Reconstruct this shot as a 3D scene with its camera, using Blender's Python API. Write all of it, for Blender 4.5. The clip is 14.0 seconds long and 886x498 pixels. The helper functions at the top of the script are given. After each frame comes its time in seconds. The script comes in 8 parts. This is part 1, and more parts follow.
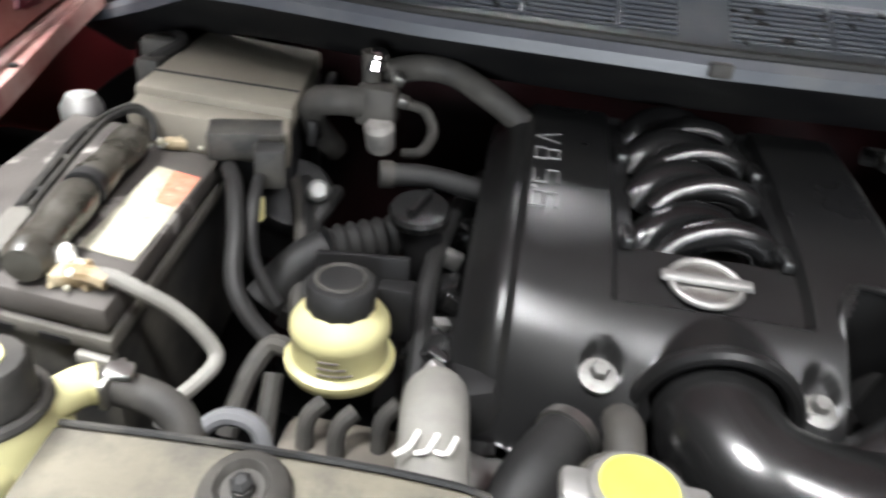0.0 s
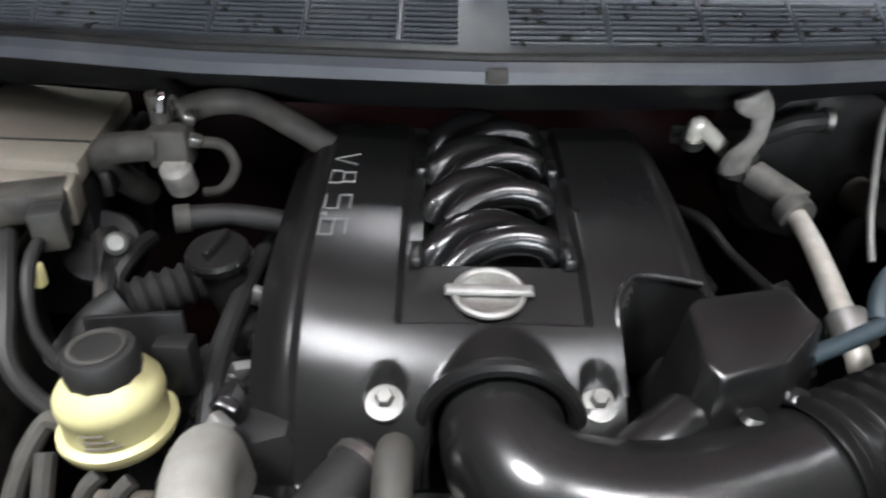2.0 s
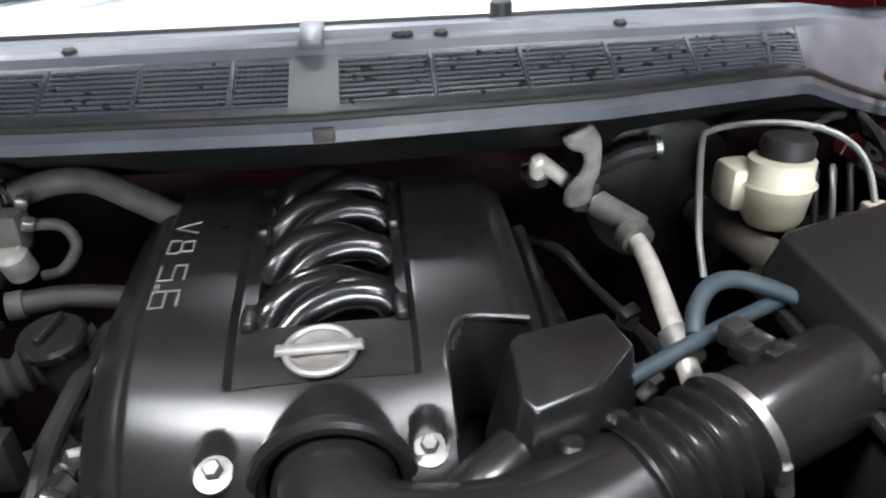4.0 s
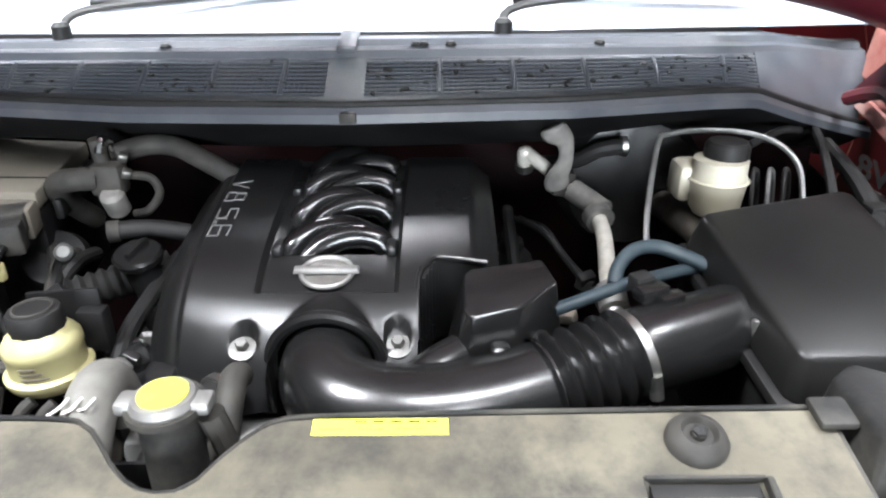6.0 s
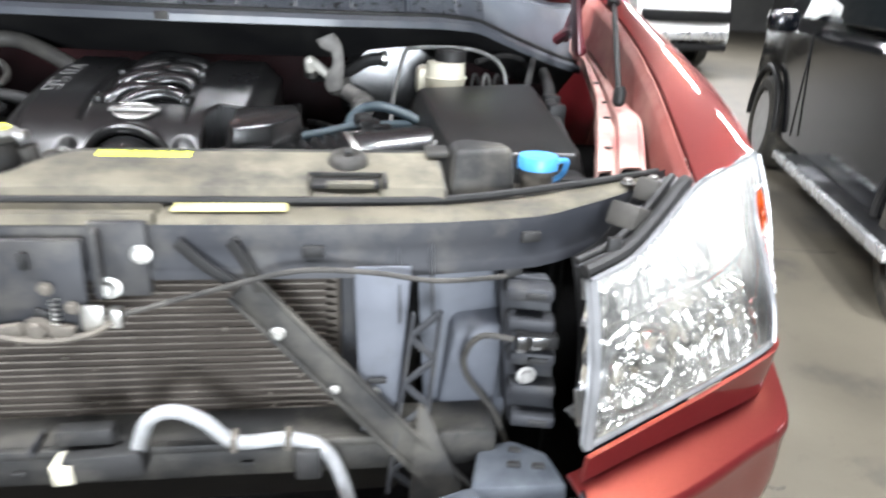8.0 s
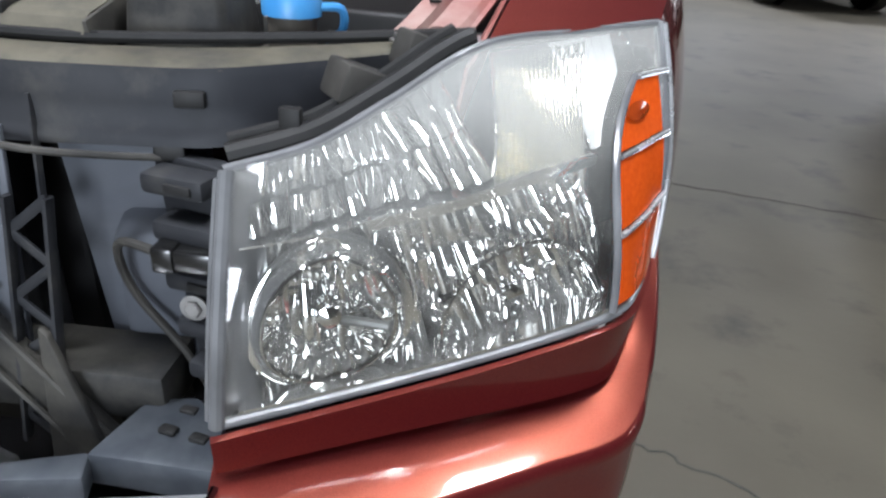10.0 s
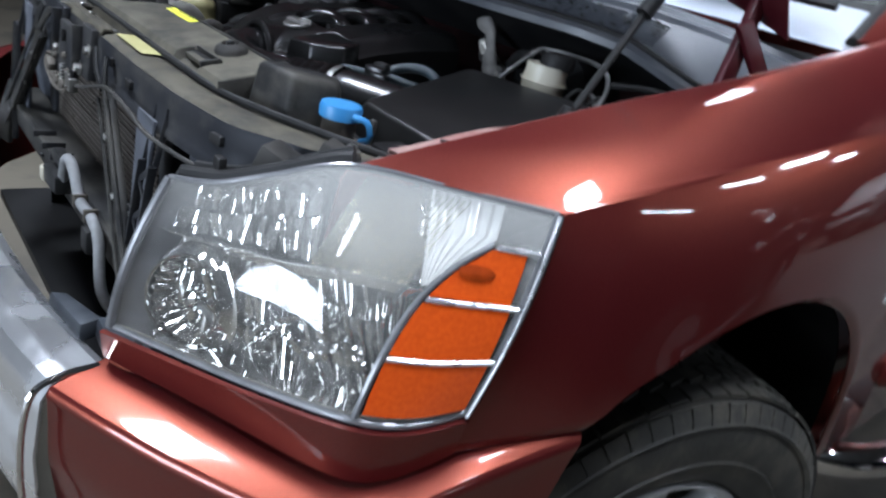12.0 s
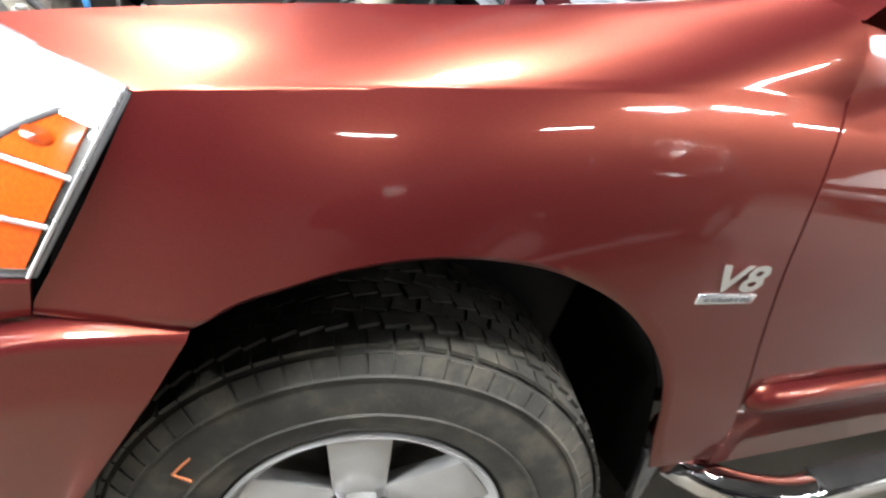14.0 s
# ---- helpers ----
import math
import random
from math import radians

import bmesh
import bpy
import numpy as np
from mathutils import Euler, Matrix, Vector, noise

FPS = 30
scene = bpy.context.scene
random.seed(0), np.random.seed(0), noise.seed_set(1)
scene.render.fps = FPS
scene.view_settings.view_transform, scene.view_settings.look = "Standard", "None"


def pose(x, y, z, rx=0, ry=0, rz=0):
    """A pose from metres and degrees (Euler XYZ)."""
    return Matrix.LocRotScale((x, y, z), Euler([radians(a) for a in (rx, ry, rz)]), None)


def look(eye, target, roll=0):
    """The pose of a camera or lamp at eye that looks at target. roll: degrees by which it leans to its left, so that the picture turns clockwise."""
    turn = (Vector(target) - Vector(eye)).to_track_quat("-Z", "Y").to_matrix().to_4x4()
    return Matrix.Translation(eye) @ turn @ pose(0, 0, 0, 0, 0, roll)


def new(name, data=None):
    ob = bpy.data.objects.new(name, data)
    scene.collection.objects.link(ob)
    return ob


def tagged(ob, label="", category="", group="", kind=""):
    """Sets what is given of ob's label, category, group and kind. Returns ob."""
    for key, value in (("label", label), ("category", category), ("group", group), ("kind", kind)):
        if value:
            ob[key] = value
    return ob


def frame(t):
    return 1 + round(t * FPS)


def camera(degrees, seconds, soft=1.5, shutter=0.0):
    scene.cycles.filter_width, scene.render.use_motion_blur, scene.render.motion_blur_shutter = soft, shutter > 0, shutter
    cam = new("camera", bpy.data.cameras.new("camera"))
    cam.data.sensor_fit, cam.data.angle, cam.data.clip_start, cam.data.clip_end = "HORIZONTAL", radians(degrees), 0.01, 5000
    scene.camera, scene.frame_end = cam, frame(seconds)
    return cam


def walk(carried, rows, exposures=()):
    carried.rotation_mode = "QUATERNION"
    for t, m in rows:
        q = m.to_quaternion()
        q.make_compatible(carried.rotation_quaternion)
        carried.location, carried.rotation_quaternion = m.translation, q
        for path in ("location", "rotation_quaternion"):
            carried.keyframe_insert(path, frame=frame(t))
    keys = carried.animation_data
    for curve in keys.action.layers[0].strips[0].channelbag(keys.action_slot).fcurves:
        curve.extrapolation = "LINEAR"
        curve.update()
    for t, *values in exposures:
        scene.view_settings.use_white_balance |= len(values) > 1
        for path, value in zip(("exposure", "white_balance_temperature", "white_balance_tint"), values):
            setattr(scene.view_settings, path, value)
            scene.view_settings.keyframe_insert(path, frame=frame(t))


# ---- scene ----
cam = camera(66.43, 14.0, 2.2, 0.5)
PATH = [
    (0, (-0.1765, -0.0838, 1.3866), (-0.2623, 0.7770, 0.8849), 6.02),
    (0.3, (-0.1919, -0.0804, 1.3871), (-0.3635, 0.7629, 0.8779), 7.38),
    (0.5, (-0.1782, -0.0774, 1.3994), (-0.3849, 0.7529, 0.8818), 7.10),
    (1, (-0.1300, -0.0626, 1.4071), (-0.2531, 0.7891, 0.8977), 4.66),
    (1.5, (-0.0913, -0.0561, 1.4154), (-0.1415, 0.8031, 0.9062), 2.87),
    (2, (-0.0464, -0.0537, 1.4166), (-0.0443, 0.8105, 0.9135), 1.22),
    (2.5, (0.0011, -0.0522, 1.4287), (0.0441, 0.8221, 0.9452), 0.01),
    (3, (0.0270, -0.0538, 1.4329), (0.1034, 0.8270, 0.9656), -1.53),
    (3.5, (0.0378, -0.0499, 1.4274), (0.1334, 0.8348, 0.9711), -2.20),
    (6, (0.13, -0.269, 1.455), (0.122, 1.537, 0.596), -0.6),
    (6.5, (0.094, -0.361, 1.452), (0.474, 1.45, 0.694), 0.9),
    (7, (0.113, -0.579, 1.426), (0.421, 1.205, 0.577), 0.5),
    (7.5, (0.166, -0.709, 1.398), (0.431, 1.089, 0.563), 1.7),
    (8, (0.317, -0.687, 1.314), (0.6, 1.148, 0.571), 2.9),
    (8.2, (0.374, -0.639, 1.268), (0.733, 1.218, 0.617), 8.6),
    (10.3, (0.787, -0.433, 1.187), (0.549, 1.284, 0.19), 3.3),
    (10.5, (0.801, -0.415, 1.186), (0.45, 1.256, 0.144), 3.0),
    (11, (0.948, -0.426, 1.211), (0.289, 1.138, 0.153), 2.4),
    (11.3, (1.126, -0.46, 1.22), (0.277, 1.024, 0.181), 6.4),
    (11.5, (1.222, -0.376, 1.257), (0.164, 1.043, 0.326), 8.5),
    (12, (1.281, -0.306, 1.301), (-0.015, 0.999, 0.515), 14.4),
    (12.5, (1.319, -0.148, 1.35), (-0.054, 1.097, 0.599), 21.0),
    (13, (1.436, -0.029, 1.367), (0.126, 1.274, 0.601), 22.4),
    (13.5, (1.585, 0.05, 1.39), (0.27, 1.249, 0.478), 25.2),
    (14, (1.574, 0.15, 1.378), (0.146, 1.167, 0.414), 21.1),
]
EXPOSURES = [(0, 0.3, 6500, 10), (2, 0.25, 6400, 10), (3, 0.35, 6350, 10), (3.7, 0.45, 6350, 10), (6, 0.5, 6250, 10), (6.5, 0.7, 6220, 10), (7, 0.95, 6200, 10), (7.5, 0.82, 6200, 10), (8.2, 0.7, 6250, 10),
             (10.3, -0.65, 6000, 10), (10.6, -0.65, 5950, 10), (11, -0.5, 5700, 10), (11.5, -0.75, 5600, 10), (12.5, -1.05, 5650, 10), (13, -0.6, 6000, 10), (13.5, 0.25, 6300, 10), (14, 0.95, 6450, 10)]
walk(cam, [(t, look(eye, target, roll)) for t, eye, target, roll in PATH], EXPOSURES)

# ---- light ----
world = bpy.data.worlds.new("world")
scene.world = world
world.use_nodes = True
wbg = world.node_tree.nodes["Background"]
wbg.inputs[0].default_value = (0.9, 0.95, 1.0, 1)
wbg.inputs[1].default_value = 0.008


# ---- materials ----
def mat(name, base, rough=0.5, metal=0.0, base2=None, scale=12.0, detail=6.0, mix=(0.35, 0.7), bump=0.0, bscale=150.0,
        coat=0.0, dust=None, dustmix=(0.45, 0.75), dscale=5.0, rough2=None, trans=0.0, alpha=1.0, ior=1.45, emit=0.0, spec=0.5):
    """Base colour broken by a coarse noise, fine bump, and optional dust lying on it."""
    m = bpy.data.materials.new(name)
    m.use_nodes = True
    nt = m.node_tree
    b = nt.nodes["Principled BSDF"]
    tc = nt.nodes.new("ShaderNodeTexCoord")
    b.inputs["Base Color"].default_value = (*base, 1)
    b.inputs["Roughness"].default_value = rough
    b.inputs["Metallic"].default_value = metal
    b.inputs["Coat Weight"].default_value = coat
    b.inputs["Specular IOR Level"].default_value = spec
    b.inputs["Coat Roughness"].default_value = 0.04
    b.inputs["Transmission Weight"].default_value = trans
    b.inputs["Alpha"].default_value = alpha
    b.inputs["IOR"].default_value = ior
    col = None
    if base2:
        n = nt.nodes.new("ShaderNodeTexNoise")
        n.inputs["Scale"].default_value = scale
        n.inputs["Detail"].default_value = detail
        nt.links.new(tc.outputs["Object"], n.inputs["Vector"])
        r = nt.nodes.new("ShaderNodeMapRange")
        r.inputs["From Min"].default_value, r.inputs["From Max"].default_value = mix
        nt.links.new(n.outputs["Fac"], r.inputs["Value"])
        x = nt.nodes.new("ShaderNodeMix")
        x.data_type = "RGBA"
        nt.links.new(r.outputs["Result"], x.inputs["Factor"])
        x.inputs["A"].default_value, x.inputs["B"].default_value = (*base, 1), (*base2, 1)
        col = x.outputs["Result"]
        if rough2 is not None:
            rr = nt.nodes.new("ShaderNodeMapRange")
            rr.inputs["To Min"].default_value, rr.inputs["To Max"].default_value = rough, rough2
            nt.links.new(r.outputs["Result"], rr.inputs["Value"])
            nt.links.new(rr.outputs["Result"], b.inputs["Roughness"])
    if dust:
        n2 = nt.nodes.new("ShaderNodeTexNoise")
        n2.inputs["Scale"].default_value, n2.inputs["Detail"].default_value = dscale, 8
        n2.inputs["Roughness"].default_value = 0.65
        nt.links.new(tc.outputs["Object"], n2.inputs["Vector"])
        r2 = nt.nodes.new("ShaderNodeMapRange")
        r2.inputs["From Min"].default_value, r2.inputs["From Max"].default_value = dustmix
        nt.links.new(n2.outputs["Fac"], r2.inputs["Value"])
        x2 = nt.nodes.new("ShaderNodeMix")
        x2.data_type = "RGBA"
        nt.links.new(r2.outputs["Result"], x2.inputs["Factor"])
        x2.inputs["A"].default_value, x2.inputs["B"].default_value = (*base, 1), (*dust, 1)
        if col:
            nt.links.new(col, x2.inputs["A"])
        col = x2.outputs["Result"]
    if col:
        nt.links.new(col, b.inputs["Base Color"])
    if bump:
        n3 = nt.nodes.new("ShaderNodeTexNoise")
        n3.inputs["Scale"].default_value, n3.inputs["Detail"].default_value = bscale, 4
        nt.links.new(tc.outputs["Object"], n3.inputs["Vector"])
        bp = nt.nodes.new("ShaderNodeBump")
        bp.inputs["Strength"].default_value, bp.inputs["Distance"].default_value = bump, 0.002
        nt.links.new(n3.outputs["Fac"], bp.inputs["Height"])
        nt.links.new(bp.outputs["Normal"], b.inputs["Normal"])
    if emit:
        b.inputs["Emission Color"].default_value = (*base, 1)
        b.inputs["Emission Strength"].default_value = emit
    return m


M = {}


def metallic_paint(name, body, flake, share):
    """Maroon body colour under copper metal flake, with a clear coat over both."""
    m = bpy.data.materials.new(name)
    m.use_nodes = True
    nt = m.node_tree
    b = nt.nodes["Principled BSDF"]
    out = [n for n in nt.nodes if n.type == "OUTPUT_MATERIAL"][0]
    f = nt.nodes.new("ShaderNodeBsdfPrincipled")
    tc = nt.nodes.new("ShaderNodeTexCoord")
    for node, col, rough, metal in ((b, body, 0.45, 0.0), (f, flake, 0.335, 1.0)):
        node.inputs["Base Color"].default_value = (*col, 1)
        node.inputs["Roughness"].default_value, node.inputs["Metallic"].default_value = rough, metal
        node.inputs["Coat Weight"].default_value, node.inputs["Coat Roughness"].default_value = 1.0, 0.025
        node.inputs["Coat IOR"].default_value = 1.42
        node.inputs["Specular Tint"].default_value = (0.62, 0.28, 0.22, 1)
    b.inputs["Specular IOR Level"].default_value = 0.1
    fine = nt.nodes.new("ShaderNodeTexNoise")
    fine.inputs["Scale"].default_value, fine.inputs["Detail"].default_value = 1100, 2
    slow = nt.nodes.new("ShaderNodeTexNoise")
    slow.inputs["Scale"].default_value, slow.inputs["Detail"].default_value = 7, 5
    for n in (fine, slow):
        nt.links.new(tc.outputs["Object"], n.inputs["Vector"])
    r = nt.nodes.new("ShaderNodeMapRange")
    r.inputs["From Min"].default_value, r.inputs["From Max"].default_value = 0.3, 0.7
    r.inputs["To Min"].default_value, r.inputs["To Max"].default_value = share - 0.10, share + 0.10
    nt.links.new(fine.outputs[0], r.inputs[0])
    # faint dust and wipe marks in the gloss
    g = nt.nodes.new("ShaderNodeMapRange")
    g.inputs["From Min"].default_value, g.inputs["From Max"].default_value = 0.45, 0.8
    g.inputs["To Min"].default_value, g.inputs["To Max"].default_value = 0.02, 0.10
    nt.links.new(slow.outputs[0], g.inputs[0])
    for node in (b, f):
        nt.links.new(g.outputs[0], node.inputs["Coat Roughness"])
    mx = nt.nodes.new("ShaderNodeMixShader")
    nt.links.new(r.outputs[0], mx.inputs[0])
    nt.links.new(b.outputs[0], mx.inputs[1])
    nt.links.new(f.outputs[0], mx.inputs[2])
    nt.links.new(mx.outputs[0], out.inputs[0])
    return m


M["red"] = metallic_paint("red_metallic_paint", (0.052, 0.0042, 0.0066), (0.31, 0.085, 0.052), 0.38)
M["flange"] = mat("dusty_inner_red_paint", (0.12, 0.028, 0.024), 0.5, 0.0, (0.17, 0.055, 0.045), 8, spec=0.3, dust=(0.25, 0.15, 0.125), dustmix=(0.45, 0.75), dscale=7)
M["red_dusty"] = mat("dusty_red_paint", (0.16, 0.050, 0.043), 0.6, 0.0, (0.23, 0.095, 0.084), 10, spec=0.3, dust=(0.29, 0.205, 0.18), dustmix=(0.4, 0.7), dscale=9)
M["red_dark"] = mat("dark_red_inner_paint", (0.052, 0.005, 0.009), 0.45, 0.1, (0.075, 0.008, 0.013), 6, coat=0.2, bump=0.05, bscale=40)
# red bulkhead paint taken almost to black, the engine bay's shade included
M["firewall"] = mat("shade_black_bulkhead", (0.004, 0.0015, 0.0018), 0.7, 0, (0.012, 0.0025, 0.003), 6, spec=0.1)
M["cover"] = mat("satin_black_cover_plastic", (0.005, 0.005, 0.0053), 0.27, 0.0, (0.008, 0.008, 0.0078), 8, bump=0.10, bscale=900, rough2=0.32, spec=0.47)
M["runner"] = mat("glossy_black_runner_plastic", (0.004, 0.004, 0.0042), 0.2, 0.0, (0.007, 0.007, 0.007), 9, bump=0.04, bscale=500, rough2=0.26, spec=0.55)
M["lid_black"] = mat("dusty_black_lid", (0.006, 0.006, 0.006), 0.28, 0, (0.010, 0.0098, 0.0094), 7, bump=0.10, bscale=500, spec=0.28, rough2=0.36)
M["black"] = mat("matt_black_plastic", (0.005, 0.005, 0.0055), 0.5, 0, (0.010, 0.0098, 0.0095), 10, bump=0.1, bscale=250, spec=0.2)
M["black_gloss"] = mat("glossy_black_plastic", (0.005, 0.005, 0.005), 0.25, 0, (0.009, 0.009, 0.009), 15, bump=0.03, bscale=60, spec=0.75)
M["black_dusty"] = mat("dusty_black_plastic", (0.013, 0.013, 0.013), 0.55, 0, (0.022, 0.0214, 0.020), 9, bump=0.15, bscale=200, dust=(0.085, 0.079, 0.066), dustmix=(0.45, 0.85), dscale=9, spec=0.2)
M["shroud"] = mat("dust_covered_shroud_plastic", (0.076, 0.069, 0.052), 0.7, 0, (0.108, 0.099, 0.075), 12, bump=0.15, bscale=260, dust=(0.038, 0.036, 0.031), dustmix=(0.44, 0.68), dscale=14, spec=0.2)
M["support"] = mat("blue_black_support_steel", (0.0155, 0.0165, 0.0195), 0.5, 0.1, (0.028, 0.0285, 0.0305), 9, bump=0.1, bscale=120, dust=(0.082, 0.077, 0.066), dustmix=(0.5, 0.85), dscale=8, spec=0.2)
M["support_top"] = mat("dusty_support_top", (0.060, 0.054, 0.040), 0.7, 0, (0.094, 0.085, 0.064), 14, bump=0.1, bscale=200, dust=(0.032, 0.031, 0.028), dustmix=(0.45, 0.70), dscale=18, spec=0.2)
M["cowl"] = mat("grey_black_cowl_plastic", (0.040, 0.044, 0.052), 0.38, 0, (0.056, 0.061, 0.070), 14, bump=0.12, bscale=300, dust=(0.085, 0.085, 0.083), dustmix=(0.5, 0.85), dscale=9)
M["rubber"] = mat("black_rubber", (0.009, 0.009, 0.009), 0.55, 0, (0.017, 0.0165, 0.016), 20, bump=0.1, bscale=200, spec=0.25)
M["hose_dusty"] = mat("dust_white_hose", (0.15, 0.145, 0.13), 0.7, 0, (0.09, 0.086, 0.078), 25, bump=0.15, bscale=200)
M["rubber_grey"] = mat("dusty_grey_rubber_hose", (0.022, 0.021, 0.0195), 0.6, 0, (0.048, 0.045, 0.040), 25, bump=0.15, bscale=200, spec=0.2)
M["tyre"] = mat("tyre_rubber", (0.022, 0.021, 0.018), 0.65, 0, (0.042, 0.040, 0.033), 14, bump=0.3, bscale=120, spec=0.35, dust=(0.075, 0.066, 0.05), dustmix=(0.48, 0.8), dscale=14)
M["alu"] = mat("cast_aluminium", (0.30, 0.295, 0.285), 0.46, 0.8, (0.19, 0.183, 0.175), 30, bump=0.2, bscale=90, rough2=0.6)
M["alloy"] = mat("painted_alloy_wheel", (0.42, 0.42, 0.41), 0.4, 0.5, (0.36, 0.355, 0.34), 12, coat=0.3)
M["steel"] = mat("zinc_plated_steel", (0.40, 0.40, 0.38), 0.3, 1.0, (0.27, 0.262, 0.24), 60, rough2=0.5)
M["chrome"] = mat("chrome", (0.8, 0.8, 0.8), 0.06, 1.0)
M["chrome_dusty"] = mat("smeared_dusty_chrome", (0.78, 0.79, 0.80), 0.14, 0.85, (0.66, 0.67, 0.68), 8, 8, (0.4, 0.62), rough2=0.45)
M["cream"] = mat("aged_translucent_tank_plastic", (0.42, 0.395, 0.21), 0.4, 0, (0.29, 0.265, 0.125), 12, bump=0.05, bscale=60)
M["white_tank"] = mat("white_tank_plastic", (0.44, 0.42, 0.34), 0.4, 0, (0.34, 0.31, 0.22), 9)
M["white"] = mat("white_paper_label", (0.66, 0.65, 0.61), 0.5, 0, (0.54, 0.53, 0.48), 30)
M["orange_label"] = mat("orange_label", (0.45, 0.10, 0.055), 0.5, 0, (0.5, 0.19, 0.13), 90)
M["yellow"] = mat("yellow_label", (0.78, 0.75, 0.05), 0.5, 0, (0.7, 0.68, 0.06), 40)
M["yellow_dusty"] = mat("dusty_yellow_label", (0.62, 0.58, 0.24), 0.6, 0, (0.55, 0.5, 0.28), 30)
M["blue"] = mat("blue_cap_plastic", (0.035, 0.17, 0.40), 0.4, 0, (0.06, 0.23, 0.45), 30)
M["hose_blue"] = mat("blue_grey_hose", (0.018, 0.028, 0.034), 0.45, 0, (0.03, 0.042, 0.05), 30)
M["amber"] = mat("amber_reflector_plastic", (0.50, 0.068, 0.006), 0.12, 0, (0.42, 0.052, 0.005), 200, coat=1.0)
M["amber_dark"] = mat("shaded_amber_plastic", (0.16, 0.022, 0.003), 0.15, 0, (0.26, 0.035, 0.004), 60, coat=1.0)
M["concrete"] = mat("worn_concrete_floor", (0.070, 0.061, 0.045), 0.6, 0, (0.098, 0.086, 0.064), 1.3, 8, bump=0.3, bscale=30, dust=(0.035, 0.032, 0.027), dustmix=(0.54, 0.7), dscale=2.2)
M["crack"] = mat("dark_crack", (0.035, 0.033, 0.03), 0.9, 0, (0.06, 0.055, 0.05), 25)
M["pipe_alu"] = mat("oxidised_aluminium_pipe", (0.56, 0.54, 0.49), 0.4, 0.3, (0.4, 0.38, 0.33), 40, bump=0.2, bscale=120)
M["pipe_grey"] = mat("dull_steel_pipe", (0.16, 0.16, 0.155), 0.4, 0.5, (0.11, 0.11, 0.105), 40)
M["label_aged"] = mat("dusty_aged_label", (0.24, 0.228, 0.17), 0.6, 0, (0.34, 0.325, 0.26), 26, dust=(0.13, 0.118, 0.09), dustmix=(0.5, 0.7), dscale=30)
M["bolt_dull"] = mat("dull_plated_bolt", (0.20, 0.20, 0.19), 0.45, 0.6, (0.13, 0.128, 0.12), 90)
M["conduit"] = mat("pale_grey_conduit", (0.20, 0.205, 0.21), 0.55, 0, (0.12, 0.12, 0.115), 40, bump=0.5, bscale=260)
M["letter"] = mat("silver_letter_paint", (0.13, 0.13, 0.128), 0.45, 0.2, (0.10, 0.10, 0.098), 60)
M["wall"] = mat("painted_block_wall", (0.115, 0.112, 0.105), 0.7, 0, (0.08, 0.078, 0.074), 1.2, bump=0.2, bscale=20)
M["ceiling"] = mat("grey_steel_ceiling", (0.07, 0.07, 0.07), 0.8, 0, (0.10, 0.10, 0.098), 0.8)
M["black_paint"] = mat("black_car_paint", (0.003, 0.0034, 0.0048), 0.16, 0.0, (0.004, 0.0045, 0.006), 300, coat=0.25, spec=0.35)
M["white_paint"] = mat("white_car_paint", (0.75, 0.75, 0.73), 0.3, 0, (0.7, 0.7, 0.68), 3, coat=0.6)
M["dark_glass"] = mat("dark_car_glass", (0.006, 0.008, 0.009), 0.05, 0, coat=0.3)
M["core"] = mat("bent_condenser_fins", (0.028, 0.023, 0.019), 0.7, 0.1, (0.046, 0.038, 0.031), 22, bump=0.9, bscale=500, spec=0.2)
M["core_bar"] = mat("condenser_tube_aluminium", (0.135, 0.12, 0.102), 0.5, 0.3, (0.065, 0.056, 0.046), 9, 8, (0.4, 0.6), spec=0.3)
M["brown"] = mat("grimy_brown_casting", (0.06, 0.054, 0.046), 0.7, 0.2, (0.11, 0.098, 0.082), 25, bump=0.3, bscale=120, spec=0.2)
M["frame_grey"] = mat("grey_lamp_frame", (0.11, 0.112, 0.116), 0.22, 0.3, (0.17, 0.172, 0.178), 20)
M["reflector"] = mat("lamp_reflector", (0.95, 0.95, 0.94), 0.04, 0.96, (0.90, 0.90, 0.89), 40, rough2=0.09)
M["reflector_white"] = mat("silvered_lamp_housing", (0.82, 0.82, 0.8), 0.2, 0.55, (0.76, 0.76, 0.74), 30)
# near-black for arch liners and recess sheets, deep shade put into the colour
M["void"] = mat("shade_black_liner", (0.0035, 0.0035, 0.0035), 0.95, 0, (0.007, 0.0068, 0.0065), 8, spec=0.05)
M["galv"] = mat("galvanised_steel", (0.034, 0.039, 0.047), 0.5, 0.3, (0.060, 0.066, 0.074), 30, bump=0.15, bscale=80, spec=0.2)
M["support_light"] = mat("blue_grey_primer_steel", (0.070, 0.075, 0.088), 0.5, 0.1, (0.10, 0.106, 0.12), 10, bump=0.1, bscale=100, dust=(0.06, 0.062, 0.066), dustmix=(0.5, 0.8), dscale=12, spec=0.2)
M["optic"] = mat("yellowed_optic", (0.82, 0.80, 0.70), 0.10, 0.95, (0.88, 0.87, 0.80), 8, coat=0.6)


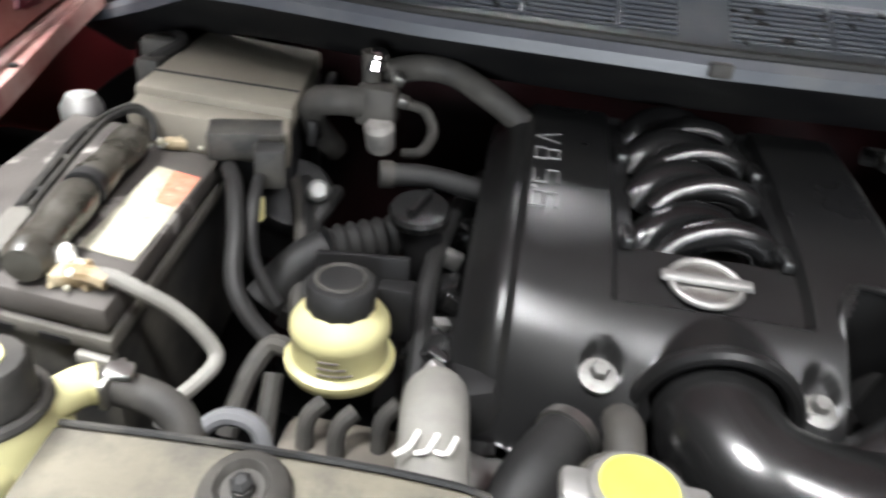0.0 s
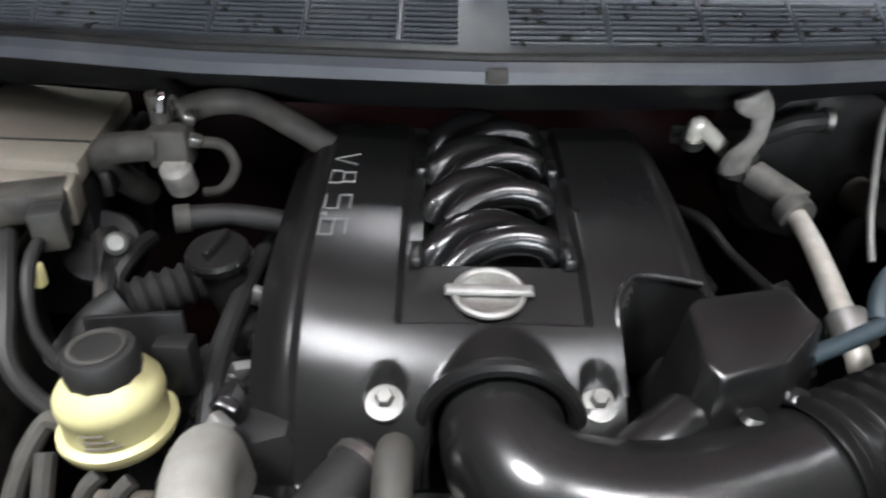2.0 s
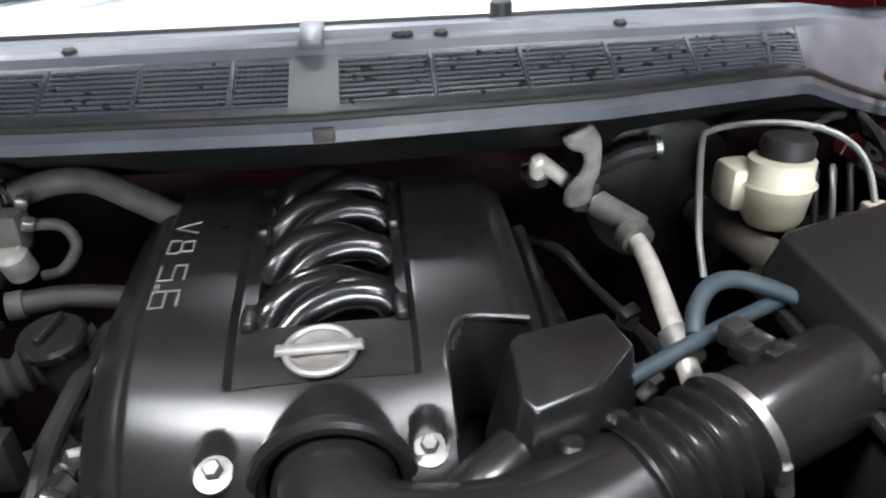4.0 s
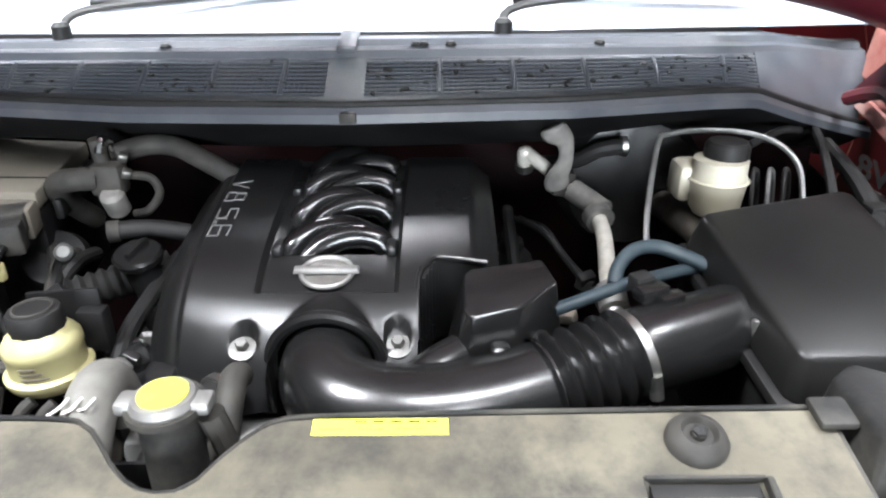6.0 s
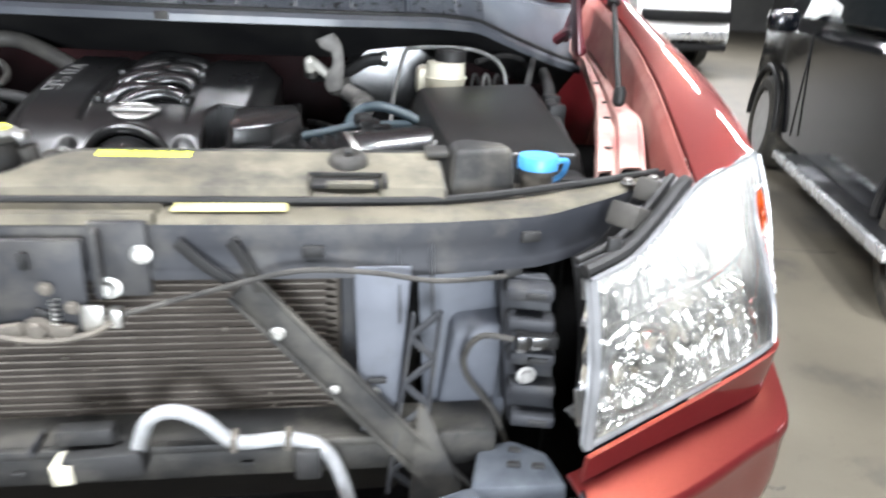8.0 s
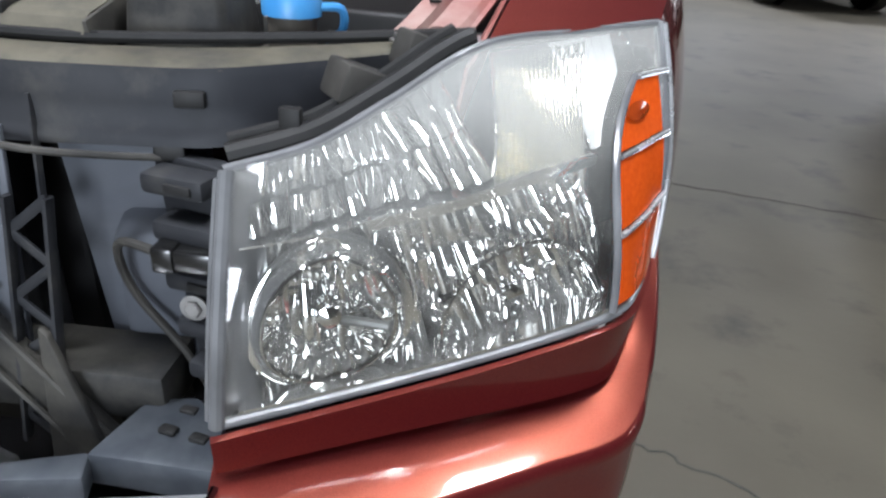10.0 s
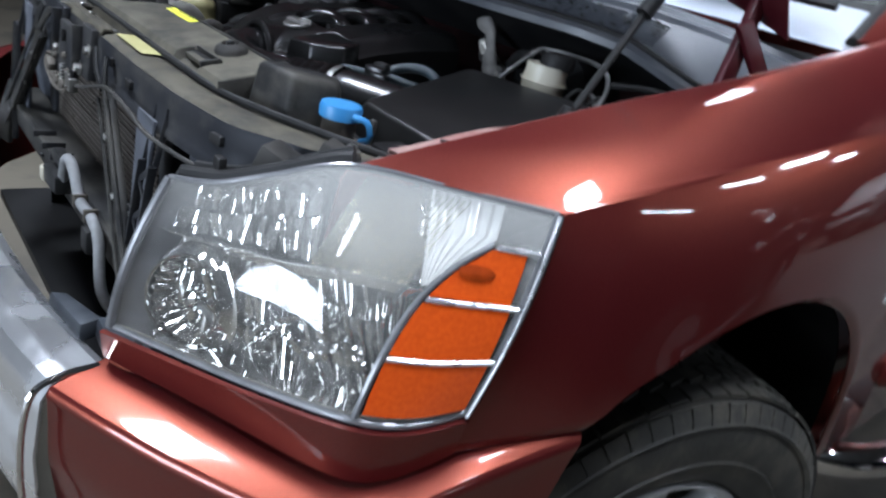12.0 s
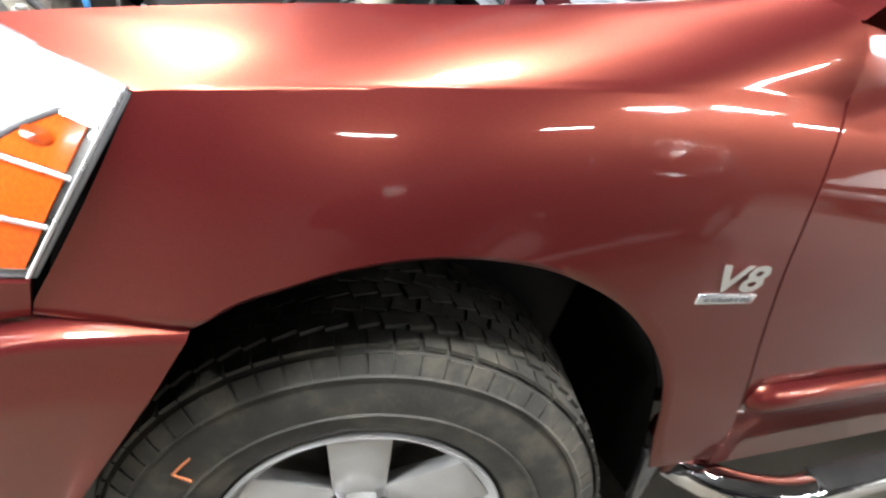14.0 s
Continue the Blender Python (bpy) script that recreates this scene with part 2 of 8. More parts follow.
def clear(name, tint, haze):
    """Thin clear sheet: see-through, glossy at a slant, with a little haze."""
    m = bpy.data.materials.new(name)
    m.use_nodes = True
    nt = m.node_tree
    nt.nodes.clear()
    out = nt.nodes.new("ShaderNodeOutputMaterial")
    tr = nt.nodes.new("ShaderNodeBsdfTransparent")
    tr.inputs[0].default_value = (*tint, 1)
    df = nt.nodes.new("ShaderNodeBsdfDiffuse")
    df.inputs[0].default_value = (0.8, 0.8, 0.76, 1)
    m1 = nt.nodes.new("ShaderNodeMixShader")
    m1.inputs[0].default_value = haze
    nt.links.new(tr.outputs[0], m1.inputs[1])
    nt.links.new(df.outputs[0], m1.inputs[2])
    gl = nt.nodes.new("ShaderNodeBsdfGlossy")
    gl.inputs["Roughness"].default_value = 0.03
    lw = nt.nodes.new("ShaderNodeLayerWeight")
    lw.inputs["Blend"].default_value = 0.5
    pw = nt.nodes.new("ShaderNodeMath")
    pw.operation = "POWER"
    pw.inputs[1].default_value = 4.0
    nt.links.new(lw.outputs["Facing"], pw.inputs[0])
    fr = nt.nodes.new("ShaderNodeMath")
    fr.operation = "MULTIPLY_ADD"
    fr.inputs[1].default_value, fr.inputs[2].default_value = 0.8, 0.035
    nt.links.new(pw.outputs[0], fr.inputs[0])
    m2 = nt.nodes.new("ShaderNodeMixShader")
    nt.links.new(fr.outputs[0], m2.inputs[0])
    nt.links.new(m1.outputs[0], m2.inputs[1])
    nt.links.new(gl.outputs[0], m2.inputs[2])
    nt.links.new(m2.outputs[0], out.inputs[0])
    return m


M["glass"] = clear("windscreen_glass", (0.45, 0.52, 0.51), 0.06)
M["dust_band"] = mat("dust_film_on_glass", (0.25, 0.275, 0.31), 0.4, 0, (0.30, 0.32, 0.35), 5, coat=0.6)
M["green_yellow"] = mat("yellow_green_sticker", (0.62, 0.78, 0.05), 0.5, 0, (0.55, 0.7, 0.06), 40)
M["paper_cream"] = mat("cream_paper_strip", (0.33, 0.31, 0.12), 0.6, 0, (0.40, 0.37, 0.18), 12)
M["chalk"] = mat("orange_chalk", (0.6, 0.2, 0.08), 0.8)
M["lens"] = clear("lamp_lens", (0.95, 0.95, 0.94), 0.05)


def weather(m, low, high, z0, z1):
    """Sun haze on the lens, thickest along its upper edge, in uneven streaks."""
    nt = m.node_tree
    mix = [n for n in nt.nodes if n.type == "MIX_SHADER"][0]
    geo = nt.nodes.new("ShaderNodeNewGeometry")
    sep = nt.nodes.new("ShaderNodeSeparateXYZ")
    nt.links.new(geo.outputs["Position"], sep.inputs[0])
    no = nt.nodes.new("ShaderNodeTexNoise")
    no.inputs["Scale"].default_value, no.inputs["Detail"].default_value = 14, 6
    nt.links.new(geo.outputs["Position"], no.inputs["Vector"])
    ad = nt.nodes.new("ShaderNodeMath")
    ad.operation = "MULTIPLY_ADD"
    ad.inputs[1].default_value = 0.10
    nt.links.new(no.outputs[0], ad.inputs[0])
    nt.links.new(sep.outputs["Z"], ad.inputs[2])
    mr = nt.nodes.new("ShaderNodeMapRange")
    mr.interpolation_type = "SMOOTHSTEP"
    for k, val in enumerate((z0 + 0.05, z1 + 0.05, low, high)):
        mr.inputs[k + 1].default_value = val
    nt.links.new(ad.outputs[0], mr.inputs[0])
    nt.links.new(mr.outputs[0], mix.inputs[0])


weather(M["lens"], 0.008, 0.16, 0.93, 1.10)


# ---- geometry helpers ----
def smooth(bm, on=True):
    for f in bm.faces:
        f.smooth = on
    return bm


def part(name, bm, material, parent=None, label="", auto=35):
    """Links a bmesh as one mesh object, under a thing or a part."""
    me = bpy.data.meshes.new(name)
    bmesh.ops.recalc_face_normals(bm, faces=bm.faces[:])
    if auto:
        lim = radians(auto)
        for e in bm.edges:
            e.smooth = not (len(e.link_faces) == 2 and e.calc_face_angle(0.0) > lim)
        smooth(bm)
    bm.to_mesh(me)
    bm.free()
    me.materials.append(M[material])
    ob = new(name, me)
    if parent is not None:
        ob.parent = parent
    if label:
        ob["label"] = label
    return ob


def thing(name, label, category, group="", kind="", at=(0, 0, 0)):
    ob = new(name)
    ob.empty_display_size = 0.05
    return tagged(ob, label, category, group, kind)


def join(*bms):
    """Adds the other bmeshes to the first one."""
    out = bms[0]
    for b in bms[1:]:
        me = bpy.data.meshes.new("tmp")
        b.to_mesh(me)
        b.free()
        out.from_mesh(me)
        bpy.data.meshes.remove(me)
    return out


def box(c, s, bevel=0.004, rot=(0, 0, 0), seg=2):
    bm = bmesh.new()
    bmesh.ops.create_cube(bm, size=1)
    bmesh.ops.scale(bm, vec=s, verts=bm.verts)
    if bevel:
        bmesh.ops.bevel(bm, geom=bm.edges[:], offset=min(bevel, min(s) * 0.45), segments=seg, profile=0.5, affect="EDGES")
    bm.transform(pose(*c, *rot))
    return bm


def prism(poly, z0, z1, bevel=0.0, seg=2, m=None):
    """An upright prism over a polygon of (x, y)."""
    bm = bmesh.new()
    vs = [bm.verts.new((x, y, z0)) for x, y in poly]
    f = bm.faces.new(vs)
    r = bmesh.ops.extrude_face_region(bm, geom=[f])
    for v in r["geom"]:
        if isinstance(v, bmesh.types.BMVert):
            v.co.z = z1
    bmesh.ops.recalc_face_normals(bm, faces=bm.faces[:])
    if bevel:
        bmesh.ops.bevel(bm, geom=bm.edges[:], offset=bevel, segments=seg, profile=0.5, affect="EDGES")
    if m is not None:
        bm.transform(m)
    return bm


def hexa(lo, hi, bevel=0.004, seg=2):
    """A solid between two rings of equally many 3D points."""
    bm = bmesh.new()
    a = [bm.verts.new(p) for p in lo]
    b = [bm.verts.new(p) for p in hi]
    n = len(a)
    bm.faces.new(a)
    bm.faces.new(b)
    for i in range(n):
        bm.faces.new((a[i], a[(i + 1) % n], b[(i + 1) % n], b[i]))
    bmesh.ops.recalc_face_normals(bm, faces=bm.faces[:])
    if bevel:
        bmesh.ops.bevel(bm, geom=bm.edges[:], offset=bevel, segments=seg, profile=0.5, affect="EDGES")
    return bm


def spline(pts, n=8, closed=False):
    """Catmull-Rom points through pts."""
    p = [Vector(q) for q in pts]
    if len(p) < 3:
        return [p[0].lerp(p[-1], i / n) for i in range(n + 1)]
    out = []
    for i in range(len(p) - 1):
        a, b, c, d = p[max(i - 1, 0)], p[i], p[i + 1], p[min(i + 2, len(p) - 1)]
        for k in range(n):
            t = k / n
            out.append(0.5 * (2 * b + (c - a) * t + (2 * a - 5 * b + 4 * c - d) * t * t + (3 * b - a - 3 * c + d) * t ** 3))
    out.append(p[-1])
    return out


def tube(pts, r, sides=12, n=6, cap=True, wave=None, flat=1.0):
    """A round tube along a smooth line; r is a number or a function of 0..1. wave: (count, depth, from, to) rings."""
    line = spline(pts, n) if n else [Vector(q) for q in pts]
    bm = bmesh.new()
    rings, up = [], Vector((0, 0, 1))
    for i, q in enumerate(line):
        d = (line[min(i + 1, len(line) - 1)] - line[max(i - 1, 0)]).normalized()
        if i == 0:
            up = Vector((0, 0, 1)) if abs(d.z) < 0.9 else Vector((0, 1, 0))
        side = d.cross(up).normalized()
        up = side.cross(d).normalized()
        t = i / (len(line) - 1)
        rad = r(t) if callable(r) else r
        rings.append([bm.verts.new(q + rad * (math.cos(a) * side + flat * math.sin(a) * up))
                      for a in (2 * math.pi * k / sides for k in range(sides))])
    for a, b in zip(rings, rings[1:]):
        for k in range(sides):
            bm.faces.new((a[k], a[(k + 1) % sides], b[(k + 1) % sides], b[k]))
    if cap:
        bm.faces.new(rings[0])
        bm.faces.new(rings[-1])
    return bm


def lathe(profile, m=None, sides=32, cap=True):
    """Turns (radius, height) pairs about z."""
    bm = bmesh.new()
    rings = [[bm.verts.new((r * math.cos(2 * math.pi * k / sides), r * math.sin(2 * math.pi * k / sides), h)) for k in range(sides)]
             for r, h in profile]
    for a, b in zip(rings, rings[1:]):
        for k in range(sides):
            bm.faces.new((a[k], a[(k + 1) % sides], b[(k + 1) % sides], b[k]))
    if cap:
        bm.faces.new(rings[0])
        bm.faces.new(rings[-1])
    if m is not None:
        bm.transform(m)
    return bm


def sheet(fn, nu, nv, thick=0.0, u=(0, 1), v=(0, 1), drop=None):
    """A surface fn(u, v) -> point, with thickness along its normals. drop(u, v): faces to leave out."""
    bm = bmesh.new()
    us = [u[0] + (u[1] - u[0]) * i / nu for i in range(nu + 1)]
    vs = [v[0] + (v[1] - v[0]) * j / nv for j in range(nv + 1)]
    g = [[bm.verts.new(fn(a, b)) for b in vs] for a in us]
    for i in range(nu):
        for j in range(nv):
            if drop and drop((us[i] + us[i + 1]) / 2, (vs[j] + vs[j + 1]) / 2):
                continue
            bm.faces.new((g[i][j], g[i + 1][j], g[i + 1][j + 1], g[i][j + 1]))
    loose = [w for w in bm.verts if not w.link_faces]
    bmesh.ops.delete(bm, geom=loose, context="VERTS")
    bmesh.ops.recalc_face_normals(bm, faces=bm.faces[:])
    if thick:
        bm.normal_update()
        bmesh.ops.solidify(bm, geom=bm.faces[:], thickness=thick)
    return bm


def bolt(c, r=0.008, h=0.008, material="steel", parent=None, name="bolt", normal=(0, 0, 1), washer=1.5):
    """A hexagon head with its washer, facing normal."""
    m = Matrix.Translation(c) @ Vector(normal).to_track_quat("Z", "Y").to_matrix().to_4x4()
    bm = lathe([(r * washer, 0), (r * washer, 0.0015), (r, 0.002)], m, 16)
    bm = join(bm, lathe([(r, 0.0015), (r, h * 0.8), (r * 0.8, h)], m, 6))
    return part(name, bm, material, parent)


def mesh_text(body, size, depth, bold=0.0):
    """Letters of the built-in font as a bmesh in the xy plane, centred."""
    cu = bpy.data.curves.new("letters", "FONT")
    cu.body, cu.size, cu.extrude, cu.offset = body, size, depth, bold
    cu.align_x, cu.align_y = "CENTER", "CENTER"
    ob = bpy.data.objects.new("letters", cu)
    scene.collection.objects.link(ob)
    me = bpy.data.meshes.new_from_object(ob.evaluated_get(bpy.context.evaluated_depsgraph_get()))
    bm = bmesh.new()
    bm.from_mesh(me)
    bpy.data.objects.remove(ob)
    bpy.data.curves.remove(cu)
    bpy.data.meshes.remove(me)
    return bm


def lerp(a, b, t):
    return a + (b - a) * t


def ramp(x, keys):
    """Piecewise linear value through (x, value) keys."""
    if x <= keys[0][0]:
        return keys[0][1]
    for (a, p), (b, q) in zip(keys, keys[1:]):
        if x <= b:
            return lerp(p, q, (x - a) / (b - a))
    return keys[-1][1]


def curve(x, keys):
    """Smooth value through (x, value) keys."""
    if x <= keys[0][0]:
        return keys[0][1]
    if x >= keys[-1][0]:
        return keys[-1][1]
    i = next(k for k in range(len(keys) - 1) if x <= keys[k + 1][0])
    (x0, y0), (x1, y1) = keys[i], keys[i + 1]
    m = [(keys[min(k + 1, len(keys) - 1)][1] - keys[max(k - 1, 0)][1]) / (keys[min(k + 1, len(keys) - 1)][0] - keys[max(k - 1, 0)][0]) for k in (i, i + 1)]
    h = x1 - x0
    t = (x - x0) / h
    return (2 * t ** 3 - 3 * t ** 2 + 1) * y0 + (t ** 3 - 2 * t ** 2 + t) * h * m[0] + (3 * t ** 2 - 2 * t ** 3) * y1 + (t ** 3 - t ** 2) * h * m[1]


def ease(x, a, b):
    t = min(1, max(0, (x - a) / (b - a)))
    return t * t * (3 - 2 * t)


# ---- the hall ----
def hall():
    bm = sheet(lambda u, v: (lerp(-14, 16, u), lerp(-9, 24, v), 0), 4, 4)
    part("floor", bm, "concrete", auto=0)
    tagged(bpy.data.objects["floor"], "worn stained concrete garage floor", "floor", kind="structure")
    for name, c, s in (("wall_north", (1, 24.1, 2.75), (30, 0.2, 5.5)), 
                       ("wall_west", (-14.1, 7.5, 2.75), (0.2, 33.4, 5.5)), ("wall_east", (16.1, 7.5, 2.75), (0.2, 33.4, 5.5))):
        tagged(part(name, box(c, s, 0), "wall", auto=0), "painted block garage wall", "wall", kind="structure")
    # the south wall has an open vehicle doorway that lets daylight in
    pieces = join(box((-7.6, -9.1, 2.75), (12.8, 0.2, 5.5), 0), box((9.1, -9.1, 2.75), (13.8, 0.2, 5.5), 0), box((0.5, -9.1, 4.25), (3.4, 0.2, 2.5), 0))
    tagged(part("wall_south", pieces, "wall", auto=0), "painted block garage wall with a vehicle doorway", "wall", kind="structure")
    d = part("door_1", join(box((-1.16, -9.0, 1.5), (0.08, 0.26, 3.0), 0.006), box((2.16, -9.0, 1.5), (0.08, 0.26, 3.0), 0.006), box((0.5, -9.0, 2.96), (3.24, 0.26, 0.08), 0.006)), "steel")
    tagged(d, "grey steel frame of an open vehicle doorway", "door frame", kind="structure")
    day = bpy.data.lights.new("daylight", "AREA")
    day.shape, day.size, day.size_y, day.energy, day.color = "RECTANGLE", 3.2, 2.8, 1250, (0.90, 0.95, 1.0)
    o = new("daylight", day)
    o.matrix_world = Matrix.Translation((0.5, -9.06, 1.5)) @ Matrix.Rotation(radians(90), 4, "X")
    tagged(part("ceiling", box((1, 7.5, 5.6), (30.4, 33.4, 0.2), 0), "ceiling", auto=0), "grey steel hall ceiling", "ceiling", kind="structure")


hall()


def lamp_fixture(x, y, z, sx, sy, power, first=None):
    t = thing("ceiling_light", "white rectangular ceiling light, lit, some added as fill", "ceiling light", "hall lights")
    t.location = (x, y, z)
    part("frame", box((0, 0, 0.04), (sx + 0.06, sy + 0.06, 0.06), 0.01), "white_paint", t)
    part("stem", tube([(0, 0, 0.07), (0, 0, 5.5 - z)], 0.012, 8, 0), "steel", t)
    d = bpy.data.lights.new("ceiling_light_lamp", "AREA")
    d.shape, d.size, d.size_y, d.energy, d.color = "RECTANGLE", sx, sy, power, (0.98, 0.985, 1.0)
    o = new("ceiling_light_lamp", d)
    o.parent = t
    o.location = (0, 0, -0.002)
    return t


# fill lamps added: (-1.8, 0.5) for the left rail, (1.6, -3.6) for the front
LIGHTS = [(0.84, 1.02, 4.0, 0.45, 0.45, 100), (1.75, 0.32, 4.0, 0.5, 0.5, 160), (-1.2, -0.6, 3.9, 0.6, 0.6, 280),
          (0.9, -1.0, 4.0, 1.2, 0.4, 130), (-0.23, 3.05, 4.0, 0.5, 0.5, 50), (-1.8, 0.5, 4.0, 0.5, 0.5, 330), (10.6, 5.8, 4.2, 0.2, 1.6, 160),
          (6.7, 8.2, 4.1, 0.2, 1.7, 330), (4.2, 13.0, 4.6, 1.8, 0.25, 650), (9, 14, 4.6, 0.25, 1.8, 250),
          (1.6, -3.6, 4.2, 0.25, 2.4, 120), (11.0, 0.0, 4.2, 0.3, 1.6, 200), (7.1, 6.0, 4.0, 0.2, 1.5, 150)]
for row in LIGHTS:
    lamp_fixture(*row)

# ---- the truck ----
truck = thing("pickup_truck", "dark red pickup truck, hood open, grille removed", "pickup truck")
YC, ZC, RT, STEER = 0.65, 0.412, 0.412, -16          # front wheel
ARCH = [(0.30, 0.855), (0.335, 0.893), (0.38, 0.922), (0.43, 0.951), (0.5, 0.976), (0.575, 0.988), (0.66, 0.987), (0.735, 0.974), (0.84, 0.937), (0.93, 0.885), (1.016, 0.812), (1.087, 0.722), (1.15, 0.585), (1.19, 0.51)]
# three lines along the fender's top: the hood gap, the crown, the shoulder crease; and the gap in front of the door, from the pillar down
EDGE = [(0.752, 0.072, 1.089), (0.772, 0.17, 1.122), (0.812, 0.37, 1.184), (0.846, 0.60, 1.243), (0.862, 0.90, 1.318)]
CROWN = [(0.850, 0.162, 1.0965), (0.882, 0.31, 1.146), (0.915, 0.52, 1.202), (0.940, 0.80, 1.272), (0.953, 1.122, 1.366)]
CREASE = [(0.912, 0.218, 1.0985), (0.934, 0.31, 1.124), (0.966, 0.52, 1.175), (0.985, 0.78, 1.221), (0.983, 1.152, 1.262)]
GAP = [(0.46, 1.415), (0.58, 1.372), (0.70, 1.322), (0.85, 1.246), (0.97, 1.195), (1.06, 1.170), (1.17, 1.155), (1.262, 1.152), (1.30, 1.145), (1.366, 1.122)]


def along(line, t):
    return Vector(curve(t, [(k / 4, p[a]) for k, p in enumerate(line)]) for a in range(3))


def bottom_z(y):
    if y < ARCH[0][0]:
        return ramp(y, [(0.1, 0.828), (0.2, 0.836), (ARCH[0][0], ARCH[0][1])])
    return curve(y, ARCH)


def crease_x(y):
    return curve(y, [(0.14, 0.905), (0.218, 0.912), (0.31, 0.934), (0.52, 0.966), (0.78, 0.985), (1.152, 0.983), (2.4, 0.983)])


def crease_z(y):
    return curve(y, [(0.14, 1.075), (0.218, 1.0985), (0.31, 1.124), (0.52, 1.175), (0.78, 1.221), (1.152, 1.262), (2.4, 1.30)])


def side_x(y, z):
    """The body side below the shoulder, swelling over the wheel; above it the side leans in."""
    h = crease_z(y) - z
    if h < 0:
        return crease_x(y) + 0.28 * h
    bulge = curve(y, [(0.12, 0.12), (0.3, 0.52), (0.5, 0.85), (0.8, 1.0), (1.4, 0.97), (2.4, 0.97)])
    return crease_x(y) + (1.041 - crease_x(y)) * bulge * (1 - math.exp(-h / 0.125))


def fender_point(u, v):
    """u from the headlamp to the door, v from the hood gap over the shoulder to the arch."""
    if v < 0.4:
        w = v / 0.4
        a, b, c = along(EDGE, u), along(CROWN, u), along(CREASE, u)
        la, lb, lc = (w - 0.6) * (w - 1) / 0.6, w * (1 - w) / 0.24, w * (w - 0.6) / 0.4
        return a * la + b * lb + c * lc
    w = (v - 0.4) / 0.6
    w = 0.35 * w + 0.65 * w ** 1.6
    yf = lerp(0.218, 0.143, min(1, w * 1.1))
    y = yf
    for _ in range(4):
        z = lerp(crease_z(y), bottom_z(y), w)
        y = lerp(yf, curve(z, GAP) - 0.003, u)
    z = lerp(crease_z(y), bottom_z(y), w) if u < 0.999 else lerp(crease_z(1.152), 0.50, w)
    if u >= 0.999:
        y = curve(z, GAP) - 0.003
    x = side_x(y, z) - 0.006 * ease(w, 0.965, 1.0)
    return Vector((x, y, z))


def fender(side):
    bm = sheet(fender_point, 72, 60, 0.004)
    if side < 0:
        bm.transform(Matrix.Translation((0.05, 0, 0)) @ Matrix.Scale(-1, 4, (1, 0, 0)))
    fl = sheet(lambda u, v: along(EDGE, u) + Vector((-0.004 - 0.012 * v - 0.006 * ease(v, 0.05, 0.15), 0, -0.004 - 0.09 * v)), 40, 12, 0.003)
    if side < 0:
        fl.transform(Matrix.Translation((0.05, 0, 0)) @ Matrix.Scale(-1, 4, (1, 0, 0)))
    fd = part("fender", bm, "red", truck)
    part("inner_flange", fl, "flange", fd, "dusty red-brown folded flange")
    return fd


fender(1)
fender(-1)


def rail(side):
    """The flange along the bay's edge under the hood gap: two dusty strips with a groove between."""
    prof = [(0.0, -0.022), (0.0, -0.004), (0.03, 0.003), (0.30, 0.004), (0.34, -0.008), (0.42, -0.008), (0.46, 0.006), (0.56, 0.009), (0.86, 0.009), (0.93, 0.004), (1.0, 0.004)]

    def fn(u, v):
        y = lerp(0.185, 0.98, v)
        i = min(int(u * (len(prof) - 1) + 1e-9), len(prof) - 2)
        t = u * (len(prof) - 1) - i
        f, dz = lerp(prof[i][0], prof[i + 1][0], t), lerp(prof[i][1], prof[i + 1][1], t)
        xin = curve(y, [(0.15, 0.650), (0.36, 0.717), (0.54, 0.778), (0.78, 0.822), (1.0, 0.835)])
        xo = curve(y, [(0.15, 0.722), (0.37, 0.790), (0.60, 0.834), (0.90, 0.850), (1.0, 0.853)])
        z = 1.118 + 0.085 * ease(y, 0.45, 1.0) + dz - 0.050 * (1 - ease(y, 0.15, 0.34))
        return Vector((lerp(xin, xo, f) * side + (0.05 if side < 0 else 0), y, z))
    r = part("inner_fender_rail", sheet(fn, 40, 40, 0.003), "red_dusty", truck, "dust-covered red painted flange")
    for y, f in ((0.24, 0.2), (0.33, 0.2), (0.47, 0.25), (0.60, 0.2)):
        x = lerp(curve(y, [(0.15, 0.650), (0.36, 0.717), (0.54, 0.778), (0.78, 0.822)]), curve(y, [(0.15, 0.745), (0.37, 0.796), (0.60, 0.834), (0.90, 0.850)]), f)
        part("flange_hole", lathe([(0.006, 0), (0.006, 0.002), (0.0005, 0.002)], Matrix.Translation((x * side + (0.05 if side < 0 else 0), y, 1.1225 + 0.085 * ease(y, 0.45, 1.0) - 0.050 * (1 - ease(y, 0.15, 0.34)))), 12), "rubber", r)
    return r


rail(1)
rail(-1)
# inner aprons close the bay at both sides
for s in (1, -1):
    part("inner_apron", sheet(lambda u, v: (s * ramp(lerp(0.16, 1.0, v), [(0.16, 0.622), (0.30, 0.665), (0.84, 0.797), (1.0, 0.817)]), lerp(0.16, 1.0, v), lerp(0.35, 1.05, u)), 4, 12, 0.004), "black", truck)
part("firewall", sheet(lambda u, v: (lerp(-0.8, 0.8, u), 0.93, lerp(0.3, 1.2, v)), 6, 4, 0.004), "firewall", truck, "red painted bulkhead, near-black with the bay's shade in its colour")


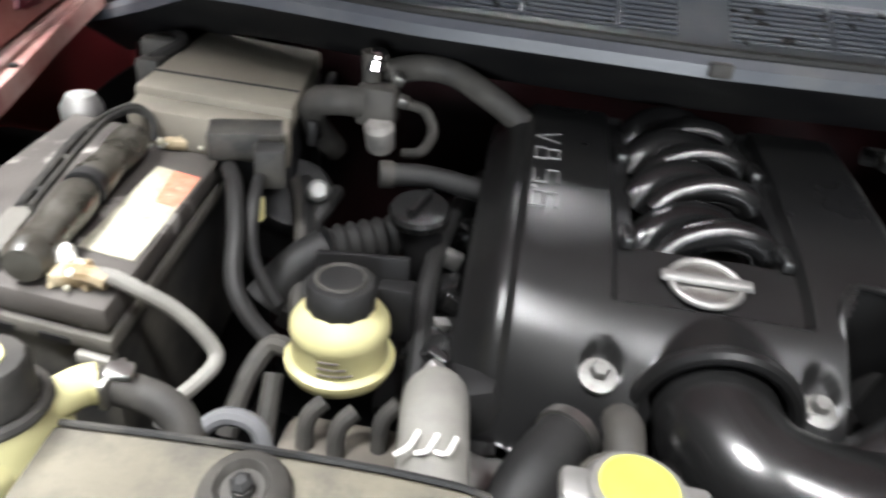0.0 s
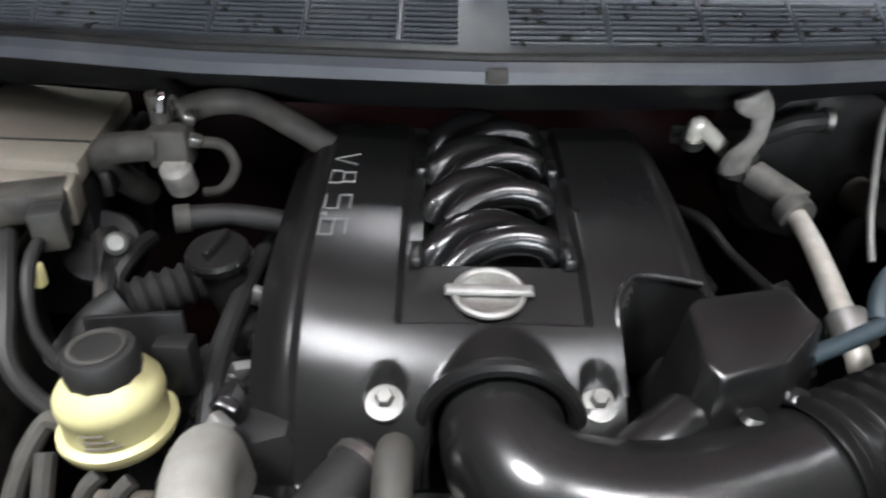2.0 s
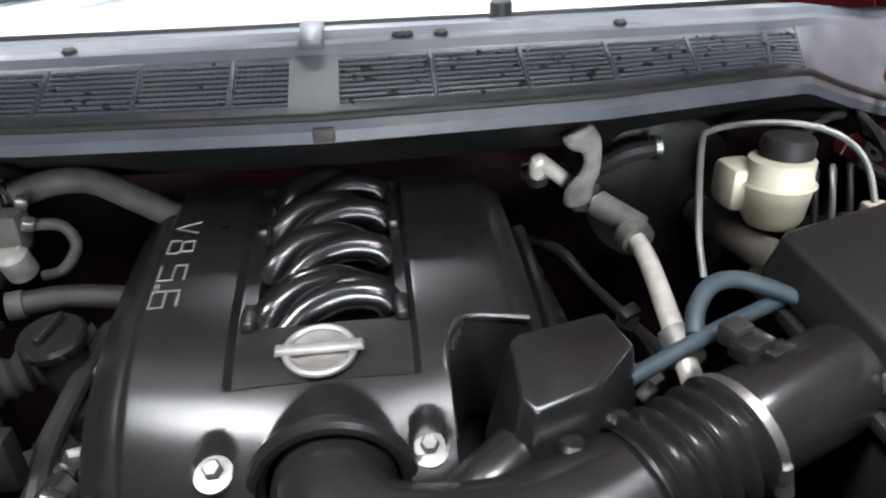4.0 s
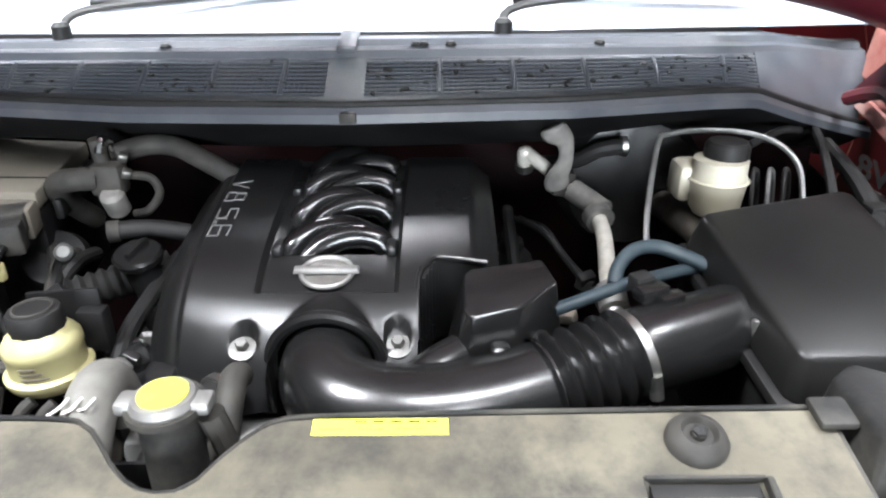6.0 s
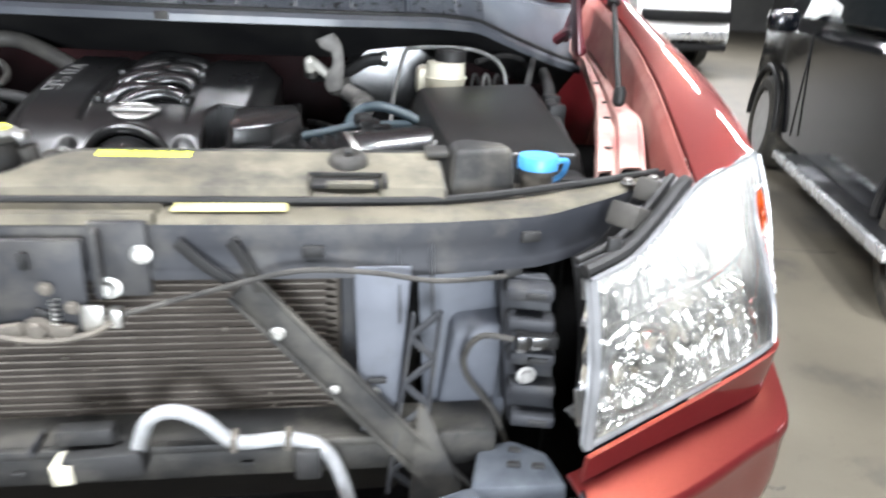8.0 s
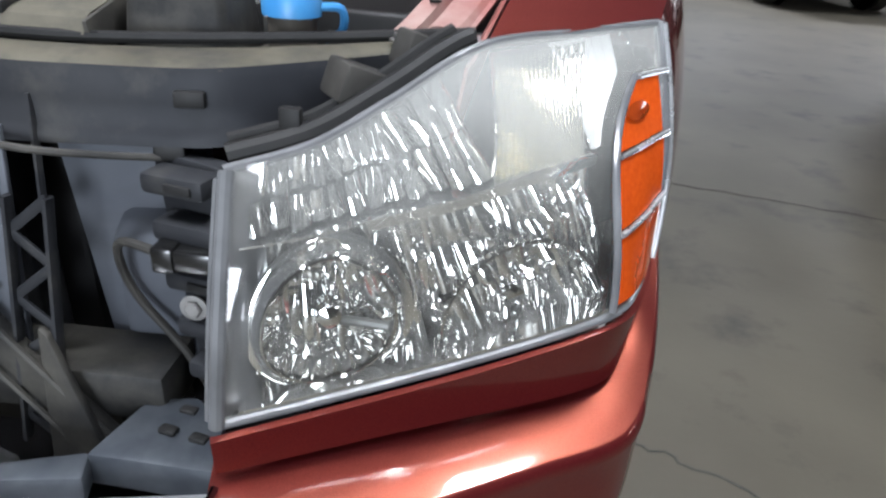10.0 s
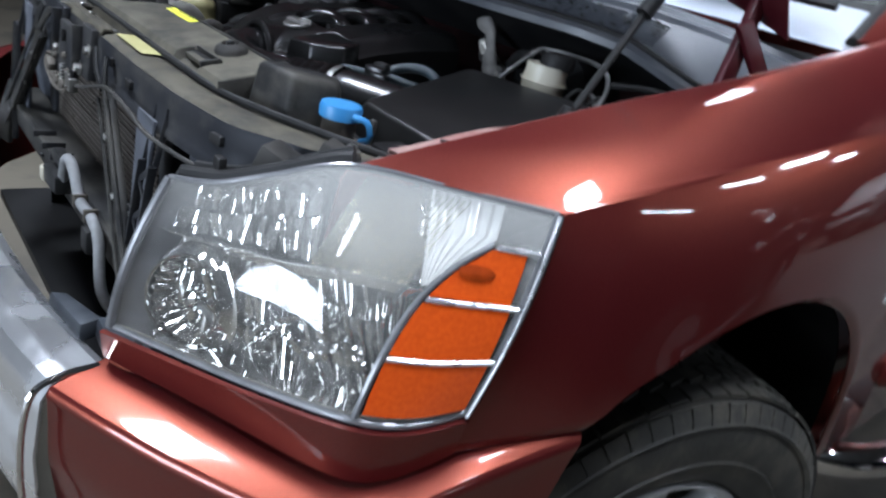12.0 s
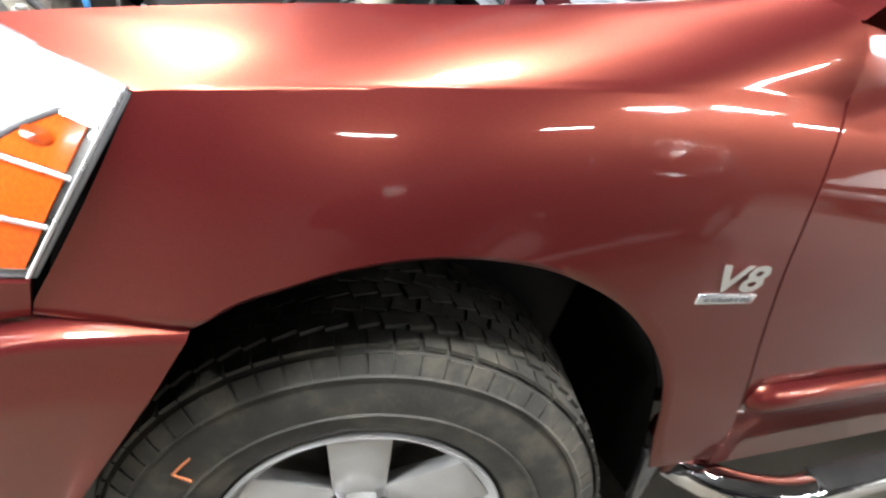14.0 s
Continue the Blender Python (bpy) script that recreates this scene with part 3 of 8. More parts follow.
def hood():
    # hinged behind the cowl, leaning forward overhead; the rear edge bows, the sides taper
    base, up = Vector((0, 0.755, 1.298)), Vector((0, -0.60, 0.80))
    out = Vector((0, 0.80, 0.60))

    def at(u, v, d):
        e = u * 2 - 1
        k0 = 0.125 * (1 - abs(e) ** 3.2)
        w = lerp(k0, 1.17 - 0.05 * e * e, v)
        return base + Vector((e * lerp(0.812, 0.715, v), 0, 0)) + up * w + out * d

    def skin(u, v):
        e = u * 2 - 1
        return at(u, v, 0.03 + 0.035 * (1 - e * e) - 0.03 * ease(v, 0.85, 1) - 0.025 * ease(abs(e), 0.93, 1))
    part("hood_skin", sheet(skin, 40, 24, 0.003), "red", hd)

    def frame_fn(u, v):
        d = 0.0
        for cx, cw in ((0.25, 0.16), (0.75, 0.16), (0.5, 0.06)):
            d = max(d, ease(cw - abs(u - cx), 0, 0.05) * ease(0.40 - abs(v - 0.5), 0, 0.06))
        rim = ease(0.035 - min(u, 1 - u), 0, 0.03) + ease(0.03 - v, 0, 0.03)
        return at(u, v, -0.022 + 0.035 * d + 0.026 * min(1, rim))
    part("hood_frame", sheet(frame_fn, 60, 44, 0.003), "red_dark", hd, "dark red pressed inner panel")


hd = part("hood", box((0, 0.676, 1.418), (0.7, 0.02, 0.02), 0.006), "red_dark", truck, "open red hood")
hood()
for s in (1, -1):
    # hinge arms and gas struts
    part("hood_hinge", join(hexa([(s * 0.775, 0.655, 1.185), (s * 0.787, 0.655, 1.185), (s * 0.787, 0.70, 1.185), (s * 0.775, 0.70, 1.185)],
                                 [(s * 0.762, 0.70, 1.36), (s * 0.774, 0.70, 1.36), (s * 0.774, 0.735, 1.36), (s * 0.762, 0.735, 1.36)], 0.003),
                            hexa([(s * 0.79, 0.80, 1.195), (s * 0.80, 0.80, 1.195), (s * 0.80, 0.84, 1.205), (s * 0.79, 0.84, 1.205)],
                                 [(s * 0.775, 0.655, 1.30), (s * 0.785, 0.655, 1.30), (s * 0.785, 0.69, 1.315), (s * 0.775, 0.69, 1.315)], 0.003),
                            tube([(s * 0.78, 0.82, 1.20), (s * 0.79, 0.74, 1.225), (s * 0.785, 0.67, 1.19)], 0.012, 8)), "red_dark", truck)
    off = Vector((0.082, -0.02, 0)) if s < 0 else Vector((0, 0, 0))
    lo, hi = Vector((s * 0.757, 0.375, 1.145)) + off, Vector((s * 0.765, 0.585, 1.50)) + off
    st = part("gas_strut", tube([lo, lo.lerp(hi, 0.5)], 0.005, 10, 2), "rubber" if s > 0 else "pipe_alu", truck, "gas strut holding the hood up")
    part("cylinder", tube([lo.lerp(hi, 0.4), hi], 0.011, 14, 2), "black", st)
    part("ball_joint", join(lathe([(0.006, -0.012), (0.011, -0.006), (0.011, 0.012), (0.007, 0.02)], Matrix.Translation(lo), 14)), "black", st)

# windscreen with its black border and the pillars


def windscreen():
    def fn(u, v):
        x = lerp(-0.845, 0.845, u)
        b = Vector((x, 0.84 + 0.08 * (abs(x) / 0.8) ** 2, 1.315 - 0.006 * (abs(x) / 0.8) ** 2))
        return b + Vector((-0.12 * x * v, 0.80 * v, 0.62 * v))
    g = part("windscreen", sheet(fn, 24, 16, 0.005), "glass", truck)
    g.visible_shadow = False
    part("lower_band", sheet(lambda u, v: fn(u, lerp(-0.02, 0.088, v)) + Vector((0, -0.006, 0.008)), 32, 4, 0.002), "dust_band", g, "pale dust film along the glass foot")
    part("border", sheet(lambda u, v: fn(u, lerp(0.088, 0.115, v)) + Vector((0, -0.004, 0.005)), 32, 2, 0.002), "rubber", g, "black printed border")
    st = part("inspection_sticker", sheet(lambda u, v: fn(lerp(0.805, 0.94, u), lerp(0.145, 0.235, v)) + Vector((0, -0.005, 0.006)), 4, 3, 0.001), "white", g, "white and yellow-green windscreen sticker")
    part("sticker_panel", sheet(lambda u, v: fn(lerp(0.88, 0.938, u), lerp(0.15, 0.20, v)) + Vector((0, -0.007, 0.0085)), 2, 2, 0.001), "green_yellow", st)
    part("sticker_print", sheet(lambda u, v: fn(lerp(0.83, 0.86, u), lerp(0.185, 0.225, v)) + Vector((0, -0.007, 0.0085)), 2, 2, 0.001), "rubber", st)
    part("sticker_print", sheet(lambda u, v: fn(lerp(0.885, 0.93, u), lerp(0.212, 0.224, v)) + Vector((0, -0.007, 0.0085)), 2, 2, 0.001), "rubber", st)
    for s in (1, -1):
        def pillar(u, v):
            a = Vector((0.850 - 0.09 * v, 0.905 + 0.83 * v, 1.321 + 0.62 * v))
            b = Vector((0.953 - 0.13 * v, 1.127 + 0.70 * v, 1.370 + 0.54 * v))
            p = a.lerp(b, u) + Vector((0.6, -0.3, 0.3)) * 0.03 * math.sin(math.pi * u) * ease(v, 0, 0.1)
            return Vector((s * p.x, p.y, p.z))
        part("windscreen_pillar", sheet(pillar, 12, 20, 0.004), "red", truck)
        part("pillar_trim", tube([(s * 0.842, 0.915, 1.318), (s * 0.795, 1.33, 1.630), (s * 0.745, 1.73, 1.938)], 0.012, 8, 4), "rubber", truck)
    part("roof_panel", sheet(lambda u, v: (lerp(-0.74, 0.74, u), lerp(1.66, 2.94, v), 1.93 + 0.05 * math.sin(math.pi * u)), 16, 8, 0.02), "red", truck)
    part("dashboard", box((0, 1.25, 1.22), (1.5, 0.7, 0.12), 0.04), "black", truck)


windscreen()


def door(side):
    def fn(u, v):
        z = lerp(1.366, 0.46, v)
        y = lerp(curve(z, GAP) + 0.003, 2.35, u)
        x = side_x(y, z) - 0.02 * ease(v, 0.7, 1)
        return Vector((side * x, y, z))
    d = part("door", sheet(fn, 24, 48, 0.004), "red", truck)
    return d


for s in (1, -1):
    dr = door(s)
    part("side_moulding", tube([(s * 1.02, 1.36, 0.685), (s * 1.048, 1.42, 0.70), (s * 1.05, 1.8, 0.71), (s * 1.05, 2.35, 0.715)], lambda t: 0.005 + 0.019 * ease(t, 0, 0.12), 12, 6, flat=1.35), "red", dr)
    part("side_window", sheet(lambda u, v: (s * (0.955 - 0.12 * v), lerp(1.32 + 0.42 * v, 2.3, u), lerp(1.33, 1.80, v)), 6, 4, 0.004), "dark_glass", dr)
    part("window_frame", tube([(s * 0.935, 1.235, 1.365), (s * 0.90, 1.45, 1.58), (s * 0.84, 1.76, 1.83), (s * 0.82, 2.3, 1.86)], 0.016, 8, 4), "red", dr)
mirror = part("door_mirror", join(box((1.13, 1.47, 1.43), (0.2, 0.11, 0.2), 0.04), box((1.0, 1.43, 1.385), (0.12, 0.05, 0.06), 0.015)), "black_gloss", truck, "black door mirror with chrome cap")
part("sail_panel", hexa([(0.935, 1.25, 1.335), (0.925, 1.56, 1.345), (0.885, 1.56, 1.56)], [(0.955, 1.255, 1.335), (0.945, 1.56, 1.345), (0.905, 1.56, 1.56)], 0.003), "black", mirror)
part("mirror_cap", sheet(lambda u, v: (1.135 + 0.105 * math.cos(math.pi * u), 1.425 - 0.045 * math.sin(math.pi * u) * math.sin(math.pi * lerp(0.15, 0.85, v)), lerp(1.34, 1.535, v)), 12, 8, 0.003), "chrome", mirror)


def wheel(side):
    w = part("wheel", tube([(side * 0.66, YC, ZC), (side * 0.90, YC, ZC)], 0.045, 16, 1), "steel", truck)
    m = Matrix.Translation((side * 0.876, YC, ZC)) @ pose(0, 0, 0, 0, 0, STEER) @ pose(0, 0, 0, 0, 90 * side, 0)
    R, r = RT, 0.227
    prof = [(r, 0.10), (r + 0.02, 0.125), (r + 0.05, 0.136), (r + 0.09, 0.140), (R - 0.06, 0.138), (R - 0.032, 0.130), (R - 0.014, 0.114), (R - 0.008, 0.10)]
    tread = [(R - 0.008, 0.10), (R - 0.002, 0.07), (R, 0.0), (R - 0.002, -0.07), (R - 0.008, -0.10)]
    full = prof + tread[1:] + [(a, -b) for a, b in reversed(prof)][1:]
    part("tyre", lathe(full, m, 96, cap=False), "tyre", w)
    # tread blocks in five rings, sharing a shape
    blocks = bmesh.new()
    rng = random.Random(4)
    for ring, off in enumerate((-0.104, -0.069, -0.035, 0.0, 0.035, 0.069, 0.104)):
        n = 66
        for k in range(n):
            a = 2 * math.pi * (k + 0.5 * (ring % 2) + rng.uniform(-0.08, 0.08)) / n
            wd = 0.0145
            ln = math.pi * R / n * rng.uniform(0.80, 0.92)
            b = box((0, 0, 0), (0.006, ln * 2, wd * 2), 0)
            b.transform(m @ pose(0, 0, 0, 0, 0, math.degrees(a)) @ pose(R - 0.001 - 0.006 * (abs(off) > 0.09), 0, off, 0 if abs(off) > 0.09 else 14 * (1 if ring % 2 else -1)))
            join(blocks, b)
    tagged(part("tread", blocks, "tyre", w, auto=0), kind="stuff")
    # shoulder lugs
    lugs = bmesh.new()
    for k in range(66):
        a = 2 * math.pi * k / 66
        b = box((0, 0, 0), (0.034, 0.0315, 0.008), 0)
        b.transform(m @ pose(0, 0, 0, 0, 0, math.degrees(a)) @ pose(R - 0.034, 0, 0.128, 0, 28, 0))
        join(lugs, b)
    for rr in (0.295, 0.368):
        part("sidewall_rib", lathe([(rr - 0.003, 0.1385), (rr - 0.001, 0.1412), (rr + 0.001, 0.1412), (rr + 0.003, 0.1375)], m, 72, cap=False), "tyre", w)
    if side > 0:
        part("chalk_mark", tube([m @ Vector((0.335 * math.cos(a) + dx, 0.335 * math.sin(a) + dy, 0.1445)) for a, dx, dy in ((4.18, 0, 0), (4.24, 0, 0), (4.30, 0, 0), (4.29, 0.008, 0.012), (4.28, 0.016, 0.024))], 0.002, 5, 0), "chalk", w)
    tagged(part("tread_shoulder", lugs, "tyre", w, auto=0), kind="stuff")
    # rim: barrel, lip, six spokes, hub
    part("rim", lathe([(r - 0.01, -0.11), (r - 0.03, -0.08), (r - 0.03, 0.06), (r - 0.012, 0.11), (r + 0.008, 0.128), (r + 0.010, 0.118), (r, 0.10), (r - 0.02, 0.05), (r - 0.02, -0.08)], m, 64, cap=False), "alloy", w)
    for k in range(6):
        a = 2 * math.pi * (k + 0.25) / 6
        sp = hexa([(0.05, -0.045, 0.085), (0.05, 0.045, 0.085), (0.05, 0.04, 0.05), (0.05, -0.04, 0.05)],
                  [(r - 0.008, -0.052, 0.118), (r - 0.008, 0.052, 0.118), (r - 0.01, 0.042, 0.08), (r - 0.01, -0.042, 0.08)], 0.008)
        sp.transform(m @ pose(0, 0, 0, 0, 0, math.degrees(a)))
        part("spoke", sp, "alloy", w)
    part("hub_cap", lathe([(0.062, 0.06), (0.062, 0.088), (0.05, 0.098), (0.044, 0.10), (0.04, 0.128), (0.03, 0.134), (0.0005, 0.135)], m, 32, cap=False), "alloy", w)
    part("brake_disc", lathe([(0.18, 0.0), (0.18, 0.02), (0.05, 0.02)], m, 40), "brown", w)
    for k in range(6):
        a = 2 * math.pi * (k + 0.75) / 6
        p = m @ Vector((0.07 * math.cos(a), 0.07 * math.sin(a), 0.085))
        part("wheel_nut", lathe([(0.012, 0), (0.012, 0.022), (0.006, 0.028)], Matrix.Translation(p) @ m.to_3x3().to_4x4(), 6), "chrome", w)
    return w


wheel(1)
wheel(-1)


def wheel_house(side):
    line = [(0.15, 0.42), (0.20, 0.62), (0.258, 0.79), (0.30, 0.874), (0.335, 0.905), (0.38, 0.934), (0.5, 0.988), (0.575, 1.0), (0.66, 0.999), (0.735, 0.986), (0.84, 0.949), (0.93, 0.897), (1.016, 0.824), (1.087, 0.734), (1.15, 0.597), (1.19, 0.51), (1.22, 0.40)]

    def fn(u, v):
        k = u * (len(line) - 1)
        i = min(int(k), len(line) - 2)
        y, z = lerp(line[i][0], line[i + 1][0], k - i), lerp(line[i][1], line[i + 1][1], k - i)
        return Vector((side * lerp(0.60, 0.89 if y < 0.30 else side_x(y, z) - 0.03, v), y, z))
    # liner and back sheet are near-black, with the arch's shade in their colour
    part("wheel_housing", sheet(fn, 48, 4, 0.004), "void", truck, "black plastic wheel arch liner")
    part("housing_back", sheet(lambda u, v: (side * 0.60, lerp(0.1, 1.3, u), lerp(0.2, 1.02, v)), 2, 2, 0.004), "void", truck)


wheel_house(1)
wheel_house(-1)
fp = part("mud_flap", hexa([(0.985, 1.29, 0.25), (0.99, 1.31, 0.25), (0.80, 1.33, 0.25), (0.80, 1.31, 0.25)], [(0.99, 1.27, 0.47), (1.0, 1.30, 0.475), (0.80, 1.31, 0.50), (0.80, 1.29, 0.50)], 0.004), "rubber_grey", truck)
part("flap_edge", hexa([(0.99, 1.262, 0.34), (1.008, 1.262, 0.34), (1.010, 1.285, 0.345), (0.99, 1.285, 0.345)], [(0.995, 1.195, 0.525), (1.014, 1.195, 0.527), (1.016, 1.243, 0.515), (0.995, 1.243, 0.515)], 0.003), "frame_grey", fp, "pale grey plastic edge")
sb = part("step_bar", tube([(0.86, 1.40, 0.36), (1.02, 1.44, 0.41), (1.10, 1.58, 0.425), (1.115, 1.8, 0.43), (1.115, 2.6, 0.43)], 0.042, 20, 8), "chrome", truck, "polished tubular side step")
part("step_pad", box((1.115, 2.0, 0.470), (0.07, 0.62, 0.012), 0.005), "rubber", sb)
part("sill", box((0.93, 1.9, 0.44), (0.10, 1.1, 0.12), 0.02), "red", truck)
part("chassis", box((0, 2.9, 0.52), (1.1, 4.2, 0.14), 0.03), "black", truck)
part("cab_floor", box((0, 2.1, 0.50), (1.7, 1.6, 0.06), 0.02), "black", truck)
part("cab_back", box((0, 2.92, 1.0), (1.80, 0.06, 0.9), 0.02), "red", truck)
part("rear_window", box((0, 2.90, 1.66), (1.30, 0.012, 0.40), 0.004, (-8, 0, 0)), "dark_glass", truck)
for s in (1, -1):
    part("rear_pillar", hexa([(s * 0.70, 2.86, 1.44), (s * 0.86, 2.80, 1.44), (s * 0.86, 2.94, 1.44), (s * 0.70, 2.94, 1.44)], [(s * 0.64, 2.80, 1.94), (s * 0.74, 2.74, 1.93), (s * 0.74, 2.92, 1.93), (s * 0.64, 2.92, 1.94)], 0.01), "red", truck)
    rd = part("rear_door", sheet(lambda u, v: (s * (1.03 - 0.10 * (1 - v) ** 3), lerp(2.37, 2.93, u), lerp(1.36, 0.46, v)), 8, 16, 0.004), "red", truck)
    part("side_window", sheet(lambda u, v: (s * (0.945 - 0.12 * v), lerp(2.36, 2.84, u), lerp(1.36, 1.82, v)), 4, 4, 0.004), "dark_glass", rd)
    part("bed_side", sheet(lambda u, v: (s * (1.02 - 0.05 * (1 - v) ** 2), lerp(2.98, 4.95, u), lerp(1.36, 0.60, v)), 20, 12, 0.03, drop=lambda u, v: math.hypot((u - 0.47) * 1.97, (lerp(1.36, 0.6, v) - 0.45)) < 0.50), "red", truck)
    bw = part("rear_wheel", lathe([(0.05, 0.03), (0.22, 0.05), (0.235, 0.10), (0.24, -0.1)], Matrix.Translation((s * 0.89, 3.90, ZC)) @ pose(0, 0, 0, 0, 90 * s, 0), 40), "alloy", truck)
    part("tyre", lathe([(0.235, 0.10), (0.29, 0.138), (0.36, 0.138), (0.41, 0.11), (0.42, 0.0), (0.41, -0.11), (0.24, -0.12)], Matrix.Translation((s * 0.89, 3.90, ZC)) @ pose(0, 0, 0, 0, 90 * s, 0), 64, cap=False), "tyre", bw)
part("tailgate", box((0, 4.96, 1.0), (1.96, 0.05, 0.68), 0.02), "red", truck)
part("bed_floor", box((0, 3.96, 0.72), (1.88, 1.95, 0.05), 0.01), "black", truck)


# ---- front end ----
def front_y(x):
    a = abs(x)
    return ramp(a, [(0, 0.013), (0.3, 0.011), (0.42, 0.018), (0.55, 0.038), (0.65, 0.09), (0.74, 0.15), (0.80, 0.20)])


def rear_y(x):
    a = abs(x)
    return ramp(a, [(0, 0.070), (0.3, 0.070), (0.44, 0.078), (0.61, 0.128), (0.75, 0.172), (0.80, 0.215)])


def core_support():
    t = thing("radiator_support", "dusty blue-black steel radiator support panel", "radiator support")

    def sweep(prof, x0, x1, n, th):
        def fn(u, v):
            x = lerp(x0, x1, v)
            i = min(int(u * (len(prof) - 1) + 1e-9), len(prof) - 2)
            k = u * (len(prof) - 1) - i
            b = lerp(prof[i][0], prof[i + 1][0], k)
            return Vector((x, lerp(front_y(x), rear_y(x), b), lerp(prof[i][1], prof[i + 1][1], k) + 0.012 * ease(abs(x), 0.5, 0.75)))
        return sheet(fn, (len(prof) - 1) * 2, n, th)
    top = [(1.05, 1.045), (1.03, 1.062), (0.9, 1.064), (0.5, 1.066), (0.15, 1.063), (0.03, 1.058)]
    part("top_panel", sweep(top, -0.77, -0.108, 24, 0.003), "support_top", t, "top flange under thick dust")
    part("top_panel", sweep(top, 0.118, 0.77, 24, 0.003), "support_top", t, "top flange under thick dust")
    mid = [(1.05, 1.045), (1.03, 1.066), (0.85, 1.068), (0.8, 1.056), (0.4, 1.056), (0.35, 1.070), (0.1, 1.070), (0.0, 1.06)]
    part("centre_panel", sweep(mid, -0.105, 0.115, 10, 0.003), "support_top", t, "raised centre section, dusty")
    face = [(0.02, 1.060), (-0.02, 1.052), (-0.04, 1.015), (-0.10, 1.008), (-0.12, 1.0), (0.3, 0.994)]
    part("front_face", sweep(face, -0.77, 0.77, 60, 0.003), "support", t)
    for x, z in ((0.281, 1.031), (0.531, 1.038), (0.512, 0.995), (0.20, 1.04), (-0.282, 1.03), (-0.525, 1.04)):
        part("slot", box((x, front_y(x) - 0.004, z), (0.024 if x != 0.20 else 0.008, 0.008, 0.013), 0.002, (0, 0, math.degrees(math.atan2(front_y(x + 0.01) - front_y(x - 0.01), 0.02)))), "rubber", t)
    part("seal_strip", tube([(x, rear_y(x) - 0.004, 1.070 + 0.012 * ease(abs(x), 0.5, 0.75)) for x in (-0.74, -0.6, -0.44, -0.3, -0.1, 0.1, 0.3, 0.44, 0.6, 0.74)], 0.005, 8, 5), "rubber", t, "dark rubber weather strip")
    part("bolt_head", lathe([(0.007, 0), (0.007, 0.004), (0.004, 0.006)], Matrix.Translation((-0.085, 0.04, 1.068)), 8), "steel", t)
    for x in (0.08, -0.06):
        bolt((x, 0.045, 1.058), 0.005, 0.006, "steel", t)
    # dimples and drain holes along the top
    for x in (-0.72, -0.68, 0.68, 0.72):
        bolt((x, rear_y(x) - 0.03, 1.078), 0.007, 0.007, "steel", t)
    part("sticker", sheet(lambda u, v: (lerp(0.13, 0.252, u), lerp(0.032, 0.060, v), 1.0690), 3, 1, 0.0006), "paper_cream", t, "faded yellow paper strip")
    # side uprights
    for s in (1, -1):
        part("upright", hexa([(s * 0.31, 0.045, 0.72), (s * 0.36, 0.045, 0.72), (s * 0.36, 0.085, 0.72), (s * 0.31, 0.085, 0.72)],
                             [(s * 0.31, 0.045, 1.005), (s * 0.36, 0.045, 1.005), (s * 0.36, 0.085, 1.005), (s * 0.31, 0.085, 1.005)], 0.004), "support", t)
        part("end_plate", hexa([(s * 0.42, 0.062, 0.74), (s * 0.53, 0.075, 0.74), (s * 0.53, 0.08, 0.74), (s * 0.42, 0.068, 0.74)],
                               [(s * 0.40, 0.05, 1.012), (s * 0.53, 0.06, 1.012), (s * 0.53, 0.066, 1.012), (s * 0.40, 0.056, 1.012)], 0.002), "support_light", t)
        # embossed panel lump behind the truss
        part("pressed_boss", hexa([(s * 0.43, 0.055, 0.77), (s * 0.51, 0.06, 0.76), (s * 0.51, 0.08, 0.76), (s * 0.43, 0.075, 0.77)],
                                  [(s * 0.445, 0.03, 0.91), (s * 0.515, 0.035, 0.92), (s * 0.515, 0.08, 0.94), (s * 0.445, 0.075, 0.94)], 0.012), "support_light", t)
    part("lower_crossbar", join(box((0.0, 0.02, 0.775), (1.0, 0.07, 0.05), 0.006), box((0.0, -0.012, 0.795), (0.72, 0.012, 0.012), 0.003)), "black_dusty", t)
    for x in (-0.16, -0.09, -0.03):
        part("rib", box((x, -0.006, 0.804), (0.004, 0.04, 0.012), 0.001), "support", t)
    for x in (-0.13, -0.05, 0.2):
        part("slot", box((x, -0.018, 0.772), (0.014, 0.005, 0.006), 0.001), "rubber", t)
    return t


core_support()


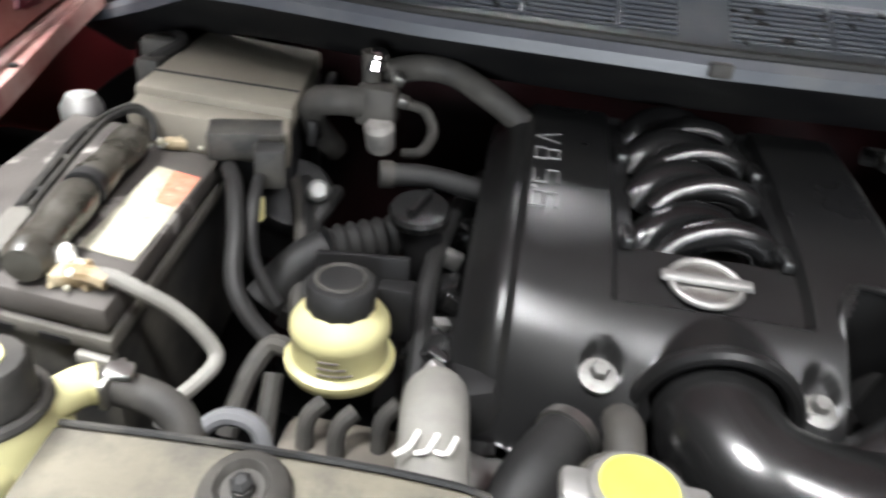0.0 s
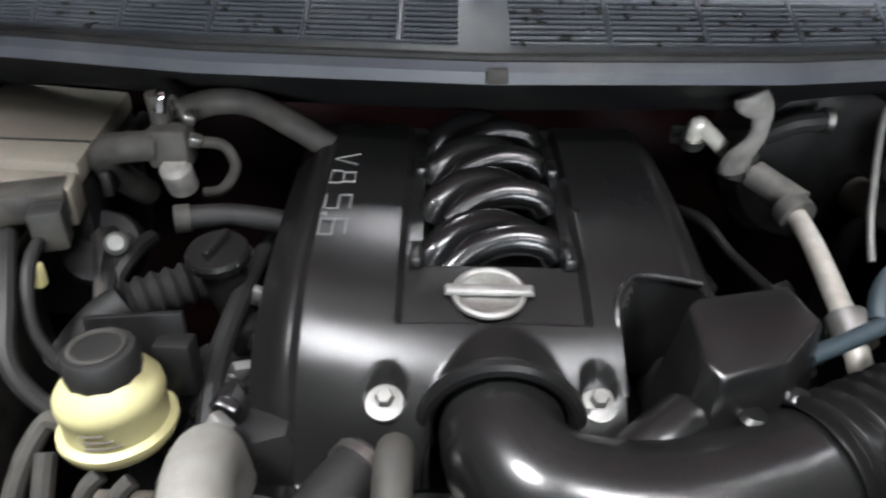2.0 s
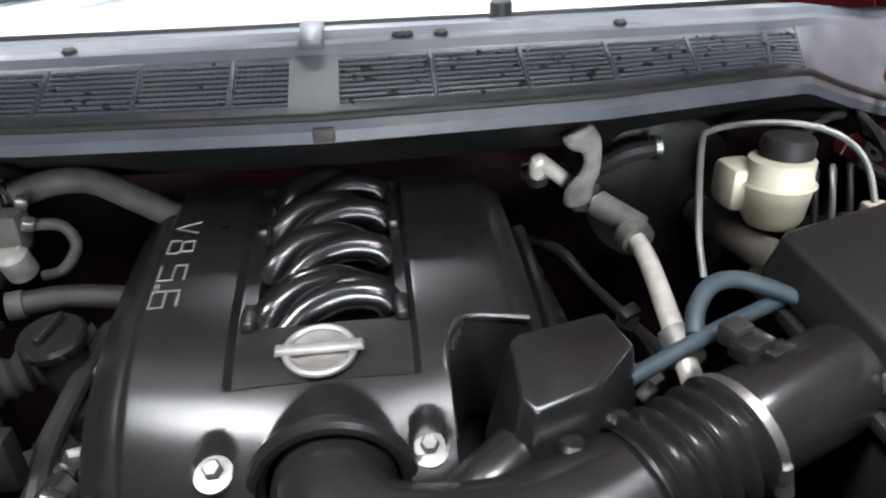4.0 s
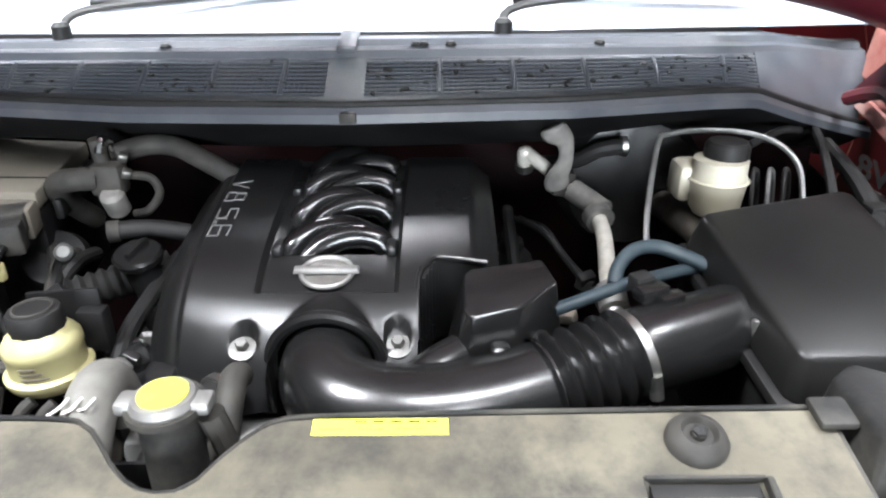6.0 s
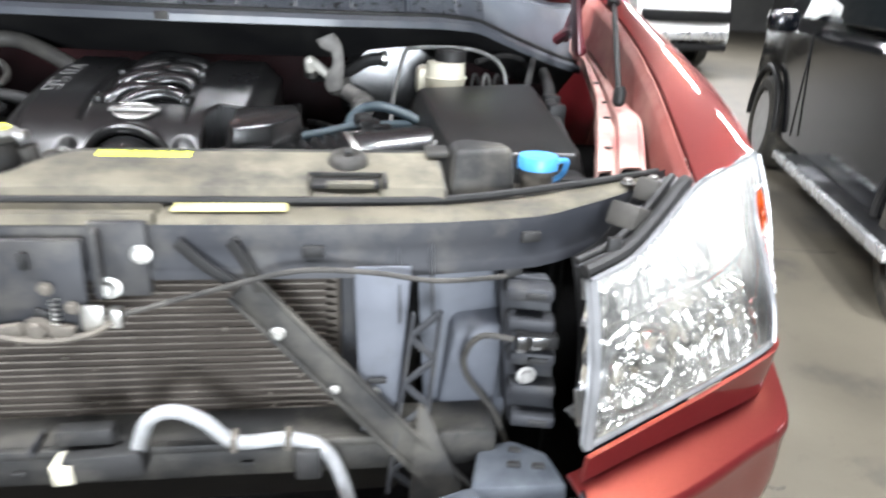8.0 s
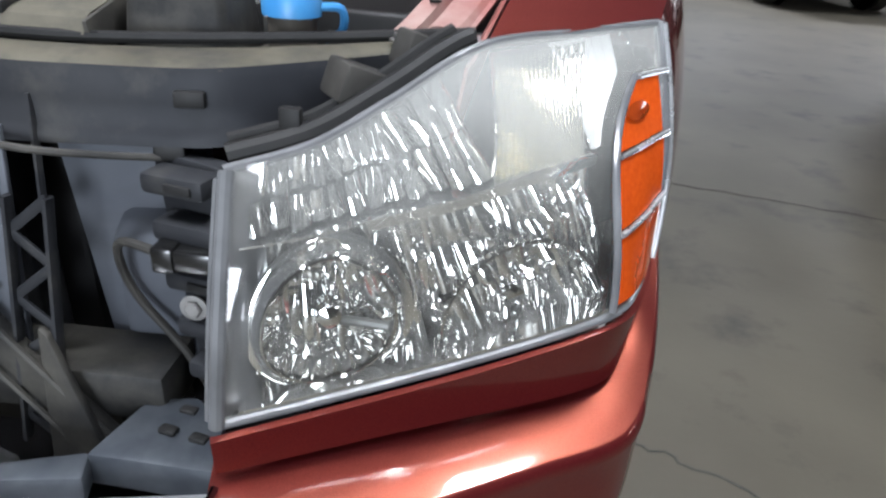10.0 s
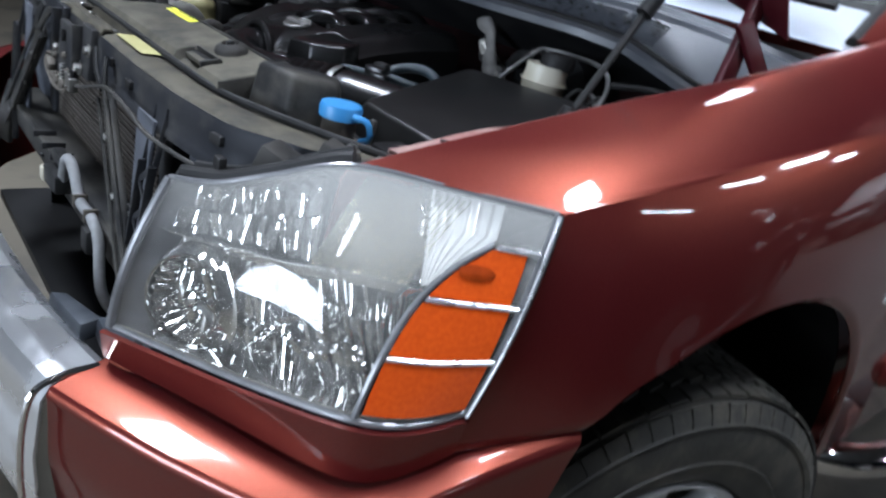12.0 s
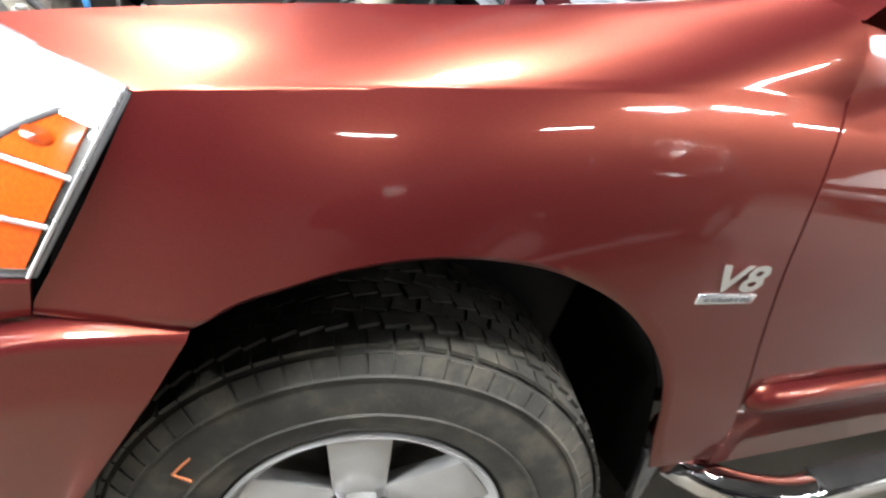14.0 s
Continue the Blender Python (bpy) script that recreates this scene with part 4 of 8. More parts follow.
def condenser():
    t = thing("condenser", "dirty aluminium condenser with bent fins", "condenser")
    x0, x1, z0, z1, y = -0.30, 0.295, 0.745, 1.005, 0.055
    part("fin_core", box(((x0 + x1) / 2, y + 0.006, (z0 + z1) / 2), (x1 - x0, 0.012, z1 - z0), 0), "core", t, "grey-brown crushed fins", auto=0)
    rng = random.Random(7)
    n = 27
    bar = bmesh.new()
    bmesh.ops.create_cube(bar, size=1)
    bmesh.ops.scale(bar, vec=(x1 - x0, 0.016, 0.0024), verts=bar.verts)
    me = bpy.data.meshes.new("cooling_tube")
    bar.to_mesh(me)
    bar.free()
    me.materials.append(M["core_bar"])
    for i in range(n):
        o = new("cooling_tube", me)
        o.parent = t
        o.matrix_basis = pose((x0 + x1) / 2, y + 0.0062 + rng.uniform(-0.0012, 0.0012), lerp(z0 + 0.004, z1 - 0.004, i / (n - 1)), 0, rng.uniform(-0.12, 0.12), 0)
    # folded fins between the tubes: a zigzag strip in each gap
    fins = bmesh.new()
    for i in range(n - 1):
        za, zb = lerp(z0 + 0.004, z1 - 0.004, i / (n - 1)), lerp(z0 + 0.004, z1 - 0.004, (i + 1) / (n - 1))
        prev = None
        m = 150
        for k in range(m + 1):
            x = lerp(x0, x1, k / m) + rng.uniform(-0.0006, 0.0006)
            yy = y + 0.001 + 0.004 * rng.random() ** 3
            a = fins.verts.new((x, yy, za if k % 2 else zb))
            b = fins.verts.new((x, yy + 0.01, za if k % 2 else zb))
            if prev:
                fins.faces.new((prev[0], a, b, prev[1]))
            prev = (a, b)
    tagged(part("fin_pack", fins, "core", t, auto=0), kind="stuff")
    for x in (x0 - 0.008, x1 + 0.008):
        part("header_tank", tube([(x, y + 0.008, z0 - 0.01), (x, y + 0.008, z1 + 0.01)], 0.010, 14, 2), "core_bar", t)
    # serrated tube ends
    for i in range(n):
        z = lerp(z0 + 0.004, z1 - 0.004, i / (n - 1))
        part("tube_end", box((x1 + 0.004, y - 0.001, z), (0.012, 0.012, 0.004), 0), "core_bar", t)
    for k in range(70):
        x, z = rng.uniform(x0, x1), rng.uniform(z0, z1)
        if k < 36:
            part("debris", box((x, y - 0.004, z), (rng.uniform(0.002, 0.006), 0.003, rng.uniform(0.002, 0.007)), 0, (0, rng.uniform(0, 90), 0)), "core_bar", t)


condenser()


def hood_latch():
    t = thing("hood_latch", "greasy grey steel hood latch with its release lever", "hood latch")
    for x0, x1, bx, mx in ((-0.108, -0.056, -0.095, -0.065), (0.054, 0.112, 0.105, 0.071)):
        p = part("mounting_bracket", hexa([(x0, -0.004, 0.985), (x1, -0.004, 0.985), (x1, 0.012, 0.985), (x0, 0.012, 0.985)],
                                          [(x0, 0.002, 1.066), (x1, 0.002, 1.066), (x1, 0.014, 1.066), (x0, 0.014, 1.066)], 0.003), "support", t, "dusty steel bracket plate")
        part("flange", box(((x0 + x1) / 2 + (0.018 if bx < 0 else -0.018), -0.008, 1.025), (0.006, 0.016, 0.075), 0.002), "support", p)
        bolt((bx, 0.0, 1.032), 0.007, 0.008, "steel", p, normal=(0, -1, 0.1))
        bolt((mx, -0.004, 0.996), 0.008, 0.010, "steel", p, normal=(0, -1, 0.1))
    part("latch_plate", hexa([(-0.045, -0.012, 0.945), (0.05, -0.012, 0.945), (0.045, 0.0, 0.945), (-0.04, 0.0, 0.945)],
                             [(-0.05, -0.006, 1.05), (0.05, -0.006, 1.05), (0.05, 0.006, 1.05), (-0.05, 0.006, 1.05)], 0.004), "support", t, "dark greasy latch plate")
    part("striker_slot", box((-0.005, -0.011, 1.03), (0.009, 0.006, 0.02), 0.002), "rubber", t)
    part("hook", tube([(-0.07, -0.016, 0.985), (-0.075, -0.018, 0.965), (-0.04, -0.02, 0.952), (0.005, -0.022, 0.945), (0.05, -0.02, 0.95), (0.075, -0.018, 0.965)], 0.004, 8, 5, flat=1.8), "brown", t, "worn steel hook")
    bolt((0.0, -0.016, 0.955), 0.010, 0.009, "brown", t, normal=(0, -1, 0))
    for c, sz, r in (((-0.062, -0.018, 0.966), (0.03, 0.014, 0.022), 25), ((-0.028, -0.018, 0.955), (0.03, 0.012, 0.016), -10), ((0.024, -0.018, 0.953), (0.026, 0.012, 0.018), 12)):
        part("catch", box(c, sz, 0.005, (0, r, 0)), "brown", t)
    part("plate_hole", box((0.004, -0.0135, 0.972), (0.016, 0.004, 0.010), 0.002, (0, 20, 0)), "rubber", t)
    for x, z in ((-0.046, 0.985), (0.035, 0.978), (0.012, 1.0)):
        bolt((x, -0.013, z), 0.005, 0.005, "brown", t, normal=(0, -1, 0))
    part("lever", join(box((0.055, -0.018, 0.968), (0.022, 0.005, 0.03), 0.002), box((0.078, -0.016, 0.968), (0.012, 0.014, 0.022), 0.002)), "steel", t)
    part("spring", tube([(0.02 + 0.004 * math.cos(k), -0.018 + 0.004 * math.sin(k), 0.99 - 0.0009 * k) for k in range(0, 40)], 0.0009, 5, 0), "steel", t)
    part("release_cable", tube([(0.081, -0.012, 0.968), (0.141, -0.012, 0.985), (0.218, -0.016, 1.008), (0.276, -0.018, 1.020), (0.348, -0.014, 1.014), (0.415, -0.008, 1.001), (0.495, 0.02, 0.992), (0.53, 0.05, 0.985)], 0.0032, 8, 6), "rubber_grey", t, "thin grey cable")


hood_latch()


def brace(side):
    t = thing("support_brace", "grey plastic diagonal brace with two bolts", "brace", "front braces")
    s = side
    a, b = Vector((s * 0.205, -0.004, 0.995)), Vector((s * 0.47, -0.03, 0.70))
    d = (b - a).normalized()
    n = Vector((d.z, 0, -d.x)) * s
    w = 0.018
    part("bar", hexa([a - n * w, a + n * w, a + n * w + Vector((0, 0.012, 0)), a - n * w + Vector((0, 0.012, 0))],
                     [b - n * w, b + n * w, b + n * w + Vector((0, 0.012, 0)), b - n * w + Vector((0, 0.012, 0))], 0.003), "black_dusty", t)
    for k in (-1, 1):
        part("edge_rib", tube([a + n * w * k + Vector((0, -0.004, 0)), b + n * w * k + Vector((0, -0.004, 0))], 0.003, 6, 1), "black_dusty", t)
    part("prong", tube([(s * 0.142, 0.0, 1.045), (s * 0.17, -0.006, 1.02), (s * 0.20, -0.006, 0.998)], 0.0035, 6, 4, flat=2), "black_dusty", t)
    part("prong", tube([(s * 0.196, 0.0, 1.045), (s * 0.213, -0.006, 1.02), (s * 0.225, -0.006, 0.99)], 0.0035, 6, 4, flat=2), "black_dusty", t)
    for x, y, z in ((0.241, -0.007, 0.938), (0.303, -0.012, 0.868)):
        bolt((s * x, y, z), 0.006, 0.006, "steel", t, normal=(0, -1, 0))


brace(1)
brace(-1)


def truss(side):
    t = thing("grille_bracket", "grey plastic truss bracket with open triangles", "bracket", "grille brackets")
    s = side
    part("plate", hexa([(s * 0.335, -0.004, 0.765), (s * 0.372, -0.004, 0.765), (s * 0.372, 0.004, 0.765), (s * 0.335, 0.004, 0.765)],
                       [(s * 0.325, 0.006, 1.012), (s * 0.39, 0.006, 1.012), (s * 0.39, 0.012, 1.012), (s * 0.325, 0.012, 1.012)], 0.002), "support_light", t)
    # rails and zigzag of the truss
    A, B = (Vector((s * 0.392, -0.006, 0.96)), Vector((s * 0.366, -0.02, 0.72))), (Vector((s * 0.424, -0.004, 0.96)), Vector((s * 0.402, -0.02, 0.72)))
    for p, q in (A, B):
        part("truss_rail", tube([p, q], 0.003, 6, 1, flat=2.2), "support", t)
    n = 8
    for i in range(n):
        f, g = i / n, (i + 1) / n
        p = A[0].lerp(A[1], f) if i % 2 else B[0].lerp(B[1], f)
        q = B[0].lerp(B[1], g) if i % 2 else A[0].lerp(A[1], g)
        part("truss_web", tube([p, q], 0.0024, 6, 1, flat=2), "support", t)
    # cross rib and its two uprights
    part("rib", tube([(s * 0.315, 0.012, 1.036), (s * 0.449, 0.03, 1.035)], 0.0022, 6, 1, flat=2), "support", t)
    for x in (0.374, 0.412):
        part("rib", tube([(s * x, 0.018, 1.036), (s * (x + 0.004), 0.0, 0.945)], 0.0022, 6, 1, flat=2), "support", t)
    part("slot", box((s * 0.352, -0.006, 0.872), (0.022, 0.004, 0.007), 0.001), "rubber", t)
    bolt((s * 0.347, -0.006, 0.855), 0.006, 0.006, "steel", t, normal=(0, -1, 0))
    part("lower_wing", hexa([(s * 0.392, -0.03, 0.70), (s * 0.47, -0.05, 0.70), (s * 0.47, -0.04, 0.70), (s * 0.392, -0.02, 0.70)],
                            [(s * 0.400, -0.02, 0.845), (s * 0.41, -0.024, 0.84), (s * 0.41, -0.016, 0.84), (s * 0.40, -0.012, 0.845)], 0.002), "black_dusty", t)


truss(1)
truss(-1)


def lamp_bracket():
    t = thing("headlight_bracket", "dusty black slotted headlight mounting bracket", "bracket")
    part("plate", hexa([(0.52, 0.02, 0.79), (0.578, 0.005, 0.79), (0.578, 0.025, 0.79), (0.52, 0.04, 0.79)],
                       [(0.495, 0.03, 0.995), (0.556, 0.015, 0.99), (0.556, 0.035, 0.99), (0.495, 0.05, 0.995)], 0.003), "support", t)
    for i, z in enumerate((0.805, 0.85, 0.895, 0.94, 0.98)):
        k = (z - 0.79) / 0.2
        part("ridge", box((lerp(0.550, 0.528, k), 0.006, z), (0.056, 0.03, 0.018), 0.005, (0, 0, -12)), "support", t)
        if i % 2 == 0:
            part("slot", box((lerp(0.553, 0.532, k), -0.010, z), (0.024, 0.006, 0.008), 0.002, (0, 0, -12)), "rubber", t)
    bolt((0.532, -0.004, 0.872), 0.008, 0.006, "alu", t, normal=(0, -1, 0))
    part("connector", join(box((0.545, -0.014, 0.925), (0.034, 0.02, 0.018), 0.003), box((0.52, -0.012, 0.925), (0.018, 0.026, 0.022), 0.003)), "black_gloss", t)
    part("wire", tube([(0.51, -0.01, 0.925), (0.475, 0.0, 0.925), (0.46, 0.02, 0.89), (0.467, 0.03, 0.85), (0.503, 0.03, 0.798), (0.529, 0.03, 0.739)], 0.004, 8, 6), "rubber_grey", t)


lamp_bracket()


def bumper_bracket():
    t = thing("bumper_bracket", "bare galvanised bumper mounting bracket with square holes", "bracket")
    part("top_plate", hexa([(0.456, -0.078, 0.735), (0.575, -0.085, 0.735), (0.562, -0.03, 0.735), (0.526, 0.002, 0.735), (0.478, -0.002, 0.735)],
                           [(0.458, -0.075, 0.766), (0.572, -0.082, 0.770), (0.560, -0.03, 0.776), (0.524, 0.0, 0.774), (0.480, -0.004, 0.770)], 0.005), "galv", t)
    part("side_wing", hexa([(0.36, -0.112, 0.735), (0.47, -0.10, 0.735), (0.46, -0.066, 0.735), (0.37, -0.088, 0.735)],
                           [(0.36, -0.110, 0.756), (0.47, -0.098, 0.764), (0.46, -0.068, 0.764), (0.37, -0.09, 0.756)], 0.005), "galv", t)
    for x, y in ((0.516, -0.044), (0.523, -0.018), (0.545, -0.05)):
        part("square_hole", box((x, y, 0.7725), (0.016, 0.010, 0.005), 0.002, (-4, 0, -12)), "rubber", t)


bumper_bracket()


def lower_gear():
    t = thing("temperature_sensor_box", "grey sensor box with white end on the crossbar", "sensor")
    part("housing", box((0.05, -0.03, 0.795), (0.085, 0.03, 0.032), 0.004, (0, -4, 0)), "black_dusty", t)
    part("end_cap", box((0.008, -0.032, 0.789), (0.022, 0.031, 0.026), 0.003, (0, -4, 0)), "white_tank", t, "white plastic end")
    part("mount", box((0.03, -0.02, 0.825), (0.06, 0.02, 0.02), 0.003), "black_dusty", t)
    h = thing("wiring_conduit", "pale grey corrugated wiring conduit looped over the crossbar", "conduit")
    part("conduit", tube([(0.082, -0.03, 0.80), (0.099, -0.03, 0.845), (0.126, -0.03, 0.857), (0.158, -0.03, 0.843), (0.19, -0.03, 0.813), (0.252, -0.03, 0.813), (0.294, -0.03, 0.792), (0.319, -0.03, 0.717), (0.32, 0.0, 0.66)], 0.0085, 12, 8), "conduit", h)
    for x, z in ((0.19, 0.814), (0.25, 0.814)):
        part("clip", box((x, -0.03, z), (0.008, 0.022, 0.022), 0.003), "brown", h)
    part("plug", box((0.272, -0.035, 0.785), (0.03, 0.022, 0.04), 0.004), "rubber", h)


lower_gear()


def shroud():
    t = thing("radiator_shroud", "dust-covered grey plastic radiator top cover", "radiator cover")

    def rear(x):
        return curve(x, [(-0.40, 0.158), (-0.29, 0.164), (-0.172, 0.163), (-0.15, 0.152), (-0.12, 0.118), (-0.095, 0.100), (-0.06, 0.101), (-0.038, 0.130), (-0.012, 0.157), (0.02, 0.164), (0.425, 0.170), (0.44, 0.170)])

    def zt(y):
        return 1.084 + (y - 0.07) * 0.21

    def fn(u, v):
        x = lerp(-0.40, 0.432, u)
        y = lerp(0.068, rear(x), v)
        z = zt(y) - 0.012 * (1 - ease(v, 0, 0.08)) - 0.006 * ease(v, 0.93, 1.0)
        if 0.274 < x < 0.36 and 0.072 < y < 0.10:
            z -= 0.014
        return Vector((x, y, z))
    part("cover", sheet(fn, 130, 16, 0.0025), "shroud", t)
    part("rear_lip", sheet(lambda u, v: (lerp(-0.40, 0.432, u), rear(lerp(-0.40, 0.432, u)) + 0.002 * v, zt(rear(lerp(-0.40, 0.432, u))) - 0.004 - 0.03 * v), 130, 2, 0.002), "black_dusty", t)
    part("edge_bead", tube([(x, rear(x) - 0.001, zt(rear(x)) - 0.002) for x in [lerp(-0.40, 0.432, i / 60) for i in range(61)]], 0.0022, 6, 0), "black_dusty", t)
    part("side_lip", box((0.434, 0.12, zt(0.12) - 0.018), (0.004, 0.10, 0.034), 0.001, (12, 0, 0)), "black_dusty", t)
    part("catch_window", box((0.317, 0.094, 1.0825), (0.080, 0.018, 0.006), 0.001, (12, 0, 0)), "rubber", t, "dark latch opening")
    part("catch_tab", box((0.322, 0.0845, 1.084), (0.056, 0.010, 0.008), 0.002, (12, 0, 0)), "shroud", t)
    part("window_frame", box((0.317, 0.1035, 1.091), (0.088, 0.003, 0.006), 0.001, (12, 0, 0)), "black_dusty", t)
    part("window_frame", box((0.362, 0.087, 1.089), (0.006, 0.03, 0.01), 0.002, (12, 0, 0)), "black_dusty", t)
    for x in (0.32, -0.285):
        m = Matrix.Translation((x, 0.135, zt(0.135) - 0.002)) @ pose(0, 0, 0, 12, 0, 0)
        k = part("rubber_stop", lathe([(0.024, 0), (0.024, 0.006), (0.021, 0.012), (0.014, 0.016), (0.011, 0.011), (0.006, 0.011), (0.006, 0.015), (0.0005, 0.016)], m, 28), "rubber_grey", t, "round rubber hood stop")
        part("screw", lathe([(0.006, 0.01), (0.006, 0.018), (0.003, 0.02)], m, 6), "rubber", k)
    lb = part("caution_label", sheet(lambda u, v: (lerp(0.024, 0.131, u), lerp(0.143, 0.158, v), zt(lerp(0.143, 0.158, v)) + 0.0008), 4, 2, 0.0006), "yellow", t, "bright yellow caution strip with unreadable print")
    for i in range(5):
        part("print_bar", box((0.062 + 0.014 * i, 0.1545, zt(0.1545) + 0.0016), (0.009, 0.0016, 0.0004), 0, (12, 0, 0)), "rubber", lb)
    for i in range(3):
        part("print_bar", box((0.04 + 0.03 * i, 0.1475, zt(0.1475) + 0.0016), (0.02, 0.0010, 0.0004), 0, (12, 0, 0)), "brown", lb)


shroud()


# ---- bumper and lamp ----
BT = [(0.588, -0.158, 0.766), (0.66, -0.126, 0.767), (0.74, -0.088, 0.769), (0.83, -0.038, 0.772), (0.910, 0.010, 0.777), (0.936, 0.075, 0.797), (0.952, 0.15, 0.822), (0.965, 0.23, 0.837), (0.975, 0.293, 0.847)]


BTs = spline(BT, 6)
BI = spline([(0.578, -0.096, 0.783), (0.65, -0.064, 0.784), (0.73, -0.028, 0.786), (0.80, 0.006, 0.789), (0.868, 0.044, 0.795), (0.905, 0.10, 0.809), (0.929, 0.155, 0.830), (0.947, 0.235, 0.845), (0.965, 0.297, 0.853)], 6)


def pick(line, t):
    n = len(line) - 1
    i = min(int(t * n), n - 1)
    return line[i].lerp(line[i + 1], t * n - i)


def bumper():
    t = thing("front_bumper", "dark red and chrome front bumper", "bumper")

    def red(u, v):
        a, b = pick(BI, u), pick(BTs, u)
        c, d = pick(BTs, max(0, u - 0.02)), pick(BTs, min(1, u + 0.02))
        out = Vector((d.y - c.y, c.x - d.x, 0)).normalized()
        if v < 0.3:
            a = a - out * 0.018
            return a.lerp(b, v / 0.3) + Vector((0, 0, 0.003 * math.sin(math.pi * v / 0.3)))
        w = (v - 0.3) / 0.7
        p = b + out * (0.005 * ease(w, 0, 0.02) + 0.012 * ease(w, 0, 0.35) - 0.05 * w) + Vector((0, 0, -0.004 * ease(w, 0, 0.02) - 0.32 * w))
        p.y -= 0.10 * w * ease(u, 0.75, 1.0)
        return p
    part("corner_cover", sheet(red, 64, 80, 0.004), "red", t, "dark red painted corner section", auto=50)

    def chrome(u, v):
        x = lerp(-0.578, 0.578, u)
        y = -0.215 + 0.062 * (abs(x) / 0.58) ** 2.2
        pts = [(0.085, 0.735), (0.06, 0.76), (0.015, 0.768), (0.0, 0.762), (-0.012, 0.74), (-0.02, 0.66), (-0.015, 0.56), (0.02, 0.48)]
        i = min(int(v * 7), 6)
        k = v * 7 - i
        return Vector((x, y + lerp(pts[i][0], pts[i + 1][0], k), lerp(pts[i][1], pts[i + 1][1], k)))
    part("chrome_bar", sheet(chrome, 48, 28, 0.003), "chrome_dusty", t, "smeared chrome centre bar")
    part("joint_edge", tube([(0.581, -0.105, 0.778), (0.581, -0.15, 0.772), (0.585, -0.178, 0.75), (0.588, -0.188, 0.66), (0.586, -0.18, 0.52)], 0.004, 8, 5), "chrome", t)
    part("corner_cover", sheet(lambda u, v: Vector((-1, 1, 1)) * red(u, v), 30, 16, 0.004), "red", t)


bumper()

HB = spline([(0.582, -0.098, 0.832), (0.67, -0.056, 0.840), (0.78, -0.008, 0.856), (0.880, 0.038, 0.877), (0.912, 0.086, 0.880), (0.928, 0.141, 0.890)], 6)
HT = spline([(0.584, -0.044, 1.013), (0.64, -0.018, 1.028), (0.69, 0.018, 1.055), (0.752, 0.070, 1.089), (0.83, 0.143, 1.093), (0.912, 0.213, 1.097)], 6)


def lens_point(u, v, off=0.0):
    b, t = pick(HB, u), pick(HT, u)
    p = b.lerp(t, v)
    out = Vector((0.25 + 0.75 * u ** 2, -1 + 0.75 * u ** 2, 0.12)).normalized()
    return p + out * (0.022 * math.sin(math.pi * v) * (0.5 + 0.5 * math.sin(math.pi * min(1, u * 1.1))) + off)


